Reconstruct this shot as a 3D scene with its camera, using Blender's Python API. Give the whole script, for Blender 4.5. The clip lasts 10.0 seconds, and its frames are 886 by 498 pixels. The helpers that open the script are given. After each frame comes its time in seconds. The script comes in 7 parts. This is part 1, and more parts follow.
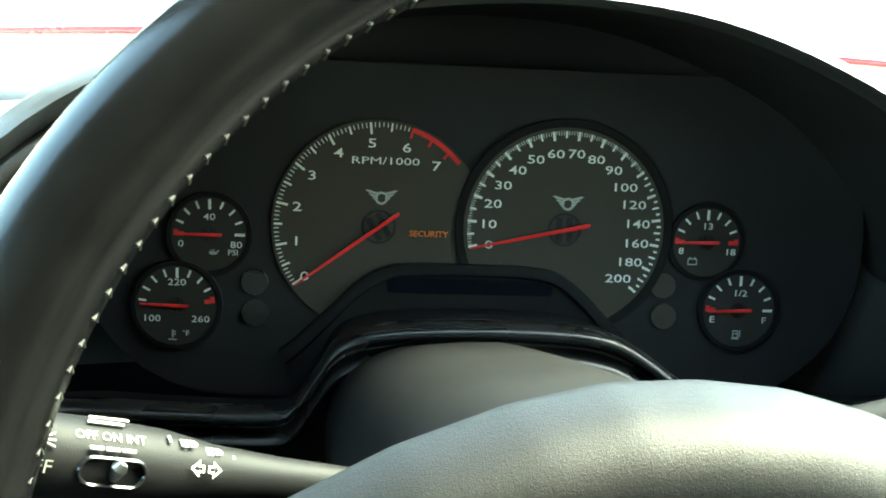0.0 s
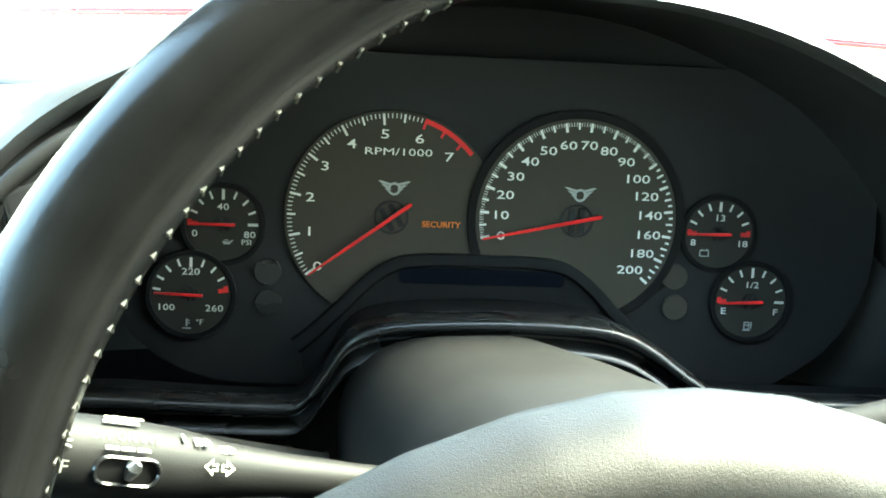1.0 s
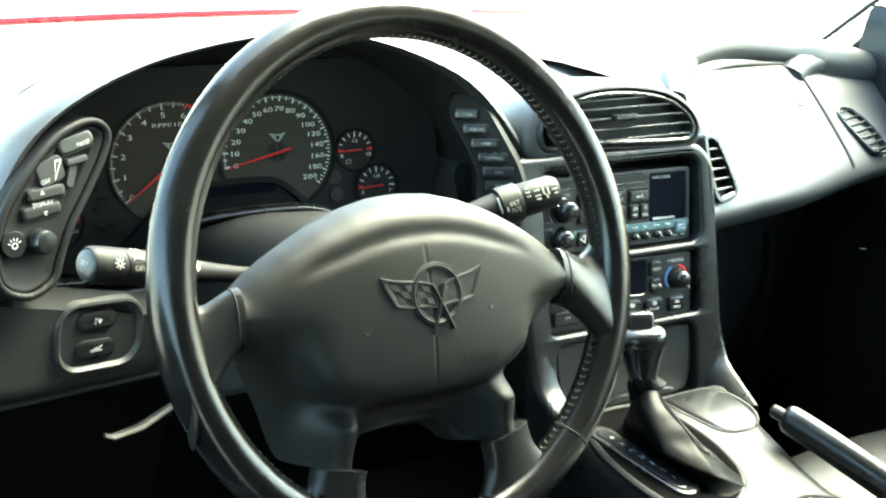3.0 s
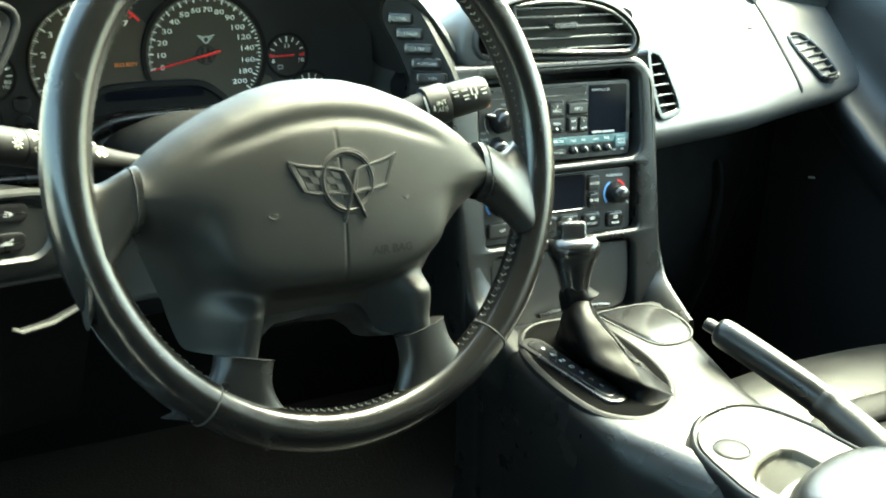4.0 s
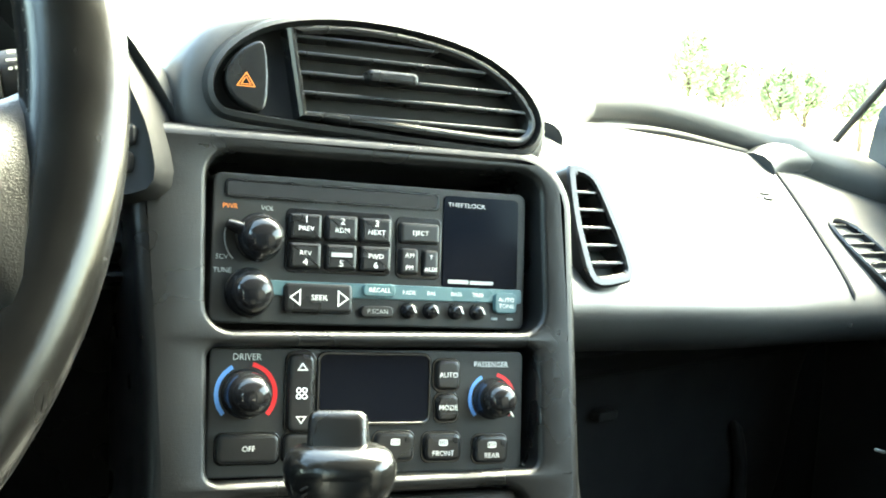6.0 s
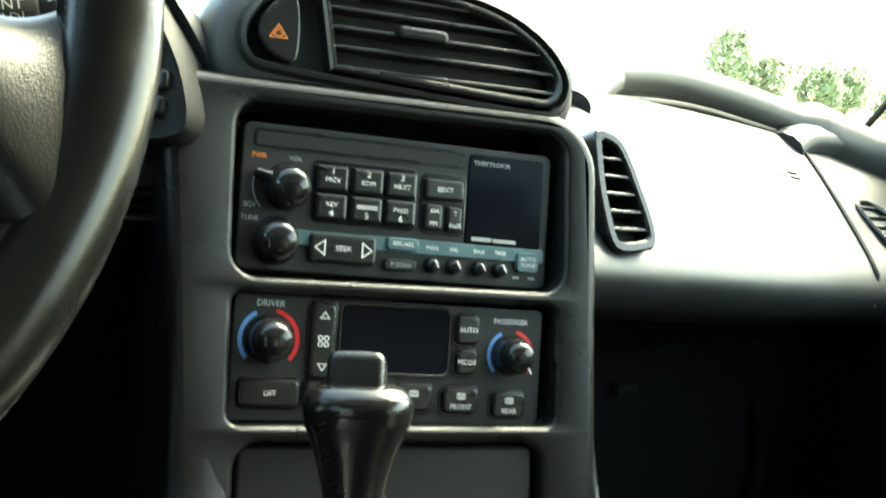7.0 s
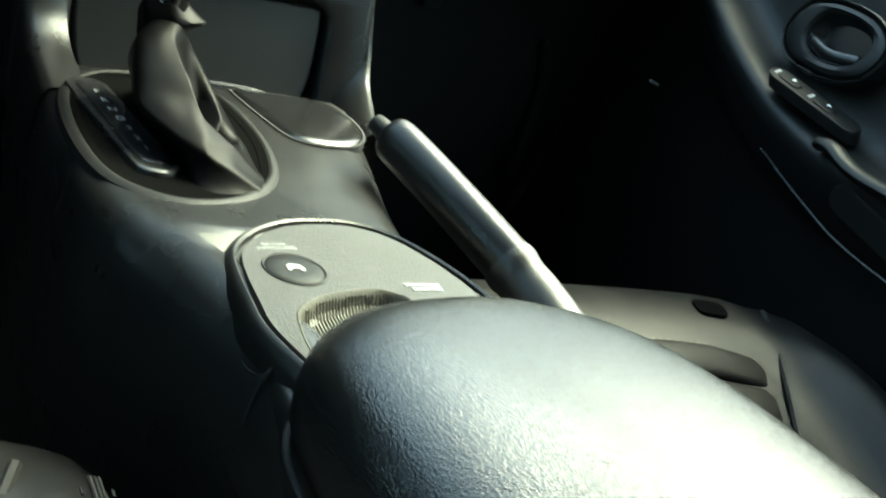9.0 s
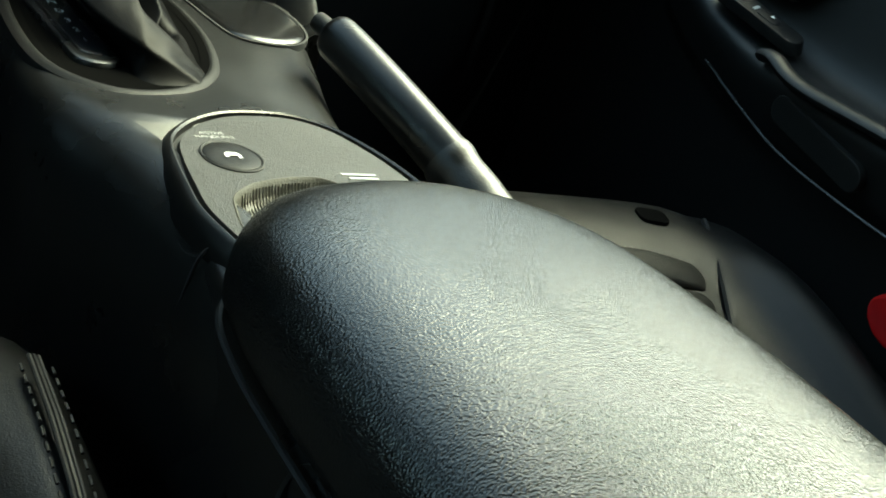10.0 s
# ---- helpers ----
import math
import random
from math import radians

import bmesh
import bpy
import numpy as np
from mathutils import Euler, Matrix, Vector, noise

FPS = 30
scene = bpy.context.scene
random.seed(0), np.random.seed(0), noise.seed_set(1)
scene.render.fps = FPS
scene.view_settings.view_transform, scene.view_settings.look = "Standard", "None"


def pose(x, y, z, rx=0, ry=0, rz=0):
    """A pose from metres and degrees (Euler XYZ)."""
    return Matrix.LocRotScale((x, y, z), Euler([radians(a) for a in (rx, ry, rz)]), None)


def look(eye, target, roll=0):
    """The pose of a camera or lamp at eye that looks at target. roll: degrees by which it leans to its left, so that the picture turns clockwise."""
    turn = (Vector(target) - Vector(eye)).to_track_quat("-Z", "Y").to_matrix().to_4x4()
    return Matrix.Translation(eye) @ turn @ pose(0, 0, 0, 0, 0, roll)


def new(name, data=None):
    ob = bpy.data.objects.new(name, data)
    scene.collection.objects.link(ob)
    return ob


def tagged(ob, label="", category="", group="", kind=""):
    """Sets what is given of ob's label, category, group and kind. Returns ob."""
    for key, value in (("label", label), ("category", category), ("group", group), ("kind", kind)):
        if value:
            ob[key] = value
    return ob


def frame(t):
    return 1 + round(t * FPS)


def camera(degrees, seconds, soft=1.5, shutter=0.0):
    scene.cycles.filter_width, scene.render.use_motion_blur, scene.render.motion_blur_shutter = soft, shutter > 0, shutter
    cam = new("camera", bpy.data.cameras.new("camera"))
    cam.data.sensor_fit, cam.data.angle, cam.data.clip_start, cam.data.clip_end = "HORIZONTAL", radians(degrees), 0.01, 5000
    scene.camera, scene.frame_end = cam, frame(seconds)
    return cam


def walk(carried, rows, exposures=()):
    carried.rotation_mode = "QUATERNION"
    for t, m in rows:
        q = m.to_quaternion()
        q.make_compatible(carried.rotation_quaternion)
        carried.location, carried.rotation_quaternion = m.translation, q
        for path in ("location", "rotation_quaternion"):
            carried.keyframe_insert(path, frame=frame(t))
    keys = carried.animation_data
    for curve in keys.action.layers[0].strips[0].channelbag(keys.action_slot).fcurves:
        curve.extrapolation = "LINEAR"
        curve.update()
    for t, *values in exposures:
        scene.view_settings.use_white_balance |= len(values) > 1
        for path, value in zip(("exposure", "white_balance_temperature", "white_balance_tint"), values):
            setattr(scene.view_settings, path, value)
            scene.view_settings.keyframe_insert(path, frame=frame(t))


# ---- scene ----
cam = camera(41.4, 10.0, soft=1.8, shutter=0.2)
PATH = [
    (0, (-0.084, -0.256, 0.64), (0.115, 1.644, 0.05), 3.5),
    (0.5, (-0.081, -0.248, 0.648), (0.127, 1.634, 0.003), 3.9),
    (1, (-0.084, -0.256, 0.648), (0.094, 1.634, 0.019), 3.6),
    (1.5, (-0.098, -0.296, 0.653), (0.182, 1.597, 0.072), 3.1),
    (1.7, (-0.117, -0.337, 0.658), (0.224, 1.553, 0.097), 3.2),
    (2, (-0.16, -0.407, 0.672), (0.314, 1.452, 0.109), 2.1),
    (2.2, (-0.192, -0.458, 0.685), (0.382, 1.37, 0.11), 2.4),
    (2.5, (-0.243, -0.547, 0.714), (0.482, 1.218, 0.114), 1.9),
    (2.7, (-0.272, -0.607, 0.736), (0.52, 1.121, 0.116), 1.0),
    (3, (-0.316, -0.691, 0.766), (0.556, 0.977, 0.087), 2.3),
    (3.2, (-0.339, -0.743, 0.784), (0.555, 0.893, 0.06), 2.6),
    (4.3, (-0.213, -0.653, 0.653), (0.699, 0.963, -0.091), 4.3),
    (4.5, (-0.156, -0.591, 0.594), (0.758, 1.053, -0.087), 5.3),
    (4.8, (-0.065, -0.508, 0.516), (0.837, 1.18, -0.064), 6.5),
    (5, (-0.007, -0.46, 0.476), (0.882, 1.264, -0.011), 6.8),
    (5.3, (0.082, -0.402, 0.458), (0.954, 1.359, 0.086), 4.7),
    (5.5, (0.124, -0.372, 0.46), (0.988, 1.407, 0.168), 4.6),
    (5.7, (0.149, -0.348, 0.469), (0.998, 1.449, 0.25), 4.4),
    (6.8, (0.15, -0.342, 0.46), (0.918, 1.496, 0.278), 6.2),
    (7, (0.15, -0.356, 0.452), (0.926, 1.474, 0.229), 6.6),
    (7.3, (0.144, -0.385, 0.442), (0.956, 1.416, 0.126), 8.0),
    (7.5, (0.144, -0.4, 0.44), (0.978, 1.376, 0.051), 9.4),
    (8, (0.134, -0.452, 0.444), (1.037, 1.251, -0.091), 12.6),
    (8.5, (0.123, -0.496, 0.448), (1.087, 1.143, -0.173), 14.9),
    (8.8, (0.13, -0.525, 0.441), (1.095, 1.095, -0.227), 15.2),
    (9, (0.122, -0.544, 0.447), (1.144, 1.015, -0.276), 18.0),
    (9.5, (0.131, -0.576, 0.448), (1.205, 0.902, -0.367), 20.7),
    (10, (0.126, -0.567, 0.44), (1.214, 0.901, -0.373), 19.5),
]
EXPO = [(0, 4.65, 7200, -22), (1, 5.33, 7200, -17), (2.5, 4.8, 7200, -15), (3.2, 4.8, 7300, -15), (4.5, 5.4, 7900, -22), (5.0, 5.7, 7800, -17), (5.5, 5.75, 7700, -11), (6.8, 3.95, 8000, -16), (7.5, 4.45, 7700, -17), (8.0, 5.0, 7600, -21), (8.5, 4.6, 7500, -22), (9.0, 3.65, 7450, -22), (9.5, 3.2, 7700, -22), (10, 3.0, 7800, -21)]
walk(cam, [(t, look(eye, target, roll)) for t, eye, target, roll in PATH], exposures=EXPO)

# ---- sky and sun ----
world = bpy.data.worlds.new("sky")
scene.world = world
world.use_nodes = True
wn = world.node_tree
sky = wn.nodes.new("ShaderNodeTexSky")
sky.sky_type = "NISHITA"
sky.sun_disc = False
SUN_EL, SUN_AZ = 52.0, 70.0     # degrees; azimuth from straight ahead towards the passenger side
sky.sun_elevation = radians(SUN_EL)
sky.sun_rotation = radians(SUN_AZ)
sky.dust_density = 3.0
wn.nodes["Background"].inputs["Strength"].default_value = 0.12
wn.links.new(sky.outputs[0], wn.nodes["Background"].inputs["Color"])
sun_data = bpy.data.lights.new("sun", "SUN")
sun_data.energy, sun_data.angle, sun_data.color = 1.5, radians(40), (1.0, 0.98, 0.94)
sun = new("sun", sun_data)
sun.rotation_euler = (radians(90 - SUN_EL), 0, radians(180 - SUN_AZ))


# ---- materials ----
def material(name, base, rough=0.5, metal=0.0, grain=0.0, grain_size=900.0, mottled=0.15, patch=25.0, coat=0.0, spec=0.5, emit=None, rough_var=0.045):
    m = bpy.data.materials.new(name)
    m.use_nodes = True
    nt = m.node_tree
    b = nt.nodes["Principled BSDF"]
    b.inputs["Roughness"].default_value = rough
    b.inputs["Metallic"].default_value = metal
    b.inputs["Coat Weight"].default_value = coat
    b.inputs["Specular IOR Level"].default_value = spec
    geo = nt.nodes.new("ShaderNodeNewGeometry")
    if mottled:
        big = nt.nodes.new("ShaderNodeTexNoise")
        big.inputs["Scale"].default_value = patch
        big.inputs["Detail"].default_value = 3
        nt.links.new(geo.outputs["Position"], big.inputs["Vector"])
        mix = nt.nodes.new("ShaderNodeMix")
        mix.data_type = "RGBA"
        mix.inputs["A"].default_value = (*[c * (1 - mottled) for c in base], 1)
        mix.inputs["B"].default_value = (*[min(1, c * (1 + mottled)) for c in base], 1)
        nt.links.new(big.outputs["Fac"], mix.inputs["Factor"])
        nt.links.new(mix.outputs["Result"], b.inputs["Base Color"])
        rr = nt.nodes.new("ShaderNodeMapRange")
        rr.inputs["From Min"].default_value, rr.inputs["From Max"].default_value = 0.3, 0.7
        rr.inputs["To Min"].default_value, rr.inputs["To Max"].default_value = max(0.02, rough - rough_var), min(1, rough + rough_var)
        nt.links.new(big.outputs["Fac"], rr.inputs["Value"])
        nt.links.new(rr.outputs["Result"], b.inputs["Roughness"])
    else:
        b.inputs["Base Color"].default_value = (*base, 1)
    if grain:
        fine = nt.nodes.new("ShaderNodeTexVoronoi")
        fine.inputs["Scale"].default_value = grain_size
        nt.links.new(geo.outputs["Position"], fine.inputs["Vector"])
        soft = nt.nodes.new("ShaderNodeTexNoise")
        soft.inputs["Scale"].default_value = grain_size * 0.35
        soft.inputs["Detail"].default_value = 3
        nt.links.new(geo.outputs["Position"], soft.inputs["Vector"])
        add = nt.nodes.new("ShaderNodeMath")
        add.operation = "ADD"
        nt.links.new(fine.outputs["Distance"], add.inputs[0])
        nt.links.new(soft.outputs["Fac"], add.inputs[1])
        bump = nt.nodes.new("ShaderNodeBump")
        bump.inputs["Strength"].default_value = grain
        bump.inputs["Distance"].default_value = 0.0006
        nt.links.new(add.outputs[0], bump.inputs["Height"])
        nt.links.new(bump.outputs["Normal"], b.inputs["Normal"])
    if emit:
        b.inputs["Emission Color"].default_value = (*emit[:3], 1)
        b.inputs["Emission Strength"].default_value = emit[3]
    return m


PLASTIC = material("soft_black_plastic", (0.0072, 0.0074, 0.0075), 0.30, grain=0.16, grain_size=2200, spec=0.34)
DASH = material("dash_vinyl", (0.036, 0.037, 0.037), 0.38, grain=0.2, grain_size=1800)
SATIN = material("satin_black_plastic", (0.0085, 0.0088, 0.0092), 0.27, grain=0.08, grain_size=2200)
GLOSS = material("gloss_black_plastic", (0.012, 0.012, 0.013), 0.14, mottled=0.1)
LEATHER = material("black_leather", (0.013, 0.0135, 0.014), 0.36, grain=0.25, grain_size=1400, spec=0.6)
BOOT = material("soft_boot_leather", (0.0030, 0.0029, 0.0029), 0.38, grain=0.12, grain_size=1400, spec=0.045)
SHROUD = material("column_plastic", (0.008, 0.008, 0.008), 0.5, grain=0.12, grain_size=2600, spec=0.14)
SPOKE = material("spoke_leather", (0.011, 0.0108, 0.0106), 0.30, grain=0.16, grain_size=1700, spec=0.45)
INSERT = material("worn_insert_leather", (0.0042, 0.0041, 0.0038), 0.6, grain=0.5, grain_size=700, spec=0.2)
DOORSKIN = material("door_vinyl", (0.009, 0.0092, 0.0095), 0.42, grain=0.2, grain_size=1500, spec=0.28)
TRAY = material("grained_tray_plastic", (0.020, 0.020, 0.0195), 0.52, grain=0.55, grain_size=1300, spec=0.35)
RIM = material("rim_leather", (0.0062, 0.0060, 0.0060), 0.24, spec=0.42, rough_var=0.04, patch=60, grain=0.04, grain_size=900)
GRIP = material("grip_vinyl", (0.0070, 0.0072, 0.0075), 0.30, grain=0.08, grain_size=1600, spec=0.4)
KNOB = material("knob_leather", (0.008, 0.008, 0.008), 0.20, spec=0.6, rough_var=0.06, patch=80, grain=0.10, grain_size=800)
PAD = material("airbag_cover_vinyl", (0.0165, 0.0162, 0.0155), 0.44, grain=0.18, grain_size=2600, spec=0.18)
LID = material("smooth_lid_plastic", (0.0075, 0.0076, 0.0078), 0.20, mottled=0.04, spec=0.45, rough_var=0.01)
DOORFACE = material("storage_door_plastic", (0.0120, 0.0121, 0.0118), 0.36, mottled=0.06, grain=0.10, grain_size=2400, spec=0.4, rough_var=0.02)
GREYPAD = material("emblem_check_vinyl", (0.030, 0.0295, 0.028), 0.45, spec=0.3)
FACE = material("radio_face_plastic", (0.013, 0.0133, 0.0133), 0.36, grain=0.12, grain_size=2200)
FACEPLATE = material("grey_face_plastic", (0.023, 0.023, 0.0215), 0.42, grain=0.14, grain_size=2600, spec=0.3)
KEY = material("dark_key_plastic", (0.009, 0.0092, 0.0096), 0.30, mottled=0.12, spec=0.5)
DIAL = material("dial_face", (0.047, 0.041, 0.032), 0.6, spec=0.2)
SMALLDIAL = material("small_dial_face", (0.030, 0.028, 0.024), 0.6, spec=0.2)
BLACKOUT = material("matt_black_mask", (0.0100, 0.0100, 0.0103), 0.6, spec=0.08)
KNEE = material("knee_panel_vinyl", (0.021, 0.0215, 0.0215), 0.40, grain=0.2, grain_size=1800, spec=0.4)
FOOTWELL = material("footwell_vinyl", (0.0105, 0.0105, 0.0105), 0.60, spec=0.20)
LINING = material("hood_lining_plastic", (0.0190, 0.0190, 0.0196), 0.55, grain=0.1, grain_size=2000, spec=0.16)
# black for the gear well's painted shade and the seat's worn patch
WELL = material("shade_and_patch_black", (0.003, 0.003, 0.003), 0.95, spec=0.0)
SEAT = material("seat_leather", (0.0085, 0.0085, 0.0086), 0.38, grain=0.22, grain_size=1300, spec=0.24)
ARM = material("armrest_leather", (0.0075, 0.0077, 0.0075), 0.25, grain=0.36, grain_size=950, spec=0.5, rough_var=0.015, patch=18)
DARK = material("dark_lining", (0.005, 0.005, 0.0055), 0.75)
CARPET = material("black_carpet", (0.0048, 0.0048, 0.0048), 0.95, grain=1.0, grain_size=500, spec=0.04)
CREAM = material("printed_cream", (0.30, 0.30, 0.25), 0.6)
WHITE = material("white_marking", (0.75, 0.75, 0.72), 0.5, mottled=0)
GREYMARK = material("grey_marking", (0.36, 0.37, 0.36), 0.5, mottled=0)
RED = material("red_marking", (0.7, 0.02, 0.025), 0.4, mottled=0)
NEEDLE = material("red_needle", (0.75, 0.015, 0.02), 0.35, mottled=0)
BLUE = material("blue_marking", (0.12, 0.3, 0.65), 0.45, mottled=0)
AMBER = material("amber_lamp", (0.8, 0.2, 0.05), 0.4, mottled=0, emit=(1.0, 0.13, 0.03, 0.025))
# no emission; the blinking lamp's glow is put into the base colour
AMBER = material("amber_glow_marking", (0.70, 0.18, 0.03), 0.55, mottled=0)
ORANGE = material("orange_marking", (0.75, 0.22, 0.04), 0.45, mottled=0)
STEEL = material("brushed_steel", (0.6, 0.6, 0.58), 0.28, metal=1.0, mottled=0.1)
THREAD = material("grey_thread", (0.085, 0.083, 0.072), 0.7)
CARPAINT = material("red_car_paint", (0.35, 0.012, 0.018), 0.25, coat=0.8, mottled=0.05)
GLASSY = material("dark_display_glass", (0.004, 0.005, 0.008), 0.10, mottled=0, spec=0.05)
LINER = material("grey_headliner", (0.09, 0.09, 0.09), 0.9, grain=0.5, grain_size=900)
GROUND = material("pale_concrete", (0.42, 0.41, 0.38), 0.9, grain=0.5, grain_size=60, patch=0.6)
LEAFY = material("foliage", (0.16, 0.21, 0.10), 0.6, mottled=0.4, patch=3)
BARK = material("bark", (0.12, 0.09, 0.06), 0.9)


# ---- mesh helpers ----
def part(name, bm, mat, parent=None, label="", m=None, sharp=38):
    if m is not None:
        bmesh.ops.transform(bm, matrix=m, verts=bm.verts)
    bmesh.ops.recalc_face_normals(bm, faces=bm.faces)
    me = bpy.data.meshes.new(name)
    bm.to_mesh(me)
    bm.free()
    me.polygons.foreach_set("use_smooth", [True] * len(me.polygons))
    me.set_sharp_from_angle(angle=radians(sharp))
    me.materials.append(mat)
    ob = new(name, me)
    if parent is not None:
        ob.parent = parent
    if label:
        ob["label"] = label
    return ob


def thing(name, m, label, category, group="", kind=""):
    ob = new(name)
    ob.empty_display_size = 0.02
    ob.matrix_world = m
    return tagged(ob, label, category, group, kind)


def facing(x, y, z, tilt=0, yaw=0):
    """A frame whose x runs to the right, y up and z out towards the driver."""
    return pose(x, y, z, 90 - tilt, 0, yaw)


def rrect(w, h, r, n=5, cx=0.0, cy=0.0):
    r = min(r, w / 2 - 1e-5, h / 2 - 1e-5)
    out = []
    for k, (sx, sy) in enumerate(((1, 1), (-1, 1), (-1, -1), (1, -1))):
        for i in range(n + 1):
            a = radians(90 * k + 90 * i / n)
            out.append((cx + sx * (w / 2 - r) + r * math.cos(a), cy + sy * (h / 2 - r) + r * math.sin(a)))
    return out


def disc(r, n=32, cx=0.0, cy=0.0, ry=None):
    return [(cx + r * math.cos(2 * math.pi * i / n), cy + (ry or r) * math.sin(2 * math.pi * i / n)) for i in range(n)]


def smooth_loop(ctrl, per=6):
    """A closed curve through control points (Catmull-Rom)."""
    pts, n = [Vector(p) for p in ctrl], len(ctrl)
    out = []
    for i in range(n):
        a, b, c, d = pts[i - 1], pts[i], pts[(i + 1) % n], pts[(i + 2) % n]
        for k in range(per):
            t = k / per
            out.append(0.5 * (2 * b + (c - a) * t + (2 * a - 5 * b + 4 * c - d) * t * t + (3 * b - a - 3 * c + d) * t ** 3))
    return out


def smooth_line(ctrl, per=6):
    pts = [Vector(p) for p in ctrl]
    pts = [2 * pts[0] - pts[1]] + pts + [2 * pts[-1] - pts[-2]]
    out = []
    for i in range(1, len(pts) - 2):
        a, b, c, d = pts[i - 1:i + 3]
        for k in range(per):
            t = k / per
            out.append(0.5 * (2 * b + (c - a) * t + (2 * a - 5 * b + 4 * c - d) * t * t + (3 * b - a - 3 * c + d) * t ** 3))
    out.append(pts[-2])
    return out


def offset(pts, d):
    """A closed flat outline moved outwards by d (counter-clockwise order)."""
    n, out = len(pts), []
    area = sum(pts[i - 1][0] * pts[i][1] - pts[i][0] * pts[i - 1][1] for i in range(n))
    s = 1 if area > 0 else -1
    for i in range(n):
        a, c = Vector(pts[i - 1][:2]), Vector(pts[(i + 1) % n][:2])
        t = (c - a).normalized()
        out.append((pts[i][0] + s * d * t.y, pts[i][1] - s * d * t.x))
    return out


def rings(bm, loops, cap_first=False, cap_last=True, closed=True):
    """Skin between loops of the same number of points."""
    rows = [[bm.verts.new(p) for p in loop] for loop in loops]
    n = len(rows[0])
    for a, b in zip(rows, rows[1:]):
        for i in range(n if closed else n - 1):
            j = (i + 1) % n
            bm.faces.new((a[i], a[j], b[j], b[i]))
    if cap_first:
        bm.faces.new(rows[0][::-1])
    if cap_last:
        bm.faces.new(rows[-1])
    return rows


def plate(bm, pts, z0, z1, bev=0.0006):
    """A solid slab of an outline, with rounded upper edge."""
    lo = [(p[0], p[1], z0) for p in pts]
    loops = [lo, [(p[0], p[1], z1 - bev) for p in pts]]
    if bev > 0:
        loops += [[(*p, z1 - bev * 0.3) for p in offset(pts, -bev * 0.3)], [(*p, z1) for p in offset(pts, -bev)], [(*p, z1) for p in offset(pts, -bev * 1.2)]]
    rings(bm, loops, cap_first=True)
    return bm


def frame_ring(bm, outer, inner, z0, z1, bev=0.0008):
    """A flat ring between two outlines of the same number of points."""
    loops = [[(p[0], p[1], z0) for p in outer], [(p[0], p[1], z1 - bev) for p in outer], [(*p, z1) for p in offset(outer, -bev)],
             [(*p, z1) for p in offset(inner, bev)], [(p[0], p[1], z1 - bev) for p in inner], [(p[0], p[1], z0) for p in inner]]
    loops.append(loops[0])
    rows = [[bm.verts.new(p) for p in loop] for loop in loops[:-1]]
    rows.append(rows[0])
    n = len(outer)
    for a, b in zip(rows, rows[1:]):
        for i in range(n):
            j = (i + 1) % n
            bm.faces.new((a[i], a[j], b[j], b[i]))
    return bm


def sweep(bm, path, radii, seg=12, closed=False, flat=1.0, up=(0, 0, 1), caps=True):
    """A tube along a path; radii: one number or one per point; flat: thickness along up as a share of the width."""
    path = [Vector(p) for p in path]
    n = len(path)
    radii = [radii] * n if isinstance(radii, (int, float)) else radii
    loops = []
    for i, p in enumerate(path):
        a = path[i - 1] if (i or closed) else p
        b = path[(i + 1) % n] if (i < n - 1 or closed) else p
        t = (b - a).normalized()
        side = t.cross(Vector(up))
        side = side.normalized() if side.length > 1e-6 else Vector((1, 0, 0))
        top = side.cross(t).normalized()
        loops.append([p + radii[i] * (math.cos(2 * math.pi * k / seg) * side + flat * math.sin(2 * math.pi * k / seg) * top) for k in range(seg)])
    if closed:
        loops.append(loops[0])
        rows = [[bm.verts.new(q) for q in loop] for loop in loops[:-1]]
        rows.append(rows[0])
        for a, b in zip(rows, rows[1:]):
            for i in range(seg):
                j = (i + 1) % seg
                bm.faces.new((a[i], a[j], b[j], b[i]))
    else:
        rings(bm, loops, cap_first=caps, cap_last=caps)
    return bm


def lathe(bm, profile, seg=28):
    """A turned body about z: profile of (radius, height)."""
    rings(bm, [[(r * math.cos(2 * math.pi * k / seg), r * math.sin(2 * math.pi * k / seg), z) for k in range(seg)] for r, z in profile],
          cap_first=True, cap_last=True)
    return bm


def sheet(bm, rows):
    """An open skin over rows of points."""
    rings(bm, rows, cap_first=False, cap_last=False, closed=False)
    return bm


def thick(ob, t, off=-1.0):
    mod = ob.modifiers.new("thickness", "SOLIDIFY")
    mod.thickness, mod.offset = t, off
    return ob


def rounded(ob, w, seg=2, angle=35):
    mod = ob.modifiers.new("edges", "BEVEL")
    mod.width, mod.segments, mod.limit_method, mod.angle_limit = w, seg, "ANGLE", radians(angle)
    return ob


def softened(ob, levels=1):
    mod = ob.modifiers.new("soft", "SUBSURF")
    mod.levels = mod.render_levels = levels
    return ob


def lettering(name, body, size, mat, parent, x, y, z=0.0006, wide=1.0, turn=0.0, align="CENTER", bold=0.0, m=None):
    cu = bpy.data.curves.new(name, "FONT")
    cu.body, cu.size, cu.align_x, cu.align_y = body, size * 1.35, align, "CENTER"
    cu.offset = bold
    cu.resolution_u = 2
    tmp = bpy.data.objects.new(name, cu)
    me = bpy.data.meshes.new_from_object(tmp)
    bpy.data.objects.remove(tmp)
    bpy.data.curves.remove(cu)
    base = pose(x, y, z, 0, 0, turn) @ Matrix.Diagonal((wide, 1, 1, 1))
    me.transform(m @ base if m is not None else base)
    me.name = name
    me.materials.append(mat)
    ob = new(name, me)
    ob.parent = parent
    return ob


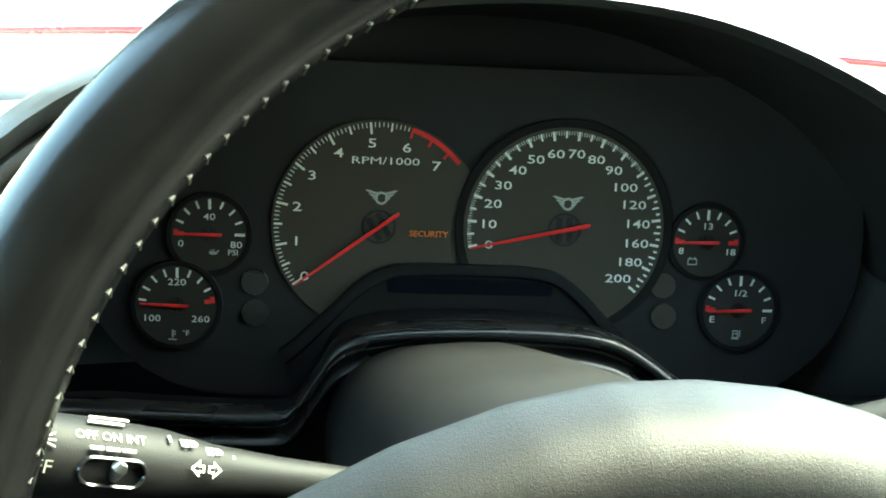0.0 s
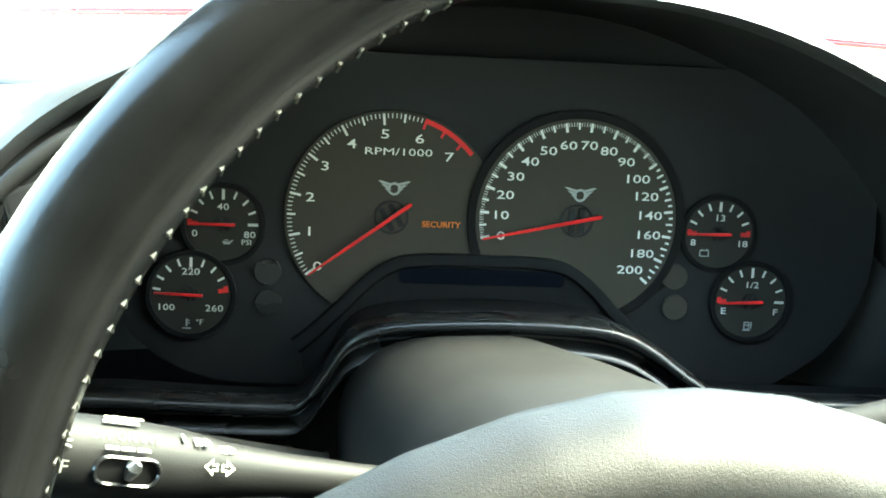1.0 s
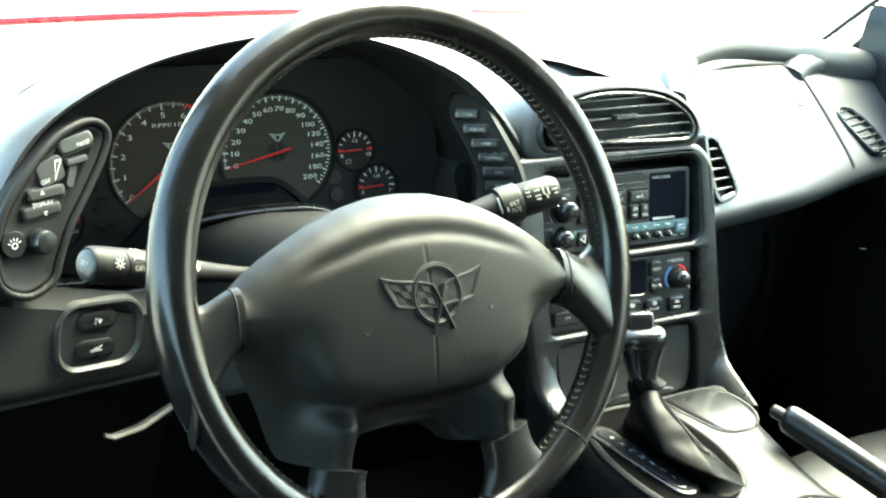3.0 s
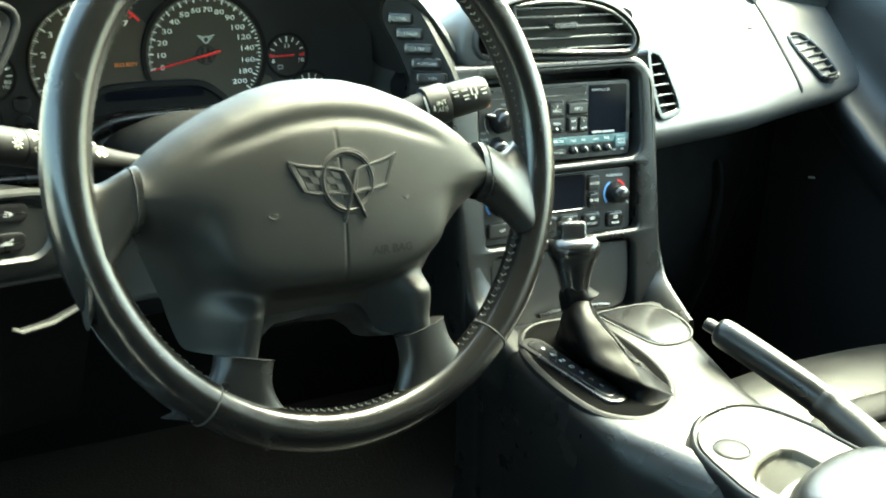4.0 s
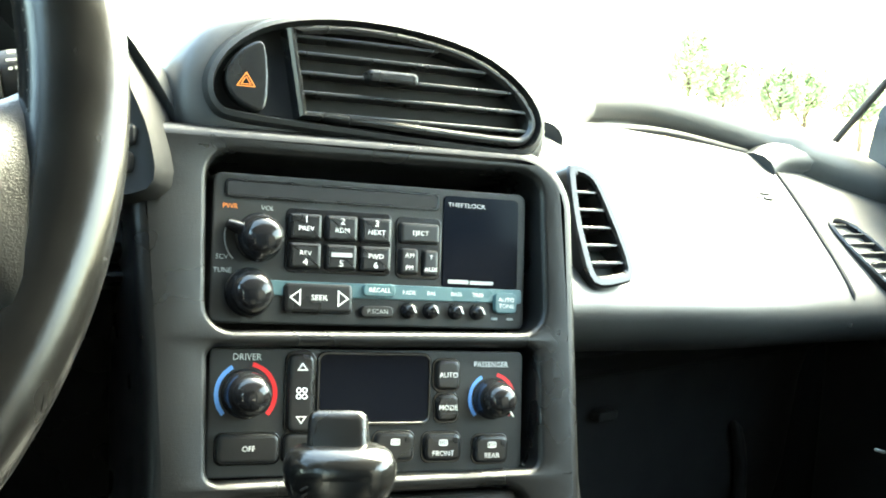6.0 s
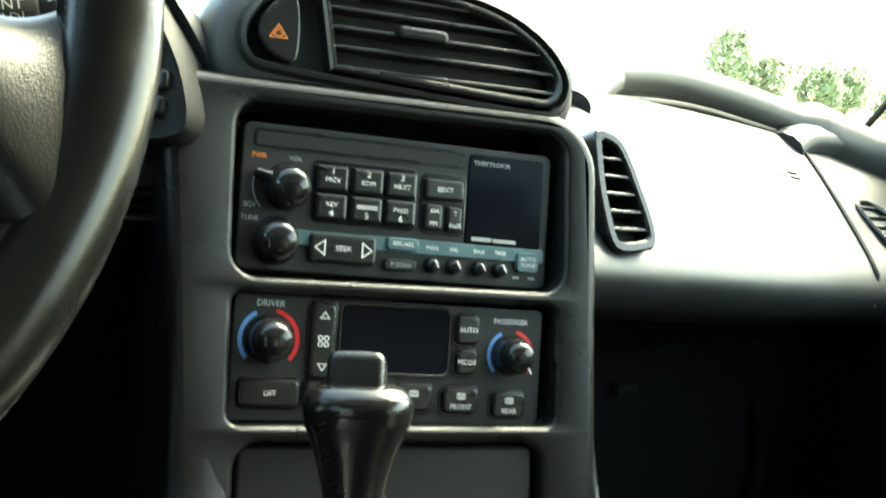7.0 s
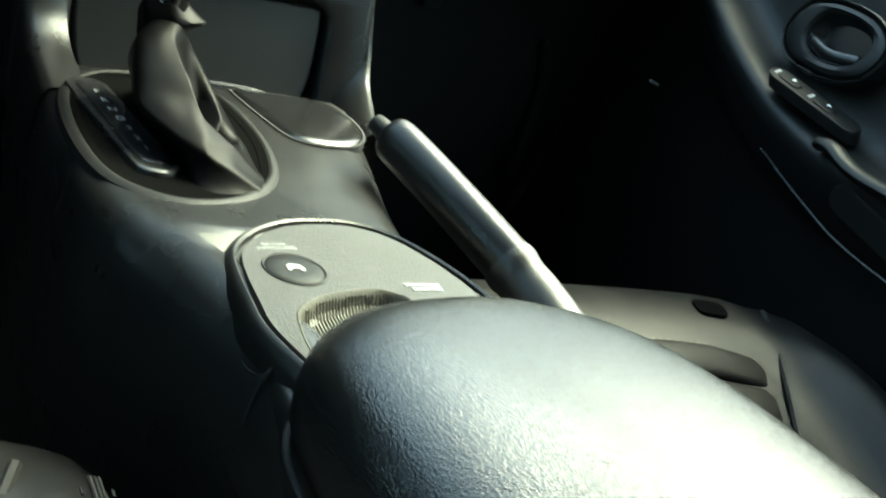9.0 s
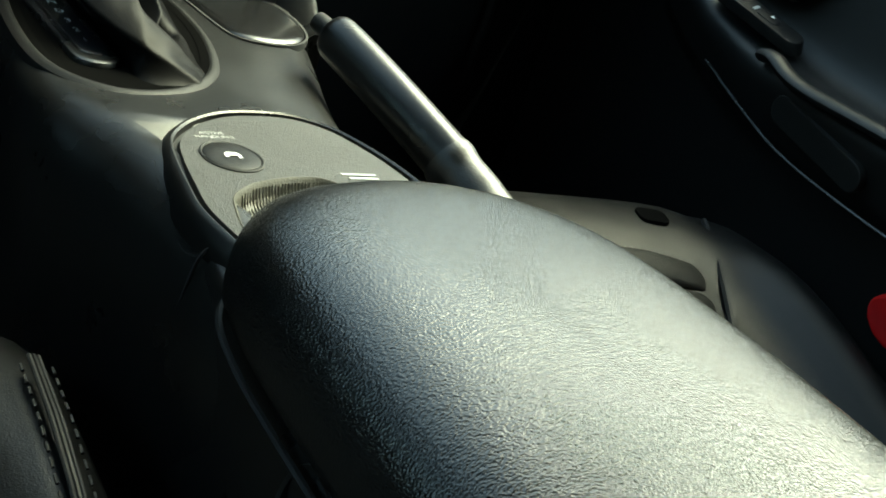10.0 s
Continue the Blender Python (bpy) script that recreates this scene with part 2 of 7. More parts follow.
def box(bm, x0, x1, y0, y1, z0, z1):
    rings(bm, [[(x0, y0, z0), (x1, y0, z0), (x1, y1, z0), (x0, y1, z0)], [(x0, y0, z1), (x1, y0, z1), (x1, y1, z1), (x0, y1, z1)]], cap_first=True)
    return bm
FLOOR = -0.24


def structure(name, bm, mat, label, category):
    return tagged(part(name, bm, mat), label, category, kind="structure")


# ---- ground, car shell ----
bm = bmesh.new()
sheet(bm, [[(x, y, -0.48) for x in (-900, -40, -3, 3, 40, 900)] for y in (-900, -40, -3, 3, 40, 900)])
structure("ground", bm, GROUND, "pale sunlit concrete ground around the parked car", "ground")
bm = bmesh.new()
box(bm, -0.50, 1.12, -1.0, 1.0, FLOOR - 0.03, FLOOR)
structure("floor", bm, CARPET, "black carpeted floor of the car cabin", "floor")
bm = bmesh.new()
box(bm, -0.50, 1.20, 0.86, 0.9, FLOOR, 0.41)
structure("wall_front", bm, CARPET, "black carpeted bulkhead behind the dashboard", "wall")
# out of view; taken up to the roof to darken the cabin
bm = bmesh.new()
box(bm, -0.42, 1.12, -1.04, -1.0, FLOOR, 0.80)
structure("wall_rear", bm, CARPET, "unseen black wall added behind the seats to keep light out", "wall")
bm = bmesh.new()
rows = []
for y, z in ((-0.02, 0.83), (-0.2, 0.855), (-0.5, 0.86), (-0.8, 0.845), (-1.03, 0.80)):
    rows.append([(0.19 + 0.75 * k, y, z - 0.045 * abs(k) ** 3) for k in (-1, -0.7, -0.35, 0, 0.35, 0.7, 1)])
sheet(bm, rows)
thick(structure("ceiling", bm, LINER, "grey lined roof of the car cabin", "ceiling"), 0.02, 1)
# unseen wall added in place of a person blocking the driver's side light
bm = bmesh.new()
box(bm, -0.56, -0.52, -1.04, -0.122, FLOOR, 0.57)
box(bm, -0.56, -0.52, -0.12, 0.90, FLOOR, 0.38)
structure("wall_left", bm, CARPET, "unseen dark wall added to block light on the driver side", "wall")

for side, nm in ((-1, "left"), (1, "right")):
    bm = bmesh.new()
    sweep(bm, smooth_line([(0.36 + side * 0.80, 0.72, 0.42), (0.36 + side * 0.73, 0.52, 0.55), (0.36 + side * 0.62, 0.22, 0.71), (0.36 + side * 0.55, 0.02, 0.79), (0.36 + side * 0.53, -0.1, 0.81)], 5), 0.032, 10, flat=0.6)
    structure("pillar_" + nm, bm, PLASTIC, "black trimmed windscreen pillar", "pillar")
    if side > 0:
        bm = bmesh.new()
        sweep(bm, [(1.085, 0.74, 0.44), (1.02, 0.56, 0.545), (0.95, 0.37, 0.65)], 0.004, 8)
        structure("trim", bm, DARK, "black rubber seal along the windscreen edge", "seal")

bm = bmesh.new()
box(bm, 1.045, 1.08, 0.57, 0.90, FLOOR, 0.42)
structure("wall_right", bm, CARPET, "black carpeted side of the passenger footwell", "wall")

# red bodywork seen past the windscreen
bonnet = thing("bonnet", pose(0, 0, 0), "glossy red painted car bonnet beyond the windscreen", "car bonnet")
def bonnet_z(x):
    return 0.469 - 0.075 * (x - 0.25) ** 2


XB = [-0.62 + 0.1 * i for i in range(21)]
bm = bmesh.new()
sheet(bm, [[(x, y + 0.25 * abs(x - 0.36) ** 2, bonnet_z(x) + dz) for x in XB] for y, dz in ((1.186, -0.004), (1.19, -0.001), (1.21, 0.0), (1.5, -0.03), (1.9, -0.12), (2.2, -0.25))])
thick(part("bonnet_panel", bm, CARPAINT, bonnet), 0.01)
bm = bmesh.new()
sweep(bm, [(x, 1.188 + 0.25 * abs(x - 0.36) ** 2, bonnet_z(x) - 0.001) for x in XB], 0.0018, 8)
part("bonnet_edge", bm, CARPAINT, bonnet, "red rear edge of the bonnet")
bm = bmesh.new()
sheet(bm, [[(x, y, z) for x in (-0.6, -0.3, 0.0, 0.36, 0.7, 1.0, 1.3)] for y, z in ((0.87, 0.425), (0.95, 0.425), (1.18, 0.415))])
thick(part("wiper_cowl", bm, DASH, bonnet, "cowl panel below the windscreen"), 0.006)

# a belt of trees beyond the car park
for k, (tx, ty, th) in enumerate(((44.5, 62, 10.2), (48.0, 63, 8.6), (51.0, 61, 8.2), (54.0, 62, 8.6), (57.0, 60, 8.0))):
    tree = thing("tree", pose(tx, ty, -0.48), "leafy green broadleaf tree in the distance", "tree", "trees beyond the car park")
    bm = bmesh.new()
    sweep(bm, [(0, 0, 0), (0.1, 0, th * 0.3), (0, 0.1, th * 0.6), (0.1, 0, th * 0.85)], [0.22, 0.17, 0.11, 0.04], 8)
    part("trunk", bm, BARK, tree)
    for j in range(5):
        bm = bmesh.new()
        a = j * 1.26 + k
        sweep(bm, [(0.05, 0, th * (0.35 + 0.08 * j)), (0.9 * math.cos(a), 0.9 * math.sin(a), th * (0.5 + 0.08 * j)), (1.5 * math.cos(a), 1.5 * math.sin(a), th * (0.6 + 0.07 * j))], [0.09, 0.06, 0.02], 6)
        part("limb", bm, BARK, tree)
    rng = random.Random(40 + k)
    verts, faces = [], []
    for j in range(2200):
        d = Vector((rng.gauss(0, 1), rng.gauss(0, 1), rng.gauss(0, 1))).normalized()
        lump = 0.75 + 0.35 * noise.noise(d * 2.2 + Vector((k * 7.0, 0, 0)))
        c = Vector((d.x * 2.3, d.y * 2.3, d.z * th * 0.36)) * lump * rng.uniform(0.55, 1.0) + Vector((0, 0, th * 0.66))
        u, v = d.orthogonal().normalized(), Vector((rng.gauss(0, 1), rng.gauss(0, 1), rng.gauss(0, 1))).normalized()
        s = rng.uniform(0.12, 0.26)
        i = len(verts)
        verts += [c - u * s, c + v * s * 0.5, c + u * s, c - v * s * 0.5]
        faces.append((i, i + 1, i + 2, i + 3))
    me = bpy.data.meshes.new("crown")
    me.from_pydata(verts, [], faces)
    me.materials.append(LEAFY)
    crown = new("crown", me)
    crown.parent = tree

# ---- dashboard ----
dash = thing("dashboard", pose(0, 0, 0), "black vinyl car dashboard with a hooded instrument binnacle", "dashboard")
LIP = smooth_line([(-0.275, 0.150, 0.400), (-0.266, 0.148, 0.43), (-0.256, 0.150, 0.46), (-0.243, 0.153, 0.490), (-0.230, 0.160, 0.513), (-0.205, 0.170, 0.545), (-0.165, 0.184, 0.570),
                   (-0.105, 0.202, 0.590), (-0.035, 0.220, 0.600), (0.025, 0.235, 0.601), (0.086, 0.247, 0.593), (0.148, 0.257, 0.573),
                   (0.208, 0.264, 0.5420), (0.252, 0.268, 0.498), (0.280, 0.269, 0.456), (0.288, 0.268, 0.430)], 4)
HUB = Vector((0.0, 0.36, 0.47))


def lip_in(p, k, y):
    return Vector((HUB.x + (p.x - HUB.x) * k, y, HUB.z + (p.z - HUB.z) * k))


bm = bmesh.new()
rows = [
    [Vector((p.x * 1.0, 0.80, min(p.z - 0.09, 0.47))) for p in LIP],
    [Vector((p.x * 1.02, p.y + 0.24, p.z - 0.045 + 0.02 * (0.6 - p.z))) for p in LIP],
    [Vector((p.x * 1.03, p.y + 0.12, p.z - 0.012)) for p in LIP],
    [Vector((p.x * 1.03, p.y + 0.04, p.z + 0.000)) for p in LIP],
    [Vector((p.x * 1.02, p.y + 0.015, p.z + 0.001)) for p in LIP],
    [Vector((p.x * 1.005, p.y + 0.003, p.z - 0.001)) for p in LIP],
    [lip_in(p, 0.985, p.y) for p in LIP],
    [lip_in(p, 0.965, p.y + 0.004) for p in LIP],
    [lip_in(p, 0.950, p.y + 0.014) for p in LIP],
    [lip_in(p, 0.93, 0.27 + 0.2 * (p.y - 0.2)) for p in LIP],
    [lip_in(p, 0.89, 0.32 + 0.1 * (p.y - 0.2)) for p in LIP],
    [lip_in(p, 0.80, 0.376) for p in LIP],
    [lip_in(p, 0.60, 0.392) for p in LIP],
    [lip_in(p, 0.20, 0.395) for p in LIP],
]
sheet(bm, rows[:9])
part("binnacle_hood", bm, DASH, dash, "curved black hood around the instruments")
bm = bmesh.new()
sheet(bm, rows[8:])
part("hood_lining", bm, LINING, dash, "matt black lining inside the hood")

# dash top towards the windscreen
bm = bmesh.new()
rows = []
for y, z in ((0.33, 0.36), (0.335, 0.43), (0.36, 0.462), (0.42, 0.475), (0.6, 0.478), (0.86, 0.45)):
    rows.append([(x, y if x > 0.28 else max(y, 0.42 + 0.1 * (y - 0.33)), z - 0.02 * max(0, (abs(x - 0.36) - 0.5) / 0.2)) for x in (-0.48, -0.42, -0.3, -0.1, 0.1, 0.3, 0.45, 0.56)])
sheet(bm, rows)
part("dash_top", bm, DASH, dash)


# passenger side: padded panel, sloping back
def pass_pt(x, y, z):
    return Vector((x, 0.415 + (x - 0.75) * 0.36 + y, 0.40 + z - (x - 0.75) * 0.05))


bm = bmesh.new()
rows = []
PROFILE = smooth_line([(0.10, -0.098, 0), (0.02, -0.088, 0), (-0.035, -0.074, 0), (-0.060, -0.052, 0), (-0.055, -0.032, 0), (-0.026, -0.004, 0), (0.028, 0.040, 0), (0.064, 0.066, 0), (0.088, 0.077, 0), (0.13, 0.079, 0), (0.3, 0.07, 0), (0.45, 0.03, 0)], 3)
for p in PROFILE:
    rows.append([pass_pt(x, p.x - 0.012 * math.exp(-((x - 0.72) / 0.12) ** 2), p.y) for x in [0.50 + 0.04 * i for i in range(17)]])
sheet(bm, rows)
part("passenger_panel", bm, DASH, dash, "padded passenger side panel lit through the windscreen")
# brow with a long slot under it
bm = bmesh.new()
brow = smooth_line([(0.560, 0.405, 0.468), (0.585, 0.447, 0.488), (0.625, 0.484, 0.500), (0.715, 0.523, 0.505), (0.83, 0.548, 0.492), (0.938, 0.562, 0.470), (1.02, 0.578, 0.452), (1.11, 0.60, 0.43)], 5)
sweep(bm, brow, [0.015 + 0.003 * min(1, i / 4) + (0.010 if i > 22 else 0) for i in range(len(brow))], 16, flat=1.0, up=(0, -0.3, 0.95))
part("brow", bm, DASH, dash, "curved brow above the passenger panel")
bm = bmesh.new()
sweep(bm, smooth_line([(0.632, 0.468, 0.482), (0.73, 0.502, 0.484), (0.845, 0.535, 0.473)], 4), 0.0032, 8)
part("slot_edge", bm, DARK, dash)
for pts, rad in ((((0.585, 0.44, 0.468), (0.600, 0.455, 0.482), (0.628, 0.476, 0.497)), 0.016), (((0.845, 0.520, 0.458), (0.875, 0.535, 0.468), (0.93, 0.556, 0.470)), 0.02)):
    bm = bmesh.new()
    sweep(bm, smooth_line(pts, 4), rad, 12, flat=0.8)
    part("brow_end", bm, DASH, dash)
# joint down the panel
bm = bmesh.new()
sweep(bm, [pass_pt(0.862 - 0.1 * (0.03 - p.x) ** 2, p.x - 0.0005 - 0.012 * math.exp(-((0.862 - 0.72) / 0.12) ** 2), p.y + 0.0005) for p in PROFILE if -0.058 < p.x < 0.07 and p.y > -0.06], 0.0026, 8)
part("panel_joint", bm, DARK, dash)
# shapes of an illegible raised badge and of a small marking
bulge = 0.012 * math.exp(-((0.797 - 0.72) / 0.12) ** 2)
k = min(range(1, len(PROFILE) - 1), key=lambda i: abs(PROFILE[i].x - 0.026))
bx = (pass_pt(0.81, 0, 0) - pass_pt(0.78, 0, 0)).normalized()
by = Vector((0, PROFILE[k + 1].x - PROFILE[k - 1].x, PROFILE[k + 1].y - PROFILE[k - 1].y))
by = (by - bx * by.dot(bx)).normalized()
bz = bx.cross(by)
b0 = pass_pt(0.786, PROFILE[k].x - bulge, PROFILE[k].y)
badge_frame = Matrix(((bx.x, by.x, bz.x, b0.x), (bx.y, by.y, bz.y, b0.y), (bx.z, by.z, bz.z, b0.z), (0, 0, 0, 1)))
# darker vinyl than the panel, in place of the raised letters' shadow lines
for i, w in enumerate((0.013, 0.010, 0.010, 0.013)):
    for dy in (-0.003, 0.003):
        bm = bmesh.new()
        plate(bm, rrect(w * 1.15, 0.0024, 0.0008, 2, -0.030 + 0.0185 * i, dy), -0.004, 0.0012, 0.0005)
        part("badge_bar", bm, KNEE, dash, m=badge_frame)

# lower left panel with switches
bm = bmesh.new()
rows = []
for p in smooth_line([(0.470, 0.05, 0), (0.455, 0.012, 0), (0.442, 0.0, 0), (0.42, -0.001, 0), (0.372, 0.0, 0), (0.356, 0.001, 0), (0.345, 0.008, 0), (0.335, 0.03, 0), (0.25, 0.10, 0), (0.1, 0.2, 0)], 3):
    rows.append([(x, 0.142 + (x + 0.24) * 0.36 + p.y, min(p.x - (x + 0.24) * 0.12, 0.440 - 0.35 * (x + 0.27))) for x in (-0.46, -0.40, -0.34, -0.3, -0.27, -0.24, -0.21, -0.18, -0.155, -0.135, -0.11, -0.085)])
sheet(bm, rows[:20])
part("knee_panel", bm, KNEE, dash)
bm = bmesh.new()
sheet(bm, rows[19:])
part("under_dash", bm, CARPET, dash)
bm = bmesh.new()
sweep(bm, rows[18], 0.0028, 8)
part("knee_panel_edge", bm, KNEE, dash)

# cowl under the dials, rising over the column
LEDGE = smooth_line([(-0.262, 0.200, 0.402), (-0.235, 0.240, 0.398), (-0.209, 0.262, 0.395), (-0.155, 0.270, 0.390), (-0.110, 0.270, 0.3895), (-0.098, 0.270, 0.394), (-0.088, 0.270, 0.409), (-0.076, 0.270, 0.4265),
                     (-0.055, 0.270, 0.4335), (-0.014, 0.270, 0.4362), (0.027, 0.270, 0.436), (0.056, 0.270, 0.4326), (0.076, 0.270, 0.423), (0.100, 0.270, 0.406), (0.121, 0.270, 0.398), (0.198, 0.270, 0.3965), (0.290, 0.268, 0.398)], 4)
bm = bmesh.new()
rows = []
for dy, dz, k in ((0.078, -0.026, 1.20), (0.050, -0.014, 1.10), (0.022, -0.0045, 1.04), (0.006, 0.0015, 1), (0.0, 0.0, 1), (-0.002, -0.003, 1), (0.003, -0.0075, 1), (0.010, -0.009, 1), (0.011, -0.012, 1), (0.002, -0.013, 1), (-0.002, -0.016, 1), (0.002, -0.021, 1), (0.03, -0.03, 1), (0.06, -0.10, 1), (0.12, -0.25, 1)):
    rows.append([Vector((p.x, p.y + dy, 0.396 + (p.z - 0.396) * k + dz)) for p in LEDGE])
sheet(bm, rows[2:])
softened(part("lower_cowl", bm, SATIN, dash, "satin black cowl with a double ridge under the dials", sharp=80), 1)
bm = bmesh.new()
sheet(bm, rows[:3])
part("cowl_tray", bm, BLACKOUT, dash)
bm = bmesh.new()
box(bm, -0.085, 0.10, 0.22, 0.26, 0.28, 0.365)
rounded(part("knee_bolster", bm, DASH, dash), 0.01, 3)

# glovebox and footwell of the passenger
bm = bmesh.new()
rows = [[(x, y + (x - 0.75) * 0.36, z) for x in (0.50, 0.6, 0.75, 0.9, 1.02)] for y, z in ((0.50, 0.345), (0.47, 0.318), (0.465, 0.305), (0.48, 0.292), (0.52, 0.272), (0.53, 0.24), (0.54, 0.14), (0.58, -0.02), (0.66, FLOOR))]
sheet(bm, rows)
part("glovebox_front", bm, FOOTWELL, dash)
bm = bmesh.new()
sweep(bm, [(0.978, 0.4655, 0.2065), (0.996, 0.4720, 0.2015)], 0.0016, 8)
part("scratch_plate", bm, GREYMARK, dash)
bm = bmesh.new()
plate(bm, rrect(0.026, 0.009, 0.003), -0.004, 0.006, 0.002)
part("glovebox_latch", bm, PAD, dash, m=facing(0.701, 0.506, 0.236, -6, 19))
bm = bmesh.new()
sweep(bm, smooth_line([(0.905, 0.582, 0.205), (0.925, 0.592, 0.165), (0.936, 0.600, 0.120), (0.938, 0.606, 0.07), (0.945, 0.615, 0.02)], 5), [0.002] + [0.007] * 19 + [0.003], 12, flat=0.8)
part("glovebox_edge", bm, DOORSKIN, dash, "rounded moulded edge of the glovebox")


def slat_vent(name, m, outline, slats, label, depth=0.03, thickness=0.0022, rim=0.0045, back=0.012):
    """An air vent: frame, dark box behind, and flat slats."""
    v = thing(name, m, label, "air vent")
    inner = offset(outline, -rim)
    bm = bmesh.new()
    frame_ring(bm, outline, inner, -back, 0.0035, 0.0016)
    part("vent_frame", bm, SATIN, v)
    bm = bmesh.new()
    rings(bm, [[(*p, 0.0) for p in inner], [(p[0] * 0.97, p[1] * 0.97, -depth) for p in inner]], cap_last=True)
    part("vent_box", bm, DARK, v)
    for y in slats:
        xs = []
        for i in range(len(inner)):
            (ax, ay), (bx, by) = inner[i - 1], inner[i]
            if (ay - y) * (by - y) <= 0 and ay != by:
                xs.append(ax + (bx - ax) * (y - ay) / (by - ay))
        if len(xs) < 2:
            continue
        x0, x1 = min(xs) - 0.001, max(xs) + 0.001
        bm = bmesh.new()
        box(bm, x0, x1, y - thickness / 2, y + thickness / 2, -0.014, 0.0015)
        o = part("slat", bm, SATIN, v)
        rounded(o, 0.0006, 2)
    return v


# centre vent pod with the hazard switch
VF = facing(0.420, 0.262, 0.480, 10, 0)
pod_out = [(p.x, p.y) for p in smooth_loop([(0.0575, -0.004), (0.052, 0.010), (0.036, 0.0245), (0.010, 0.036), (-0.030, 0.0425), (-0.070, 0.0425), (-0.102, 0.036), (-0.122, 0.024), (-0.1325, 0.008), (-0.130, -0.006), (-0.115, -0.0105), (-0.05, -0.0145), (0.030, -0.0185), (0.050, -0.0165)], 4)]
bm = bmesh.new()
rings(bm, [[(*p, -0.22) for p in offset(pod_out, 0.004)], [(*p, -0.06) for p in offset(pod_out, 0.0065)], [(*p, -0.02) for p in offset(pod_out, 0.0065)], [(*p, -0.003) for p in offset(pod_out, 0.006)],
           [(*p, 0.002) for p in offset(pod_out, 0.0035)], [(*p, 0.003) for p in offset(pod_out, 0.001)], [(*p, -0.004) for p in offset(pod_out, -0.001)]], cap_last=False)
part("vent_pod", bm, KNEE, dash, "rounded pod around the centre vent", m=VF)
fair = [(p.x, p.y) for p in smooth_loop([(0.0685, -0.006), (0.0610, 0.0125), (0.0420, 0.0300), (0.0130, 0.0425), (-0.030, 0.0500), (-0.073, 0.0510), (-0.110, 0.0470), (-0.137, 0.0350), (-0.152, 0.010), (-0.150, -0.018), (-0.128, -0.0290), (-0.05, -0.0310), (0.035, -0.0320), (0.061, -0.0260)], 4)]
bm = bmesh.new()
rings(bm, [[(*p, -0.18) for p in fair], [(*p, -0.045) for p in offset(fair, 0.003)], [(*p, -0.020) for p in offset(fair, 0.002)], [(*p, -0.008) for p in offset(fair, -0.002)], [(*p, -0.002) for p in offset(fair, -0.006)], [(*p, -0.002) for p in offset(pod_out, 0.004)]], cap_last=False)
part("pod_fairing", bm, DASH, dash, "smooth dark fairing under the centre vent pod", m=VF, sharp=70)
bm = bmesh.new()
bm.faces.new([bm.verts.new((*p, -0.010)) for p in offset(pod_out, 0.003)])
part("pod_backing", bm, DARK, dash, m=VF)
right_out = [(p[0] - 0.0005, p[1]) for p in offset(pod_out, -0.002) if p[0] > -0.100]
i0 = max(range(len(right_out)), key=lambda i: (Vector(right_out[i]) - Vector(right_out[i - 1])).length)
right_out = right_out[i0:] + right_out[:i0]
cv = slat_vent("centre_vent", VF, right_out, (-0.008, 0.003, 0.0135, 0.024, 0.033), "black centre air vent with thin horizontal slats")
bm = bmesh.new()
plate(bm, rrect(0.030, 0.0070, 0.003, 4, -0.036, 0.0145), -0.002, 0.008, 0.002)
part("vent_tab", bm, SATIN, cv)
hz = thing("hazard_switch", VF, "black hazard light switch with an orange triangle", "switch")
hz_out = [(p.x, p.y) for p in smooth_loop([(-0.1065, 0.026), (-0.1055, -0.007), (-0.119, -0.006), (-0.1265, 0.003), (-0.126, 0.013), (-0.118, 0.0235)], 4)]
bm = bmesh.new()
plate(bm, hz_out, -0.006, 0.002, 0.0015)
part("button", bm, SATIN, hz)
for s0, s1 in ((0.0052, 0.0043), (0.0030, 0.0022)):
    bm = bmesh.new()
    tri_o = [(-0.1165 + s0 * 1.15 * math.cos(radians(a)), 0.0055 + s0 * math.sin(radians(a))) for a in (90, 210, 330)]
    tri_i = [(-0.1165 + s1 * 1.15 * math.cos(radians(a)), 0.0055 + s1 * math.sin(radians(a))) for a in (90, 210, 330)]
    rings(bm, [[(*p, 0.0024) for p in tri_o], [(*p, 0.0024) for p in tri_i]], cap_last=False)
    part("triangle", bm, ORANGE, hz)

# vents of the passenger side
lv = [(p.x, p.y) for p in smooth_loop([(-0.024, 0.0390), (-0.009, 0.0385), (0.002, 0.0290), (0.013, 0.0005), (0.0195, -0.0220), (0.0185, -0.0335), (0.010, -0.0385), (-0.018, -0.0385), (-0.026, -0.010), (-0.027, 0.020)], 4)]
slat_vent("side_vent", facing(0.551, 0.298, 0.417, 20, 12), lv, [-0.0245 + 0.0115 * i for i in range(5)], "black slatted air vent beside the centre stack", rim=0.0075, back=0.06)
rv = [(p.x, p.y) for p in smooth_loop([(-0.028, 0.038), (-0.010, 0.043), (0.012, 0.034), (0.027, 0.012), (0.032, -0.02), (0.028, -0.040), (0.005, -0.043), (-0.018, -0.036), (-0.028, -0.01), (-0.033, 0.02)], 4)]
slat_vent("side_vent", facing(0.930, 0.4535, 0.3915, 50, 19), rv, [-0.034 + 0.0115 * i for i in range(7)], "black slatted air vent at the dash end")

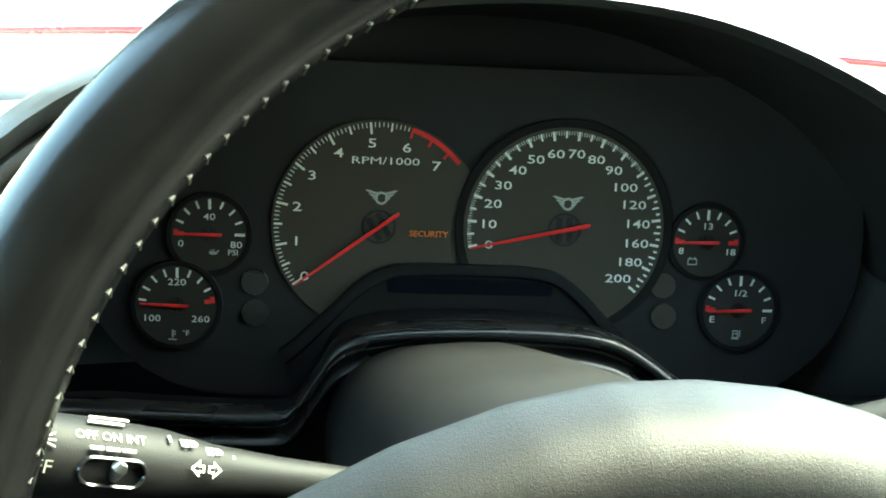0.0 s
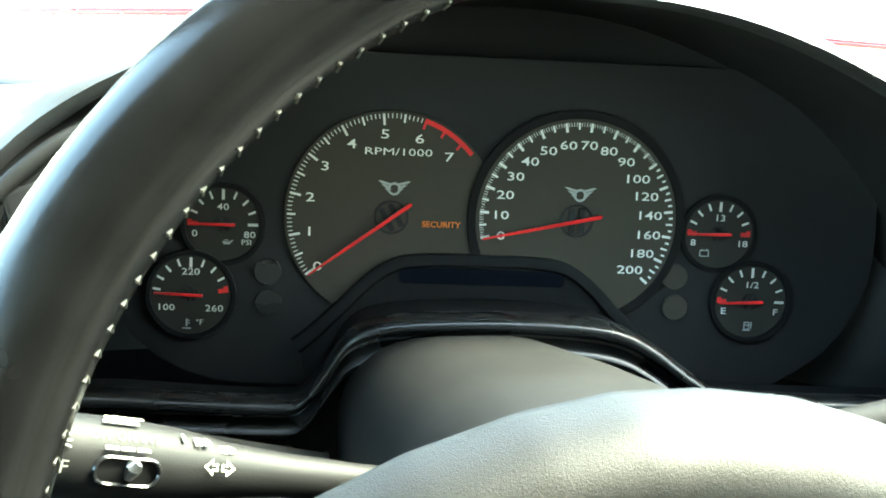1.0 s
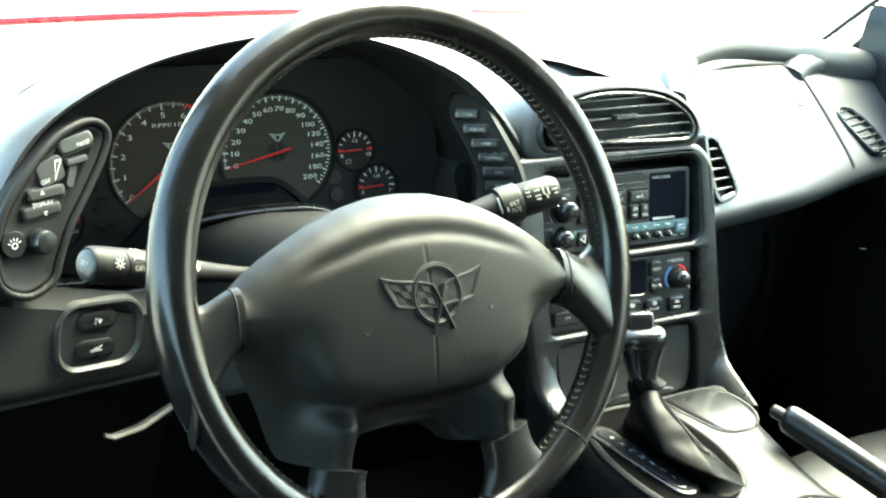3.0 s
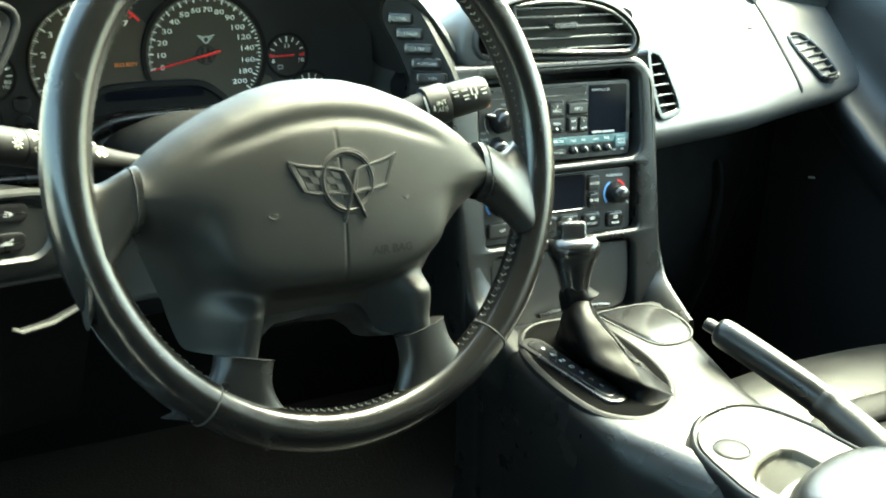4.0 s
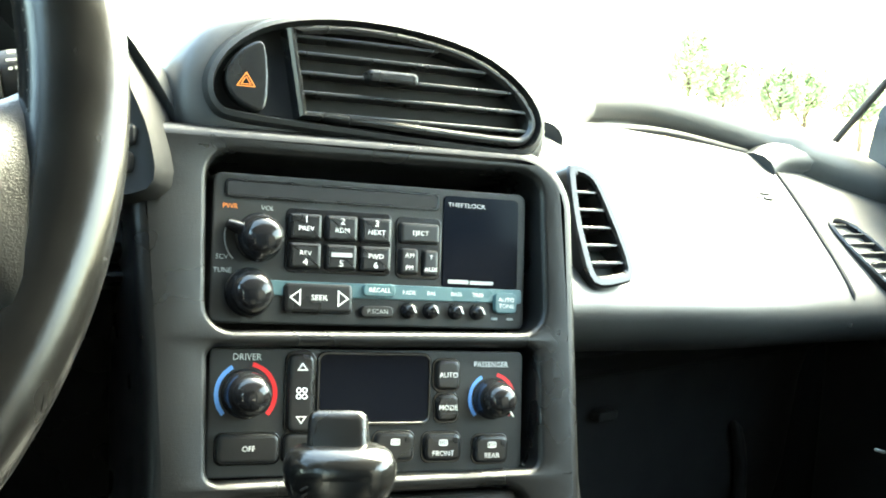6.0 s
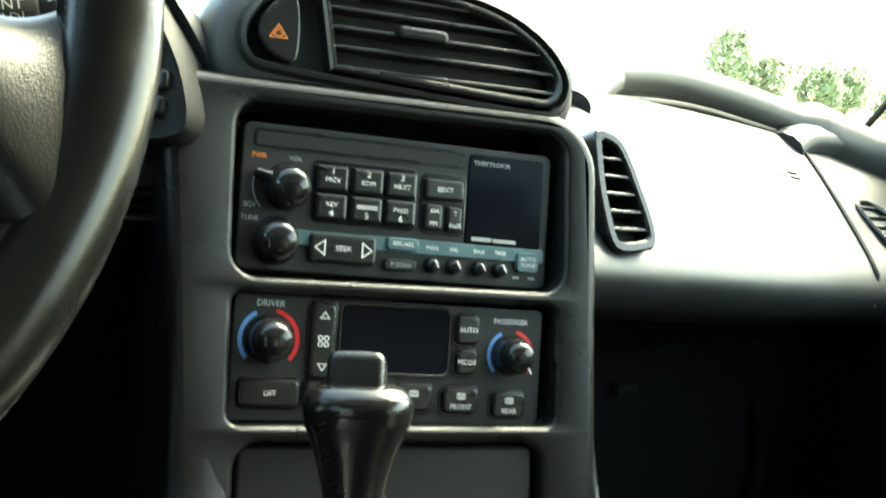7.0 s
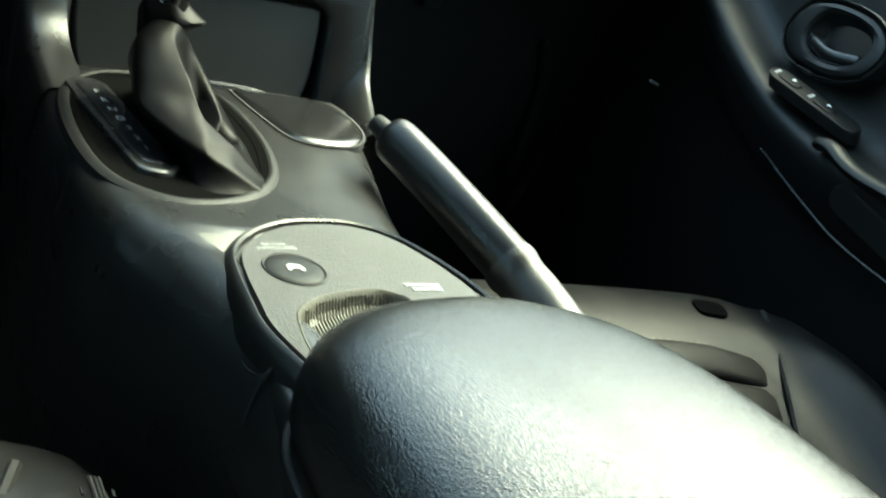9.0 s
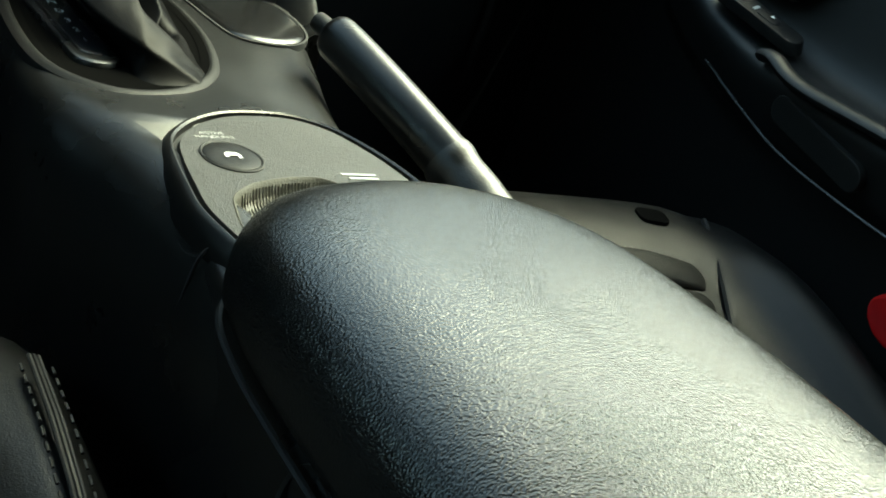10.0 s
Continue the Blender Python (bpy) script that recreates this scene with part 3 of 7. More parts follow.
# ---- steering wheel ----
WHEEL = facing(0.0146, -0.0244, 0.478, 20.0, 9.5)
wheel = thing("steering_wheel", WHEEL, "black leather-wrapped four-spoke steering wheel with grey stitching", "steering wheel")
RW, RT = 0.1767, 0.0145
bm = bmesh.new()
loops, SEG = [], 28
for i in range(120):
    a = 2 * math.pi * i / 120
    rad = Vector((math.cos(a), math.sin(a), 0))
    bulge = 1.0 + 0.05 * math.exp(-((math.degrees(a) - 180) / 22) ** 2) + 0.05 * math.exp(-((min(math.degrees(a), 360 - math.degrees(a))) / 22) ** 2)
    loop = []
    for k in range(SEG):
        f = 2 * math.pi * k / SEG
        g = 1.0
        for f0, w, d in ((0.62, 0.13, 0.030), (2.98, 0.09, 0.05)):
            g -= d * math.exp(-((f - f0) / w) ** 2)
        loop.append(rad * (RW + RT * bulge * g * math.cos(f)) + Vector((0, 0, RT * 1.04 * g * math.sin(f))))
    loops.append(loop)
rows = [[bm.verts.new(p) for p in loop] for loop in loops]
rows.append(rows[0])
for ra, rb in zip(rows, rows[1:]):
    for k in range(SEG):
        j = (k + 1) % SEG
        bm.faces.new((ra[k], ra[j], rb[j], rb[k]))
rim = part("rim", bm, RIM, wheel, "worn glossy black leather rim", sharp=80)
# cross stitches along the inner side, and wrapped joints
bm = bmesh.new()
for i in range(176):
    a = 2 * math.pi * i / 176
    for s in (-1, 1):
        pts = []
        for f, da in ((2.98 + 0.17 * s, 0.006), (2.98, -0.003)):
            g = RT * (1.01 if f != 2.98 else 0.965)
            q = a + da + 0.006
            pts.append((math.cos(q) * (RW + g * math.cos(f)), math.sin(q) * (RW + g * math.cos(f)), g * 1.04 * math.sin(f)))
        sweep(bm, pts, 0.00045, 5, up=(0.3, 0.2, 1))
part("stitching", bm, THREAD, rim, "grey cross stitching")
for ang in (-53, -131):
    bm = bmesh.new()
    c, s = math.cos(radians(ang)), math.sin(radians(ang))
    sweep(bm, [(c * (RW + RT * 1.0 * math.cos(f)), s * (RW + RT * 1.0 * math.cos(f)), RT * 1.04 * math.sin(f)) for f in [2 * math.pi * k / 28 for k in range(28)]], 0.0006, 6, closed=True, up=(-s, c, 0))
    part("leather_joint", bm, DARK, rim)

# hub with the airbag cover
HF = pose(-0.0100, 0, 0, 0, 0, -4.5) @ Matrix.Diagonal((0.99, 0.99, 0.99, 1))
half = [(0.133, 0.004), (0.118, 0.0165), (0.1, 0.028), (0.075, 0.041), (0.048, 0.051), (0.024, 0.0565), (0, 0.058)]
low = [(0.131, -0.031), (0.122, -0.042), (0.114, -0.056), (0.103, -0.077), (0.094, -0.098), (0.0885, -0.1130), (0.0470, -0.1250), (0.0425, -0.1165), (0.032, -0.1095), (0.0, -0.1075)]
outline = half + [(-x, y) for x, y in half[-2::-1]] + [(-x, y) for x, y in low] + low[-2::-1]
fine = []
for i in range(len(outline)):
    a, b = Vector(outline[i]), Vector(outline[(i + 1) % len(outline)])
    n = max(2, round((b - a).length / 0.0022))
    fine += [a.lerp(b, k / n) for k in range(n)]
for _ in range(2):
    fine = [(fine[i - 1] + 2 * fine[i] + fine[(i + 1) % len(fine)]) / 4 for i in range(len(fine))]
free = [p for p in fine if not (abs(p.x) > 0.1295 or (p.y < -0.1125 and abs(p.x) > 0.0465))]
face_in = [Vector((p.x, p.y)) for p in smooth_loop([(0.098, -0.016), (0.088, 0.006), (0.067, 0.017), (0.034, 0.0265), (0, 0.0295), (-0.034, 0.0265), (-0.067, 0.017), (-0.088, 0.006), (-0.098, -0.016), (-0.092, -0.045), (-0.079, -0.066), (-0.045, -0.079), (0, -0.082), (0.045, -0.079), (0.079, -0.066), (0.092, -0.045)], 5)]


def segments(pts, gap):
    """Start and run of the short pieces of a closed outline."""
    a = np.array([(p.x, p.y) for p in pts])
    d = np.roll(a, -1, 0) - a
    keep = np.hypot(d[:, 0], d[:, 1]) < gap
    return a[keep], d[keep]


def nearest(p, seg):
    a, d = seg
    q = np.array((p.x, p.y)) - a
    t = np.clip((q * d).sum(1) / (d * d).sum(1), 0, 1)
    r = q - d * t[:, None]
    return float(np.sqrt((r * r).sum(1).min()))


FREE, FACE_EDGE = segments(free, 0.006), segments(face_in, 1)


def face_depth(p):
    d = nearest(p, FACE_EDGE)
    inside = False
    for i in range(len(face_in)):
        a, b = face_in[i - 1], face_in[i]
        if (a.y > p.y) != (b.y > p.y) and p.x < (b.x - a.x) * (p.y - a.y) / (b.y - a.y) + a.x:
            inside = not inside
    return d if inside else -d


def ease(t):
    t = min(1, max(0, t))
    return t * t * (3 - 2 * t)


def hub_height(p):
    d = nearest(p, FREE)
    z = 0.0225 * (1 - math.exp(-d / 0.0075)) - 0.006
    z += 0.012 * (1 - min(1, (p.x / 0.135) ** 2)) * (1 - min(1, ((p.y + 0.02) / 0.09) ** 2))
    e = face_depth(p)
    outside = 1 - 1 / (1 + math.exp(-e / (0.0028 + 0.0060 * ease((p.y + 0.055) / 0.045))))
    z -= 0.0022 * math.exp(-(e / 0.0055) ** 2) * ease((p.y - 0.002) / 0.018)
    w = ease((-0.002 - p.y) / 0.06)
    near_spoke = ease((abs(p.x) - 0.094) / 0.030) * ease((p.y + 0.042) / 0.032)
    arm = math.exp(-(abs(abs(p.x) - 0.0665 + 0.10 * (p.y + 0.1)) / 0.0190) ** 3) * ease((-0.064 - p.y) / 0.030)
    fall = 0.013 * w + 0.42 * max(0, -0.020 - p.y)
    z -= fall * outside * (1 - 0.90 * arm) * (1 - 0.9 * near_spoke)
    z -= 0.0005 * math.exp(-(p.x / 0.0009) ** 2) * (1 if e > 0 and p.y < 0.022 else 0)
    return z


bm = bmesh.new()
cen = Vector((0, -0.025))
loops = [[(p.x, p.y, -0.03) for p in [cen + (q - cen) * 0.93 for q in fine]]]
for k in [1.0, 0.99, 0.98, 0.967, 0.95, 0.93, 0.91] + [0.892 - 0.0092 * i for i in range(96)]:
    loops.append([(p.x, p.y, hub_height(p)) for p in [cen + (q - cen) * max(k, 0.02) for q in fine]])
rings(bm, loops, cap_first=True)
hub = part("airbag_cover", bm, PAD, wheel, "grey-black moulded airbag cover", m=HF, sharp=70)
# raised winged emblem


def on_hub(x, y, lift=0.0006):
    return (x, y, hub_height(Vector((x, y))) + lift)


EX, EY = 0.0045, -0.0120


def on_emblem(x, y, lift=0.0006):
    return on_hub(EX + x, EY + y, lift)


# dark sweeps, proud of the cover, colour in the emblem creases' shade and dirt
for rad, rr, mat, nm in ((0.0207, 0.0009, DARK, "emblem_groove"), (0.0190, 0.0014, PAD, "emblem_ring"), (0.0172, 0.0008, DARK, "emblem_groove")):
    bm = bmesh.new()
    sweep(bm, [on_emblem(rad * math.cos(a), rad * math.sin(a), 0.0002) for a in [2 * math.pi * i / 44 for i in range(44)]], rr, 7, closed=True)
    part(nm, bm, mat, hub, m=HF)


def flag_point(f, u, v):
    """A point of a four-sided waving flag: u along it from the pole, v up."""
    lo, hi = Vector(f[0]).lerp(Vector(f[1]), u), Vector(f[3]).lerp(Vector(f[2]), u)
    p = lo.lerp(hi, v)
    return (p.x, p.y + 0.0011 * math.sin(u * 5.2 + 0.6))


FLAGS = ((((0.0020, -0.0100), (-0.0330, -0.0040), (-0.0420, 0.0150), (-0.0030, 0.0058)), 1), (((0.0030, -0.0095), (0.0300, -0.0035), (0.0395, 0.0165), (0.0060, 0.0050)), 0))
for f, checked in FLAGS:
    edge = [(k / 6, 0) for k in range(6)] + [(1, k / 4) for k in range(4)] + [(1 - k / 6, 1) for k in range(6)] + [(0, 1 - k / 4) for k in range(4)]
    bm = bmesh.new()
    rings(bm, [[on_emblem(*flag_point(f, 0.5 + (u - 0.5) * k, 0.5 + (v - 0.5) * k), z) for u, v in edge] for k, z in ((1.0, -0.001), (0.99, 0.0004), (0.95, 0.0009), (0.84, 0.0008), (0.80, 0.0003), (0.4, 0.0003))])
    flag = part("emblem_flag", bm, PAD, hub, m=HF)
    # flag outline, its crease shade given as dark colour
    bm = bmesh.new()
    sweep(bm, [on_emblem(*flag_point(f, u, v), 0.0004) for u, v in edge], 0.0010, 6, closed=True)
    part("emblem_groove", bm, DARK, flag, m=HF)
    if checked:
        for i in range(5):
            for j in range(3):
                if (i + j) % 2 == 0:
                    bm = bmesh.new()
                    u0, v0 = 0.11 + 0.156 * i, 0.12 + 0.253 * j
                    quad = ((u0, v0), (u0 + 0.156, v0), (u0 + 0.156, v0 + 0.253), (u0, v0 + 0.253))
                    rings(bm, [[on_emblem(*flag_point(f, u, v), z) for u, v in quad] for z in (0.0001, 0.0009)])
                    part("emblem_check", bm, GREYPAD, flag, m=HF)
for a, b in (((-0.0035, 0.0065), (0.0110, -0.0245)), ((0.0060, 0.0065), (-0.0055, -0.0265))):
    bm = bmesh.new()
    sweep(bm, [on_emblem(a[0] + (b[0] - a[0]) * k / 6, a[1] + (b[1] - a[1]) * k / 6, 0.0008) for k in range(7)], 0.0013, 7)
    part("emblem_pole", bm, PAD, hub, m=HF)
# small nicks worn into the cover
for x, y, w in ((-0.0500, -0.0300, 0.0090), (0.0500, -0.0260, 0.0055)):
    bm = bmesh.new()
    sweep(bm, [on_hub(x + w * q, y + w * e, -0.0001) for q, e in ((-0.5, 0.25), (-0.42, -0.05), (-0.1, -0.22), (0.25, -0.12), (0.5, 0.18))], [0.0002, 0.0005, 0.0006, 0.0004, 0.0002], 5)
    sweep(bm, [on_hub(x + w * q, y + w * e, -0.0001) for q, e in ((-0.3, 0.2), (0.05, 0.1), (0.4, 0.2))], [0.0002, 0.0004, 0.0002], 5)
    part("nick", bm, DARK, hub, m=HF)
mark = lettering("airbag_marking", "AIR BAG", 0.0056, SHROUD, hub, 0.036, -0.0595, 0, 1.15, bold=0.0003)
for v in mark.data.vertices:
    v.co.z = hub_height(Vector((v.co.x, v.co.y))) + 0.0006
mark.data.transform(HF)
# outer ends of the spokes, leather covered
for s in (-1, 1):
    bm = bmesh.new()
    out_x = 0.180 if s > 0 else 0.168
    jx = 0.1285
    loops = []
    for i in range(18):
        t = i / 17
        top = 0.0080 - 0.0090 * ease(t / 0.6) + 0.0130 * max(0, t - 0.5) ** 2 * 4
        low = -0.0335 - 0.052 * t ** 1.5
        z = 0.0052 - 0.003 * ease(t)
        c, w, h = (top + low) / 2, (top - low) / 2, 0.0105 - 0.002 * t
        loops.append([(s * (jx + t * (out_x - jx)), c + w * math.copysign(abs(math.cos(f)) ** 0.7, math.cos(f)), z + h * math.copysign(abs(math.sin(f)) ** 0.8, math.sin(f)) - 0.010 * t * max(-0.4, math.cos(f)) - 0.007 * (1 - t) * ease(-math.cos(f))) for f in [2 * math.pi * k / 24 for k in range(24)]])
    rings(bm, loops, cap_first=True)
    part("spoke", bm, SPOKE, wheel, m=HF, sharp=60)
    bm = bmesh.new()
    sweep(bm, [tuple(p) for p in loops[2]], 0.0007, 6, closed=True, up=(0.3, 0.5, 0.8))
    part("spoke_joint", bm, FOOTWELL, wheel, m=HF)
    bm = bmesh.new()
    d = Vector((s * 0.24, -0.97, 0)).normalized()
    side = Vector((-d.y, d.x, 0))
    p0 = Vector((s * 0.0680, -0.1180, 0.0005))
    loops = []
    for i in range(12):
        t = i / 11
        c = p0 + d * (0.048 if s > 0 else 0.041) * t + Vector((0, 0, -0.003 * t))
        w, h = 0.0200 + 0.042 * max(0, t - 0.15) ** 2.2, 0.0105 - 0.001 * t
        loops.append([c + side * (w * math.copysign(abs(math.cos(f)) ** 0.7, math.cos(f))) + Vector((0, 0, h * math.copysign(abs(math.sin(f)) ** 0.8, math.sin(f)))) for f in [2 * math.pi * k / 24 for k in range(24)]])
    rings(bm, loops, cap_first=True)
    part("spoke", bm, SPOKE, wheel, m=HF, sharp=60)
    bm = bmesh.new()
    sweep(bm, loops[0], 0.0006, 6, closed=True, up=(0.3, 0.5, 0.8))
    part("spoke_joint", bm, FOOTWELL, wheel, m=HF)

# steering column shroud with the ignition lock
shroud = thing("column_shroud", WHEEL, "black plastic steering column shroud", "column shroud")
bm = bmesh.new()
loops = []
SHX = 0.004
for z, cy, w, h in ((-0.025, -0.03, 0.045, 0.035), (-0.035, -0.026, 0.060, 0.046), (-0.055, -0.020, 0.066, 0.054), (-0.10, -0.012, 0.067, 0.060), (-0.17, -0.004, 0.066, 0.058), (-0.24, 0.002, 0.064, 0.056), (-0.32, 0.004, 0.055, 0.05)):
    loops.append([(SHX + 0.92 * w * math.copysign(abs(math.cos(f)) ** 0.75, math.cos(f)), cy + h * math.copysign(abs(math.sin(f)) ** 0.8, math.sin(f)), z) for f in [2 * math.pi * k / 40 for k in range(40)]])
rings(bm, loops, cap_first=True)
part("shroud_shell", bm, SHROUD, shroud, sharp=60)
bm = bmesh.new()
sweep(bm, [(SHX + 0.0615 * math.copysign(abs(math.cos(f)) ** 0.75, math.cos(f)), -0.0145 + 0.0585 * math.copysign(abs(math.sin(f)) ** 0.8, math.sin(f)), -0.085) for f in [2 * math.pi * k / 40 for k in range(40)]], 0.0011, 6, closed=True)
part("shroud_joint", bm, DARK, shroud)
ign = thing("ignition_lock", facing(0.1540, 0.112, 0.3945, 8, -8), "steel ignition lock in a round black bezel", "ignition lock")
bm = bmesh.new()
lathe(bm, [(0.027, -0.07), (0.027, -0.012), (0.0245, -0.004), (0.021, -0.001), (0.017, -0.003), (0.012, -0.009), (0.010, -0.0095)], 32)
part("bezel", bm, SHROUD, ign)
bm = bmesh.new()
lathe(bm, [(0.0075, -0.02), (0.0075, -0.004), (0.0066, -0.0025), (0.006, -0.0025), (0.0056, -0.0032), (0.0001, -0.0032)], 28)
part("cylinder", bm, STEEL, ign)
bm = bmesh.new()
plate(bm, rrect(0.0018, 0.0072, 0.0008, 3), -0.0031, -0.0026, 0.0001)
part("key_slot", bm, DARK, ign)
bm = bmesh.new()
rings(bm, [[(*p, z) for p in rrect(w, h, 0.02, 5, -0.062, -0.005)] for w, h, z in ((0.085, 0.085, -0.12), (0.082, 0.082, -0.012), (0.072, 0.072, -0.002), (0.05, 0.05, 0.002))], cap_last=True)
part("lock_housing", bm, SHROUD, ign)


def blob_sign(name, m, mat, parent, pts, z=0.0):
    bm = bmesh.new()
    bm.faces.new([bm.verts.new((x, y, z)) for x, y in pts])
    return part(name, bm, mat, parent, m=m)


# ---- stalks ----
def stalk_frame(a, b):
    """x along the stalk, z out of its upper front side."""
    a, b = Vector(a), Vector(b)
    x = (b - a).normalized()
    z = Vector((0, -0.80, 0.60))
    z = (z - x * z.dot(x)).normalized()
    y = z.cross(x)
    return Matrix(((x.x, y.x, z.x, a.x), (x.y, y.y, z.y, a.y), (x.z, y.z, z.z, a.z), (0, 0, 0, 1)))


SL = stalk_frame((-0.196, 0.026, 0.4970), (-0.075, 0.092, 0.4490))
stalk = thing("light_stalk", SL, "black light and indicator stalk with white symbols", "stalk")
bm = bmesh.new()
rings(bm, [[(x, r * math.cos(f), r * 0.92 * math.sin(f)) for f in [2 * math.pi * k / 28 for k in range(28)]] for x, r in ((0.0285, 0.0118), (0.030, 0.0124), (0.060, 0.0122), (0.078, 0.0112), (0.095, 0.0085), (0.118, 0.0070), (0.145, 0.0062), (0.20, 0.0062))], cap_first=True)
part("stem", bm, SHROUD, stalk)
bm = bmesh.new()
rings(bm, [[(x, r * math.cos(f), r * 0.92 * math.sin(f)) for f in [2 * math.pi * k / 28 for k in range(28)]] for x, r in ((0.0275, 0.0112), (0.027, 0.0124), (0.010, 0.0124), (0.003, 0.0118), (0.001, 0.0105), (0.0015, 0.0096))], cap_first=True)
part("knob", bm, SHROUD, stalk)
bm = bmesh.new()
lathe(bm, [(0.0094, -0.004), (0.0094, 0.0005), (0.008, 0.0016), (0.004, 0.002)], 24)
setb = part("set_button", bm, FACE, stalk, m=pose(0.0015, 0, 0, 0, -90, 0))
lettering("marking", "SET", 0.0035, GREYMARK, setb, 0, 0, 0, m=Matrix(((0, 0, -1, -0.0008), (-0.67, 0.74, 0, 0), (0.74, 0.67, 0, 0), (0, 0, 0, 1))))


def on_stalk(x, ang, r):
    """A frame on the round of the stalk: text runs along it."""
    return pose(x, 0, 0, ang, 0, 0) @ Matrix.Translation((0, 0, r))


def bars(name, m, mat, parent, rects):
    for x, y, w, h in rects:
        bm = bmesh.new()
        plate(bm, rrect(w, h, 0.0001, 1, x, y), -0.0002, 0.0003, 0.0)
        part(name, bm, mat, parent, m=m)


def rays_sign(m, mat, parent, r0, r1, n, w):
    for k in range(n):
        a = 2 * math.pi * k / n
        bm = bmesh.new()
        plate(bm, rrect(r1 - r0, w, 0.0001, 1, (r0 + r1) / 2, 0), -0.0002, 0.0003, 0.0)
        part("symbol_ray", bm, mat, parent, m=m @ pose(0, 0, 0, 0, 0, math.degrees(a)))


ms = on_stalk(0.0185, 12, 0.0117)
rays_sign(ms, CREAM, stalk, 0.0026, 0.0042, 8, 0.0007)
bm = bmesh.new()
frame_ring(bm, disc(0.0021, 20), disc(0.0014, 20), -0.0002, 0.0003, 0.0)
part("symbol_ring", bm, CREAM, stalk, m=ms)
lettering("marking", "OFF", 0.0040, CREAM, stalk, 0.0365, 0, 0, m=on_stalk(0, 24, 0.0119), wide=1.1)
mh = on_stalk(0.036, -12, 0.0119)
for s in (-1, 1):
    blob_sign("symbol_lamp", mh, CREAM, stalk, [(s * 0.0008, -0.0014), (s * 0.0024, -0.001), (s * 0.0028, 0), (s * 0.0024, 0.001), (s * 0.0008, 0.0014)], 0.0002)
    bars("symbol_beam", mh, CREAM, stalk, [(s * 0.0046, 0, 0.0024, 0.0005)])
    for q in (-1, 1):
        bars("symbol_beam", mh @ pose(s * 0.0044, q * 0.0015, 0, 0, 0, q * s * 25), CREAM, stalk, [(0, 0, 0.0024, 0.0005)])
mh = on_stalk(0.036, -44, 0.0121)
blob_sign("symbol_lamp", mh, CREAM, stalk, [(0.0005, -0.0018), (0.003, -0.0012), (0.0036, 0), (0.003, 0.0012), (0.0005, 0.0018)], 0.0002)
bars("symbol_beam", mh, CREAM, stalk, [(-0.002, 0.0014, 0.003, 0.0005), (-0.002, 0.0004, 0.003, 0.0005), (-0.002, -0.0006, 0.003, 0.0005), (-0.002, -0.0016, 0.003, 0.0005)])
mt = on_stalk(0.058, -26, 0.0117)
lettering("marking", "OFF ON INT", 0.0030, CREAM, stalk, 0.0, 0, 0, m=mt, wide=0.95)
bars("marking_bar", mt, CREAM, stalk, [(-0.0048, -0.0042, 0.004, 0.0012), (0.0, -0.0042, 0.004, 0.0012), (0.0048, -0.0042, 0.004, 0.0012), (-0.001, 0.0046, 0.011, 0.0009), (0.0, 0.0062, 0.012, 0.0008)])
for x in (0.083, 0.0925):
    mk = on_stalk(x, -34, 0.0108 - (x - 0.083) * 0.24)
    blob_sign("symbol_lamp", mk, CREAM, stalk, [(0.0003, -0.0015), (0.0022, -0.001), (0.0028, 0), (0.0022, 0.001), (0.0003, 0.0015)], 0.0003)
    bars("symbol_beam", mk, CREAM, stalk, [(-0.0016, 0.0011, 0.0026, 0.0004), (-0.0016, 0.0003, 0.0026, 0.0004), (-0.0016, -0.0005, 0.0026, 0.0004), (-0.0016, -0.0013, 0.0026, 0.0004)])
for x in (0.0765, 0.0995):
    bars("marking_bar", on_stalk(x, -36, 0.0113 - max(0, x - 0.08) * 0.2), CREAM, stalk, [(0, 0, 0.0008, 0.0028)])
ma = on_stalk(0.0885, 6, 0.0099)
for s in (-1, 1):
    arrow_o = [(s * 0.0006, -0.0011), (s * 0.0022, -0.0011), (s * 0.0022, -0.0026), (s * 0.0052, 0), (s * 0.0022, 0.0026), (s * 0.0022, 0.0011), (s * 0.0006, 0.0011)]
    arrow_i = [(s * 0.0012, -0.0005), (s * 0.0027, -0.0005), (s * 0.0027, -0.0014), (s * 0.0042, 0), (s * 0.0027, 0.0014), (s * 0.0027, 0.0005), (s * 0.0012, 0.0005)]
    bm = bmesh.new()
    rings(bm, [[(*p, 0.0004) for p in arrow_o], [(*p, 0.0004) for p in arrow_i]], cap_last=False)
    part("symbol_arrow", bm, material("cream_marking", (0.72, 0.68, 0.5), 0.5, mottled=0) if s < 0 else bpy.data.materials["cream_marking"], stalk, m=ma)
# thumb switch set into the stem
bm = bmesh.new()
frame_ring(bm, rrect(0.021, 0.009, 0.0044, 5), rrect(0.018, 0.0066, 0.0032, 5), -0.002, 0.0012, 0.0005)
part("thumb_guard", bm, GLOSS, stalk, m=on_stalk(0.059, 24, 0.0112))
bm = bmesh.new()
sweep(bm, [(0, -0.002, 0), (0, 0.0015, 0.0028), (0.0006, 0.003, 0.0035)], [0.0016, 0.0024, 0.0014], 10)
part("thumb_switch", bm, STEEL, stalk, m=on_stalk(0.060, 22, 0.0105))

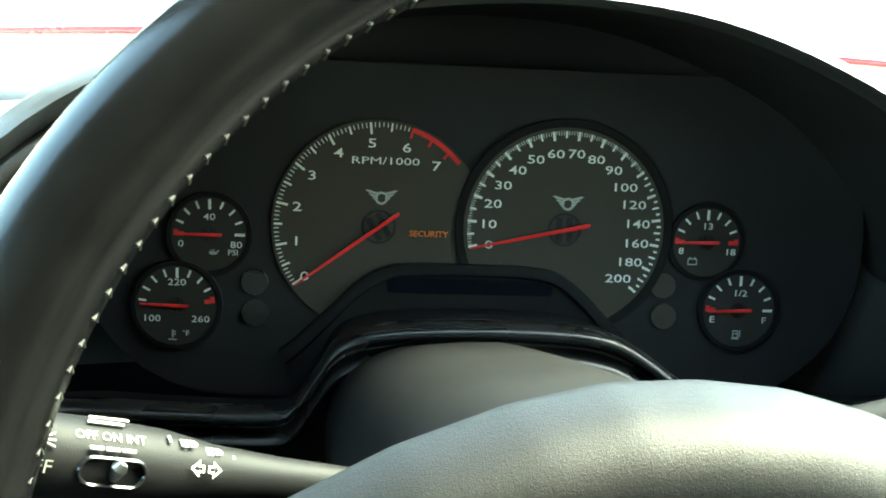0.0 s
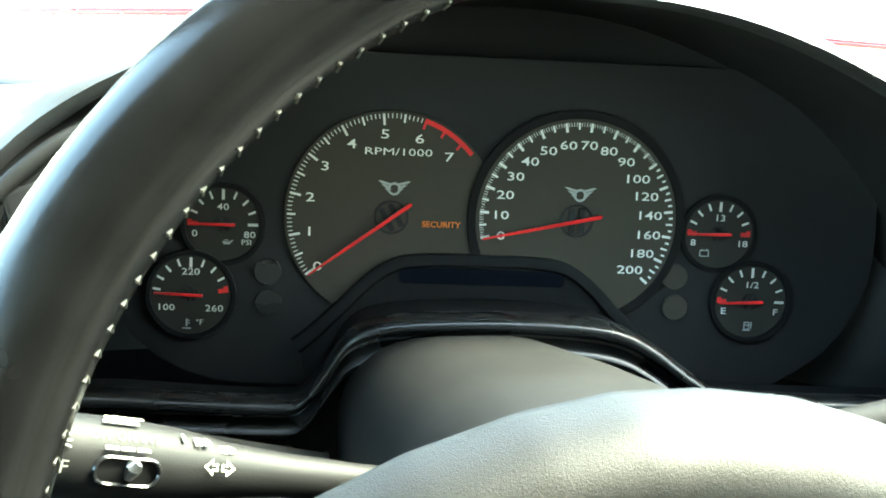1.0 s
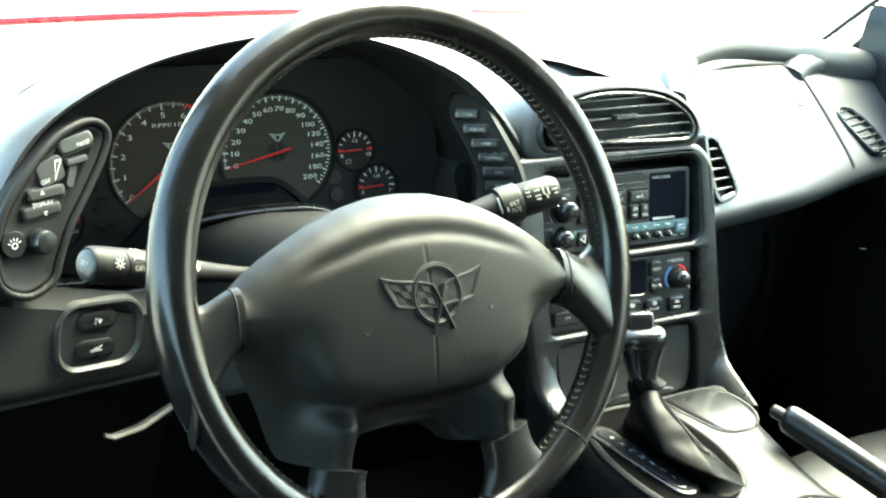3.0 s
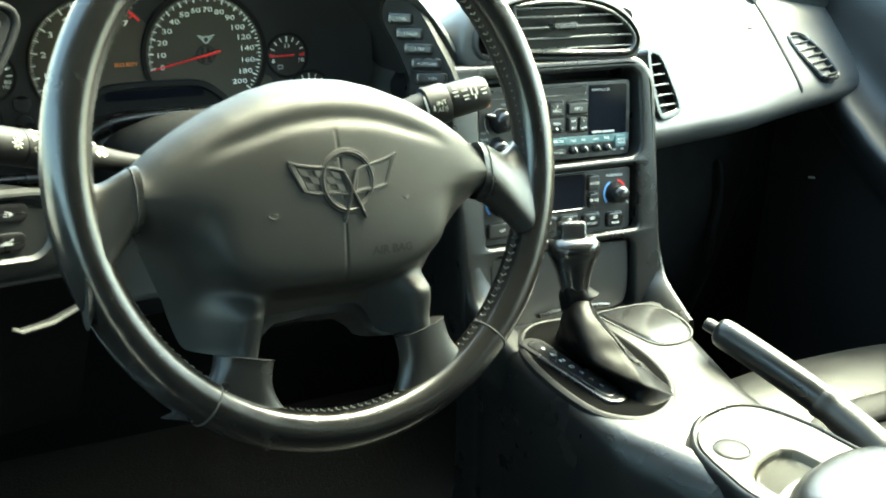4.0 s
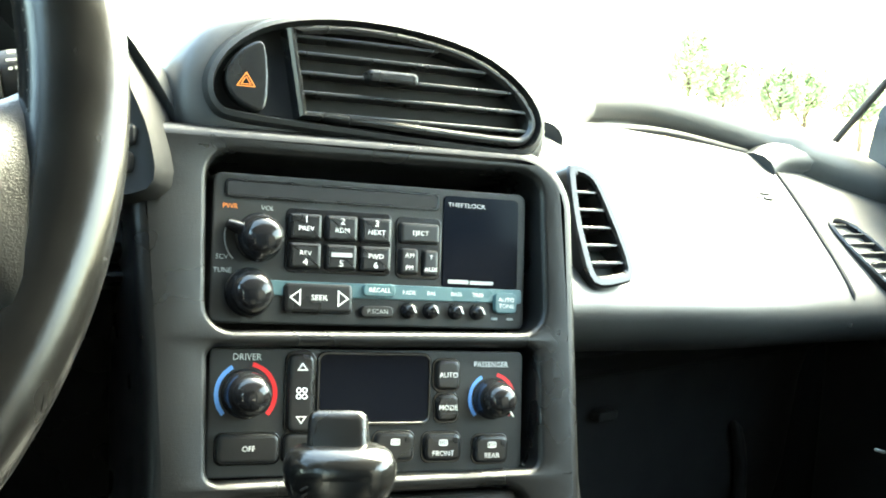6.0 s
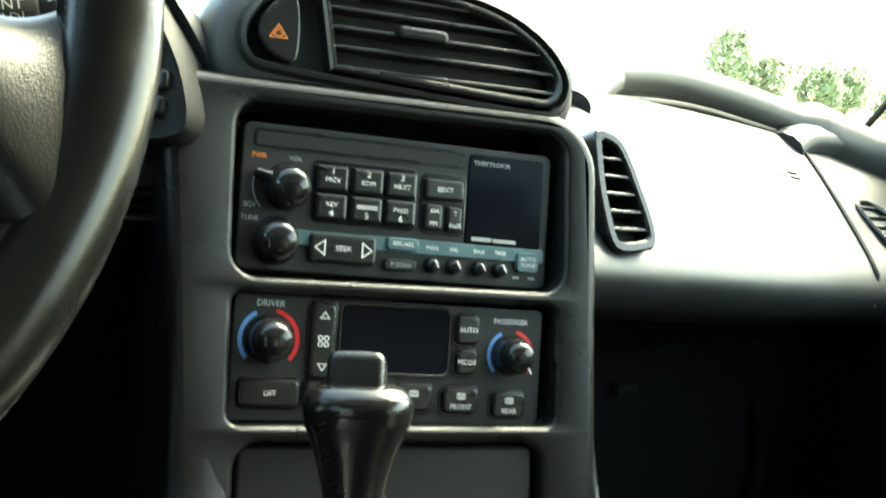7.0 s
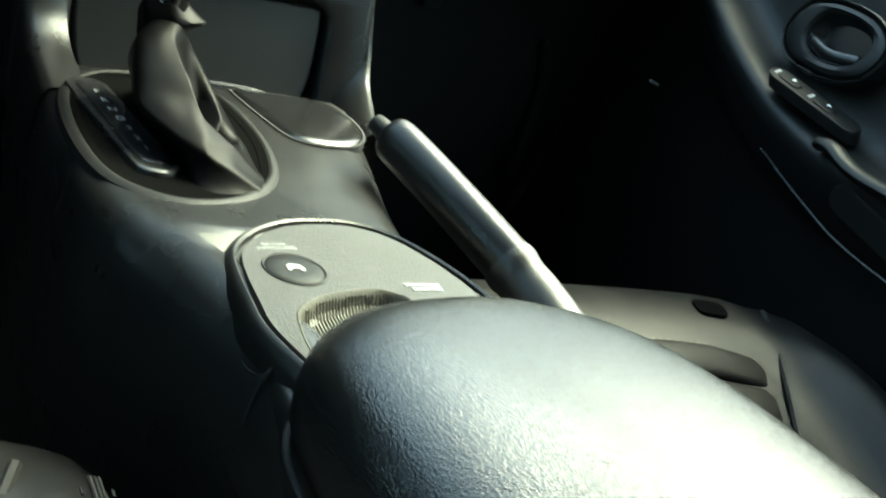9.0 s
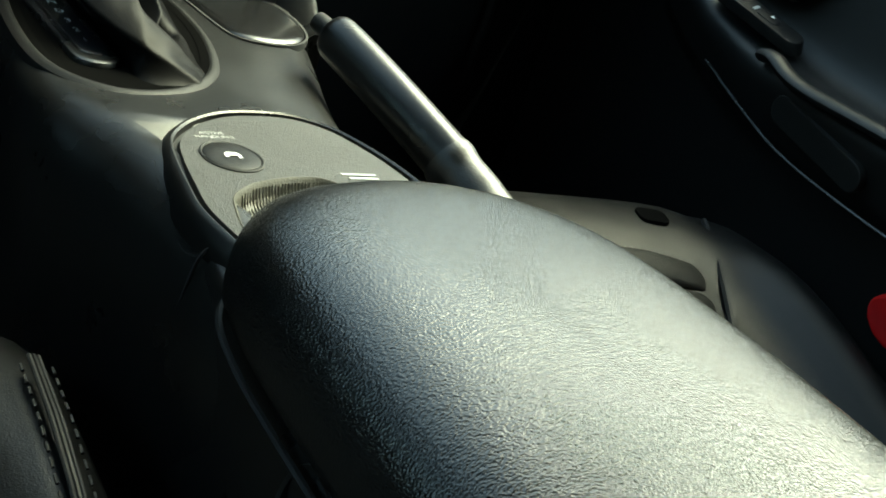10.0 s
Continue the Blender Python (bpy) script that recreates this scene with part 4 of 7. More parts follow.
SR = stalk_frame((0.2135, 0.1165, 0.4775), (0.157, 0.1195, 0.4660))
wiper = thing("wiper_stalk", SR, "black wiper stalk with white markings", "stalk")
bm = bmesh.new()
rings(bm, [[(x, r * math.cos(f), r * 0.95 * math.sin(f)) for f in [2 * math.pi * k / 28 for k in range(28)]] for x, r in ((0.000, 0.008), (0.0015, 0.0120), (0.006, 0.0141), (0.034, 0.0147), (0.037, 0.0142))], cap_first=True)
part("knob", bm, SHROUD, wiper)
bm = bmesh.new()
rings(bm, [[(x, r * math.cos(f), r * 0.95 * math.sin(f)) for f in [2 * math.pi * k / 28 for k in range(28)]] for x, r in ((0.0375, 0.0142), (0.0382, 0.0164), (0.0395, 0.0168), (0.0570, 0.0168), (0.0580, 0.0145))], cap_first=True)
part("collar", bm, SHROUD, wiper)
bm = bmesh.new()
rings(bm, [[(x, r * math.cos(f), r * 0.95 * math.sin(f)) for f in [2 * math.pi * k / 28 for k in range(28)]] for x, r in ((0.0582, 0.0135), (0.0600, 0.0132), (0.080, 0.0112), (0.11, 0.0090), (0.15, 0.0085))], cap_first=True)
part("stem", bm, SHROUD, wiper)


def on_wiper(x, ang, r):
    return pose(x, 0, 0, ang, 0, 0) @ Matrix.Translation((0, 0, r)) @ pose(0, 0, 0, 0, 0, 180)


lettering("marking", "INT", 0.0042, CREAM, wiper, 0, 0, 0, m=on_wiper(0.0475, -14, 0.0168))
lettering("marking", "ADJ", 0.0042, CREAM, wiper, 0, 0, 0, m=on_wiper(0.0475, -32, 0.0168))
bars("marking_bar", on_wiper(0.0545, -24, 0.0166), CREAM, wiper, [(0, 0, 0.0012, 0.0042)])
for x, rects in ((0.0080, [(0, -0.0036, 0.0036, 0.0010), (0, 0, 0.0050, 0.0010), (0, 0.0036, 0.0036, 0.0010)]), (0.0165, [(0, -0.0042, 0.0012, 0.0040), (0.0022, 0, 0.0012, 0.0060), (-0.0022, 0.001, 0.0012, 0.0070)]),
                 (0.0245, [(0, -0.0045, 0.0040, 0.0010), (0, -0.0015, 0.0050, 0.0010), (0, 0.0030, 0.0050, 0.0010)]), (0.0325, [(-0.0012, 0.0, 0.0014, 0.0010), (0.0012, 0.0, 0.0014, 0.0010), (0, 0.0035, 0.0046, 0.0010), (0, 0.0068, 0.0030, 0.0016)])):
    bars("marking_bar", on_wiper(x, -6, 0.0146), CREAM, wiper, rects)
bars("marking_bar", on_wiper(0.0592, -6, 0.0133), CREAM, wiper, [(0, 0.0, 0.0016, 0.014)])

# ---- instrument cluster ----
CF = facing(-0.0042, 0.3543, 0.4517, 9)
cluster = thing("instrument_cluster", CF, "black instrument cluster with two large and four small gauges", "instrument cluster")
bm = bmesh.new()
plate(bm, rrect(0.44, 0.185, 0.085, 8, 0.005, 0.006), -0.012, -0.004)
part("backing", bm, LINING, cluster)


def tick(parent, mat, u, v, a, r0, r1, w, z):
    bm = bmesh.new()
    c, s = math.cos(radians(a)), math.sin(radians(a))
    q = [(u + c * r - s * k, v + s * r + c * k, z) for r, k in ((r0, -w / 2), (r1, -w / 2), (r1, w / 2), (r0, w / 2))]
    bm.faces.new([bm.verts.new(p) for p in q])
    part("tick", bm, mat, parent)


def needle(parent, u, v, a, tip, tail, w, z):
    bm = bmesh.new()
    loops = []
    for r, k in ((-tail, 0.6), (-tail * 0.9, 1.0), (0, 0.95), (tip * 0.6, 0.75), (tip, 0.4)):
        loops.append([(r, -w * k / 2, 0), (r, -w * k / 2, 0.0012), (r, w * k / 2, 0.0012), (r, w * k / 2, 0)])
    rings(bm, loops, cap_first=True)
    part("needle", bm, NEEDLE, parent, m=pose(u, v, z, 0, 0, a))


def pivot_mark(parent, u, v, r, z, turn):
    """The dark bridge behind a needle."""
    bm = bmesh.new()
    frame_ring(bm, disc(r, 28, u, v), disc(r * 0.86, 28, u, v), z - 0.0005, z + 0.0004, 0.0001)
    part("pivot_ring", bm, DARK, parent)
    for k in (-1, 1):
        bm = bmesh.new()
        plate(bm, rrect(r * 0.34, r * 1.5, r * 0.05, 1, k * r * 0.3, 0), 0, 0.0008, 0.0002)
        part("pivot_bar", bm, DARK, parent, m=pose(u, v, z, 0, 0, turn))


def wings(parent, u, v, w, z):
    """A small winged badge as plain shapes."""
    for s in (-1, 1):
        for k in range(3):
            y0 = 0.20 - 0.115 * k
            x1 = 0.50 - 0.10 * k
            blob_sign("badge_wing", None, GREYMARK, parent, [(u + s * w * x, v + w * y) for x, y in ((0.10, y0 - 0.16), (x1 - 0.12, y0 - 0.08), (x1, y0), (x1 - 0.10, y0 + 0.005), (0.12, y0 - 0.07))], z)
    bm = bmesh.new()
    frame_ring(bm, disc(w * 0.2, 18, u, v - w * 0.04), disc(w * 0.13, 18, u, v - w * 0.04), z - 0.0002, z + 0.0002, 0)
    part("badge_ring", bm, GREYMARK, parent)


# rev counter
TU, TV, TR = -0.0515, 0.0098, 0.0566
bm = bmesh.new()
plate(bm, disc(0.0582, 64, TU, TV), -0.006, -0.002, 0.0003)
tach = part("rev_counter", bm, DIAL, cluster, "grey rev counter dial with white numerals")
for i in range(36 * 2 - 1):
    val = i * 0.1
    a = 216 - 23.95 * val
    if val > 5.95:
        break
    big = i % 10 == 0
    mid = i % 5 == 0
    tick(tach, WHITE, TU, TV, a, TR - (0.0062 if big else 0.0046 if mid else 0.0026), TR, 0.0013 if big else 0.0011 if mid else 0.0005, -0.0016)
for i, (r0, a0, a1) in enumerate(((TR - 0.0022, 72.5, 40.0),)):
    bm = bmesh.new()
    n = 20
    rings(bm, [[(TU + r * math.cos(radians(a0 + (a1 - a0) * k / n)), TV + r * math.sin(radians(a0 + (a1 - a0) * k / n)), -0.0015) for k in range(n + 1)] for r in (r0, TR + 0.0004)], cap_last=False, closed=False)
    part("red_band", bm, RED, tach)
for a in (72.3, 60.3, 48.4):
    tick(tach, RED, TU, TV, a, TR - 0.0055, TR, 0.0013, -0.0013)
for i, t in enumerate("01234567"):
    a = radians(216 - 23.95 * i)
    r = TR * (0.80 if i else 0.86)
    lettering("numeral", t, 0.0052, WHITE, tach, TU + r * math.cos(a), TV + r * math.sin(a), -0.0014, 1.55, bold=0.00004)
lettering("marking", "RPM/1000", 0.0041, WHITE, tach, -0.0490, 0.0455, -0.0014, 1.62)
wings(tach, -0.0505, 0.0262, 0.0180, -0.0014)
pivot_mark(tach, TU, TV, 0.0095, -0.0014, 30)
lettering("security_lamp", "SECURITY", 0.0034, AMBER, tach, -0.0240, 0.0065, -0.0013, 1.05, bold=0.0001)
needle(tach, TU, TV, 216.5, 0.0550, 0.0135, 0.0020, 0.001)
# speedometer
SU, SV, SR_ = 0.0511, 0.0116, 0.0542
bm = bmesh.new()
frame_ring(bm, disc(0.0610, 64, SU, SV), disc(0.0562, 64, SU, SV), -0.006, -0.0004, 0.0004)
part("dial_rim", bm, BLACKOUT, cluster)
bm = bmesh.new()
plate(bm, disc(0.0564, 64, SU, SV), -0.006, -0.0010, 0.0003)
spd = part("speedometer", bm, DIAL, cluster, "grey speedometer dial with white numerals")


def spd_angle(v):
    return 192 - 1.54 * v if v <= 100 else 192 - 154 - 0.77 * (v - 100)


for v in list(range(0, 100)) + list(range(100, 201, 5)):
    big = v % 10 == 0 if v <= 100 else v % 20 == 0
    mid = v % 5 == 0 if v <= 100 else v % 10 == 0
    tick(spd, WHITE, SU, SV, spd_angle(v), SR_ - (0.0050 if big else 0.0038 if mid else 0.0022), SR_, 0.0015 if big else 0.0011 if mid or v > 100 else 0.00032, -0.0006)
for v in [10 * i for i in range(11)] + [120, 140, 160, 180, 200]:
    a = radians(spd_angle(v))
    wide = len(str(v))
    r = SR_ * (0.79 if wide < 3 else 0.755)
    lettering("numeral", str(v), 0.0049, WHITE, spd, SU + r * math.cos(a), SV + r * math.sin(a) - 0.001, -0.0004, 1.52, bold=0.00004)
wings(spd, SU + 0.001, 0.0265, 0.0180, -0.0004)
pivot_mark(spd, SU, SV, 0.0095, -0.0004, 2)
needle(spd, SU, SV, 192.5, 0.0535, 0.0140, 0.0020, 0.0015)
# four small gauges
SMALL = ((-0.1424, 0.0027, 0.0190, (180, 0), ("0", "40", "80"), 180, "oil_gauge", "small oil pressure gauge with a red needle", "PSI"),
         (-0.1590, -0.0364, 0.0205, (172, 8), ("100", "220", "260"), 178, "temperature_gauge", "small coolant temperature gauge with a red needle", "\u00b0F"),
         (0.1328, 0.0067, 0.0182, (180, 0), ("8", "13", "18"), 181, "voltage_gauge", "small voltage gauge with a red needle", ""),
         (0.1541, -0.0313, 0.0195, (180, 0), ("E", "1/2", "F"), 183, "fuel_gauge", "small fuel gauge with a red needle reading empty", ""))
for n, (u, v, r, (a0, a1), nums, na, nm, lab, foot) in enumerate(SMALL):
    bm = bmesh.new()
    frame_ring(bm, disc(r + 0.0040, 40, u, v), disc(r + 0.0012, 40, u, v), -0.006, -0.0005 - 0.0012 * (n % 2 == 0), 0.0004)
    part("dial_rim", bm, BLACKOUT, cluster)
    bm = bmesh.new()
    plate(bm, disc(r + 0.0014, 40, u, v), -0.006, -0.0016 - 0.0012 * (n % 2 == 0), 0.0003)
    g = part(nm, bm, SMALLDIAL, cluster, lab)
    z = -0.0012 - 0.0012 * (n % 2 == 0)
    for k in range(9):
        a = a0 + (a1 - a0) * k / 8
        big = k in (4,) or (k == 8 and n in (0, 3))
        red = (k == 0 and n in (0, 2, 3)) or (k == 8 and n in (1, 2))
        tick(g, RED if red else WHITE, u, v, a, r - (0.0056 if big or red else 0.0042), r, 0.0024 if red else 0.0016 if big else 0.0012, z)
        if red:
            tick(g, RED, u, v, a + (4 if k else -4), r - 0.0024, r, 0.0020, z)
    for t, (dx, dy) in zip(nums, ((-0.0150, -0.0056), (0.0, 0.0093), (0.0145, -0.0056))):
        if nums[0] == "100":
            dx, dy = dx * 0.82, dy * 1.25
        lettering("numeral", t, 0.0038, WHITE, g, u + dx * r / 0.019, v + dy * r / 0.019, z + 0.0002, 1.30, bold=0.00003)
    if foot:
        lettering("marking", foot, 0.0032, WHITE, g, u + (0.0128 if n == 0 else 0.005), v - (0.0098 if n == 0 else 0.0155), z + 0.0002, 1.1)
    sx, sy = ((0.0025, -0.0098), (-0.002, -0.0165), (-0.0075, -0.0112), (-0.001, -0.0140))[n]
    icon = pose(u + sx, v + sy, z)
    if n == 0:      # oil can
        blob_sign("symbol", icon, GREYMARK, g, [(-0.0026, 0.0006), (-0.0020, -0.0012), (0.0014, -0.0012), (0.0032, 0.0012), (0.0026, 0.0014), (0.0012, 0.0004)], 0.0002)
        bars("symbol_bar", icon, GREYMARK, g, [(-0.0006, 0.0012, 0.0022, 0.0004)])
    elif n == 1:    # thermometer
        bars("symbol_bar", icon, GREYMARK, g, [(0, 0.0008, 0.0009, 0.0042), (0.0011, 0.0020, 0.0012, 0.0005), (0.0011, 0.0006, 0.0012, 0.0005), (0, -0.0024, 0.0046, 0.0006)])
    elif n == 2:    # battery
        bm = bmesh.new()
        frame_ring(bm, rrect(0.0054, 0.0036, 0.0003, 1), rrect(0.0044, 0.0026, 0.0003, 1), -0.0002, 0.0002, 0)
        part("symbol", bm, GREYMARK, g, m=icon)
        bars("symbol_bar", icon, GREYMARK, g, [(-0.0014, 0.0021, 0.0009, 0.0008), (0.0014, 0.0021, 0.0009, 0.0008)])
    else:           # fuel pump
        bm = bmesh.new()
        frame_ring(bm, rrect(0.0034, 0.0046, 0.0003, 1), rrect(0.0022, 0.0034, 0.0003, 1), -0.0002, 0.0002, 0)
        part("symbol", bm, GREYMARK, g, m=icon)
        bars("symbol_bar", icon, GREYMARK, g, [(0.0, 0.0004, 0.0022, 0.0005), (0.0026, 0.0004, 0.0006, 0.0040), (0.0, -0.0025, 0.0044, 0.0006)])
    pivot_mark(g, u, v, 0.0048, z, 10 if n < 2 else 0)
    needle(g, u, v, na, r - 0.001, 0.0068, 0.0016, z + 0.0012)
# dark lamp windows and the hump over the column
for u, v in ((0.1094, -0.0184), (0.1108, -0.0361), (-0.1177, -0.0228), (-0.1170, -0.0400)):
    bm = bmesh.new()
    plate(bm, disc(0.0072, 28, u, v), -0.005, -0.0018 + (0.0006 if u > 0 else 0), 0.0003)
    part("lamp_window", bm, DIAL if u > 0 else SATIN, cluster)
hump = [(p.x, p.y) for p in smooth_line([(-0.104, -0.060, 0), (-0.094, -0.052, 0), (-0.078, -0.036, 0), (-0.064, -0.022, 0), (-0.050, -0.0130, 0), (-0.034, -0.0098, 0), (0.0, -0.0092, 0), (0.034, -0.0098, 0), (0.050, -0.0135, 0), (0.064, -0.0235, 0), (0.078, -0.0375, 0), (0.094, -0.052, 0), (0.104, -0.060, 0)], 5)]
bm = bmesh.new()
rings(bm, [[(x, y, -0.006) for x, y in hump], [(x, y, 0.0030) for x, y in hump], [(x * 0.99, y - 0.0016, 0.0042) for x, y in hump], [(x * 0.96, y - 0.0055, 0.0042) for x, y in hump], [(x * 0.95, y - 0.0070, 0.0012) for x, y in hump],
           [(x * 0.90, y - 0.030, 0.0012) for x, y in hump], [(x * 0.88, y - 0.060, 0.0012) for x, y in hump]], cap_last=False, closed=False)
part("hump_trim", bm, BLACKOUT, cluster)
bm = bmesh.new()
plate(bm, rrect(0.092, 0.0085, 0.002, 3, 0.0, -0.0215), -0.001, 0.0022, 0.0003)
part("odometer_window", bm, GLASSY, cluster)


def button(parent, m, x, y, w, h, r, z0, z1, mat, name="button", bev=0.0012, turn=0.0):
    bm = bmesh.new()
    plate(bm, rrect(w, h, r, 4), z0, z1, bev)
    return part(name, bm, mat, parent, m=m @ pose(x, y, 0, 0, 0, turn))


# ---- switch pod on the door side of the instruments ----
LPF = facing(-0.181, 0.166, 0.511, 10, 25)
pod = thing("display_switch_pod", LPF, "black switch pod with page, dimmer and display switches", "switch panel")
I4 = Matrix.Identity(4)
shape = [(p.x, p.y) for p in smooth_loop([(0.027, 0.0365), (0.0385, 0.0285), (0.0310, 0.0125), (0.0105, -0.0130), (-0.0065, -0.0330), (-0.0195, -0.0540), (-0.0270, -0.0670), (-0.0460, -0.0730), (-0.0630, -0.0640), (-0.0660, -0.0470), (-0.0610, -0.0310), (-0.0480, -0.0100), (-0.0240, 0.0130), (0.002, 0.0310)], 4)]
bm = bmesh.new()
rings(bm, [[(*p, -0.04) for p in offset(shape, 0.010)], [(*p, -0.012) for p in offset(shape, 0.006)], [(*p, -0.004) for p in offset(shape, 0.002)], [(*p, -0.001) for p in offset(shape, -0.0015)], [(*p, -0.0015) for p in offset(shape, -0.004)], [(*p, -0.003) for p in offset(shape, -0.006)]], cap_last=True)
part("pod_body", bm, SHROUD, pod)
bm = bmesh.new()
sweep(bm, [(*p, -0.001) for p in offset(shape, 0.0030)], 0.0032, 10, closed=True)
part("pod_lip", bm, SHROUD, pod, "rounded lip around the switches")
for x, y, w, h, r, turn in ((0.0125, 0.0255, 0.0345, 0.0150, 0.006, 9), (-0.0100, 0.0085, 0.0300, 0.0235, 0.005, 14), (-0.0185, -0.0058, 0.0350, 0.0120, 0.004, 0), (-0.0245, -0.0178, 0.0330, 0.0120, 0.004, 0)):
    bm = bmesh.new()
    plate(bm, rrect(w, h, r, 4), -0.004, -0.0022, 0.0003)
    part("switch_gap", bm, DARK, pod, m=pose(x, y, 0, 0, 0, turn))
b = button(pod, I4, 0.0125, 0.0255, 0.0325, 0.0132, 0.0055, -0.004, 0.0008, KEY, "page_button", 0.0028, turn=9)
lettering("marking", "PAGE", 0.0036, GREYMARK, b, 0.0182, 0.0245, 0.0012, turn=9)
b = button(pod, I4, -0.0115, 0.0085, 0.0245, 0.0200, 0.004, -0.004, -0.0004, KEY, "dimmer_plate", 0.002, turn=14)
lettering("marking", "OFF", 0.0036, GREYMARK, b, -0.0175, 0.0025, 0.0001, turn=4)
bm = bmesh.new()
wedge_o, wedge_i = [(-0.0100, 0.0010), (-0.0015, 0.0165), (-0.0075, 0.0165)], [(-0.0096, 0.0035), (-0.0032, 0.0152), (-0.0068, 0.0152)]
rings(bm, [[(*p, 0.0001) for p in wedge_o], [(*p, 0.0001) for p in wedge_i]], cap_last=False)
part("wedge_mark", bm, GREYMARK, b)
bm = bmesh.new()
plate(bm, rrect(0.006, 0.022, 0.002, 3), -0.006, -0.0005, 0.0003)
part("slider_slot", bm, DARK, pod, m=pose(0.0045, 0.0055, 0.0022, 0, 0, -22))
button(pod, I4, 0.0098, 0.0130, 0.0185, 0.0056, 0.002, -0.004, 0.0030, KEY, "dimmer_slider", 0.0015, turn=4)
for y, x, t in ((-0.0058, -0.0185, "\u25b2"), (-0.0178, -0.0245, "\u25bc")):
    b = button(pod, I4, x, y, 0.0330, 0.0106, 0.0035, -0.004, 0.0006, KEY, "display_button", 0.0028, turn=0)
    s = 1 if y > -0.012 else -1
    bm = bmesh.new()
    rings(bm, [[(-0.0225 - 0.0018, y - s * 0.001 + s * 0.0012, 0.0012), (-0.0225 + 0.0018, y - s * 0.001 + s * 0.0012, 0.0012), (-0.0225, y + s * 0.0036, 0.0012)],
               [(-0.0225 - 0.0009, y - s * 0.001 + s * 0.0018, 0.0012), (-0.0225 + 0.0009, y - s * 0.001 + s * 0.0018, 0.0012), (-0.0225, y + s * 0.0026, 0.0012)]], cap_last=False)
    part("arrow_mark", bm, GREYMARK, b)
lettering("marking", "DISPLAY", 0.0034, GREYMARK, b, -0.0235, -0.0123, 0.0014, turn=0)
bm = bmesh.new()
lathe(bm, [(0.0098, -0.004), (0.0096, 0.0), (0.0088, 0.008), (0.0078, 0.0095), (0.004, 0.010)], 28)
part("dimmer_knob", bm, SATIN, pod, m=pose(-0.0305, -0.0388, 0))
bm = bmesh.new()
plate(bm, disc(0.0098, 28, -0.0512, -0.0357), -0.004, 0.0008, 0.0006)
lp = part("lamp_button", bm, SATIN, pod)
for k in range(5):
    bars("symbol_ray", pose(-0.0512, -0.0362, 0.0011, 0, 0, 90 + (k - 2) * 34) @ pose(0.0042, 0, 0), GREYMARK, lp, [(0, 0, 0.0022, 0.0006)])
bm = bmesh.new()
frame_ring(bm, disc(0.0024, 16, -0.0512, -0.0367), disc(0.0016, 16, -0.0512, -0.0367), 0.0006, 0.0012, 0)
part("symbol_ring", bm, GREYMARK, lp)

# ---- trip switches on the other side ----
RPF = facing(0.222, 0.265, 0.49, 10, -30)
trip = thing("trip_switch_pod", RPF, "black strip of six trip computer switches", "switch panel")
shape = [(p.x, p.y) for p in smooth_loop([(-0.030, 0.034), (-0.018, 0.036), (0.0, 0.026), (0.020, -0.004), (0.038, -0.036), (0.040, -0.062), (0.0, -0.066), (-0.004, -0.04), (-0.018, -0.01), (-0.033, 0.016)], 4)]
bm = bmesh.new()
rings(bm, [[(*p, -0.05) for p in offset(shape, 0.006)], [(*p, -0.006) for p in offset(shape, 0.003)], [(*p, -0.001) for p in shape], [(*p, -0.002) for p in offset(shape, -0.003)]], cap_last=True)
part("pod_body", bm, FOOTWELL, trip)
for (x, y), w, t in zip(((-0.0162, 0.0172), (-0.0069, 0.0036), (0.0025, -0.0098), (0.0105, -0.0233), (0.0165, -0.0366), (0.0180, -0.0502)), (0.024, 0.026, 0.028, 0.029, 0.030, 0.027), ("1 FUEL", "2 GAGES", "3 TRIP", "4 OPTIONS", "5 E/M", "RESET")):
    b = button(trip, I4, x, y, w, 0.0108, 0.003, -0.004, 0.0022, KEY, "trip_button", 0.0026, turn=2)
    lettering("marking", t, 0.0027, GREYMARK, b, x + 0.001, y, 0.0026, 0.95)

# ---- fog lamp and boot lid switches ----
FF = facing(-0.168, 0.1665, 0.385, 0, 20) @ pose(0, 0, 0, 0, 0, -8)
fog = thing("fog_and_boot_switches", FF, "two black oval switches in a rounded recess", "switch panel")
bm = bmesh.new()
o, i = rrect(0.080, 0.061, 0.022, 6, 0.0035, -0.0010), rrect(0.067, 0.049, 0.017, 6, 0.0035, -0.0010)
rings(bm, [[(*p, -0.004) for p in o], [(*p, 0.0015) for p in offset(o, -0.002)], [(*p, 0.0022) for p in offset(o, -0.004)], [(*p, 0.0) for p in i], [(*p, -0.0045) for p in offset(i, -0.003)], [(*p, -0.005) for p in offset(i, -0.008)]], cap_last=True)
part("recess", bm, KNEE, fog)
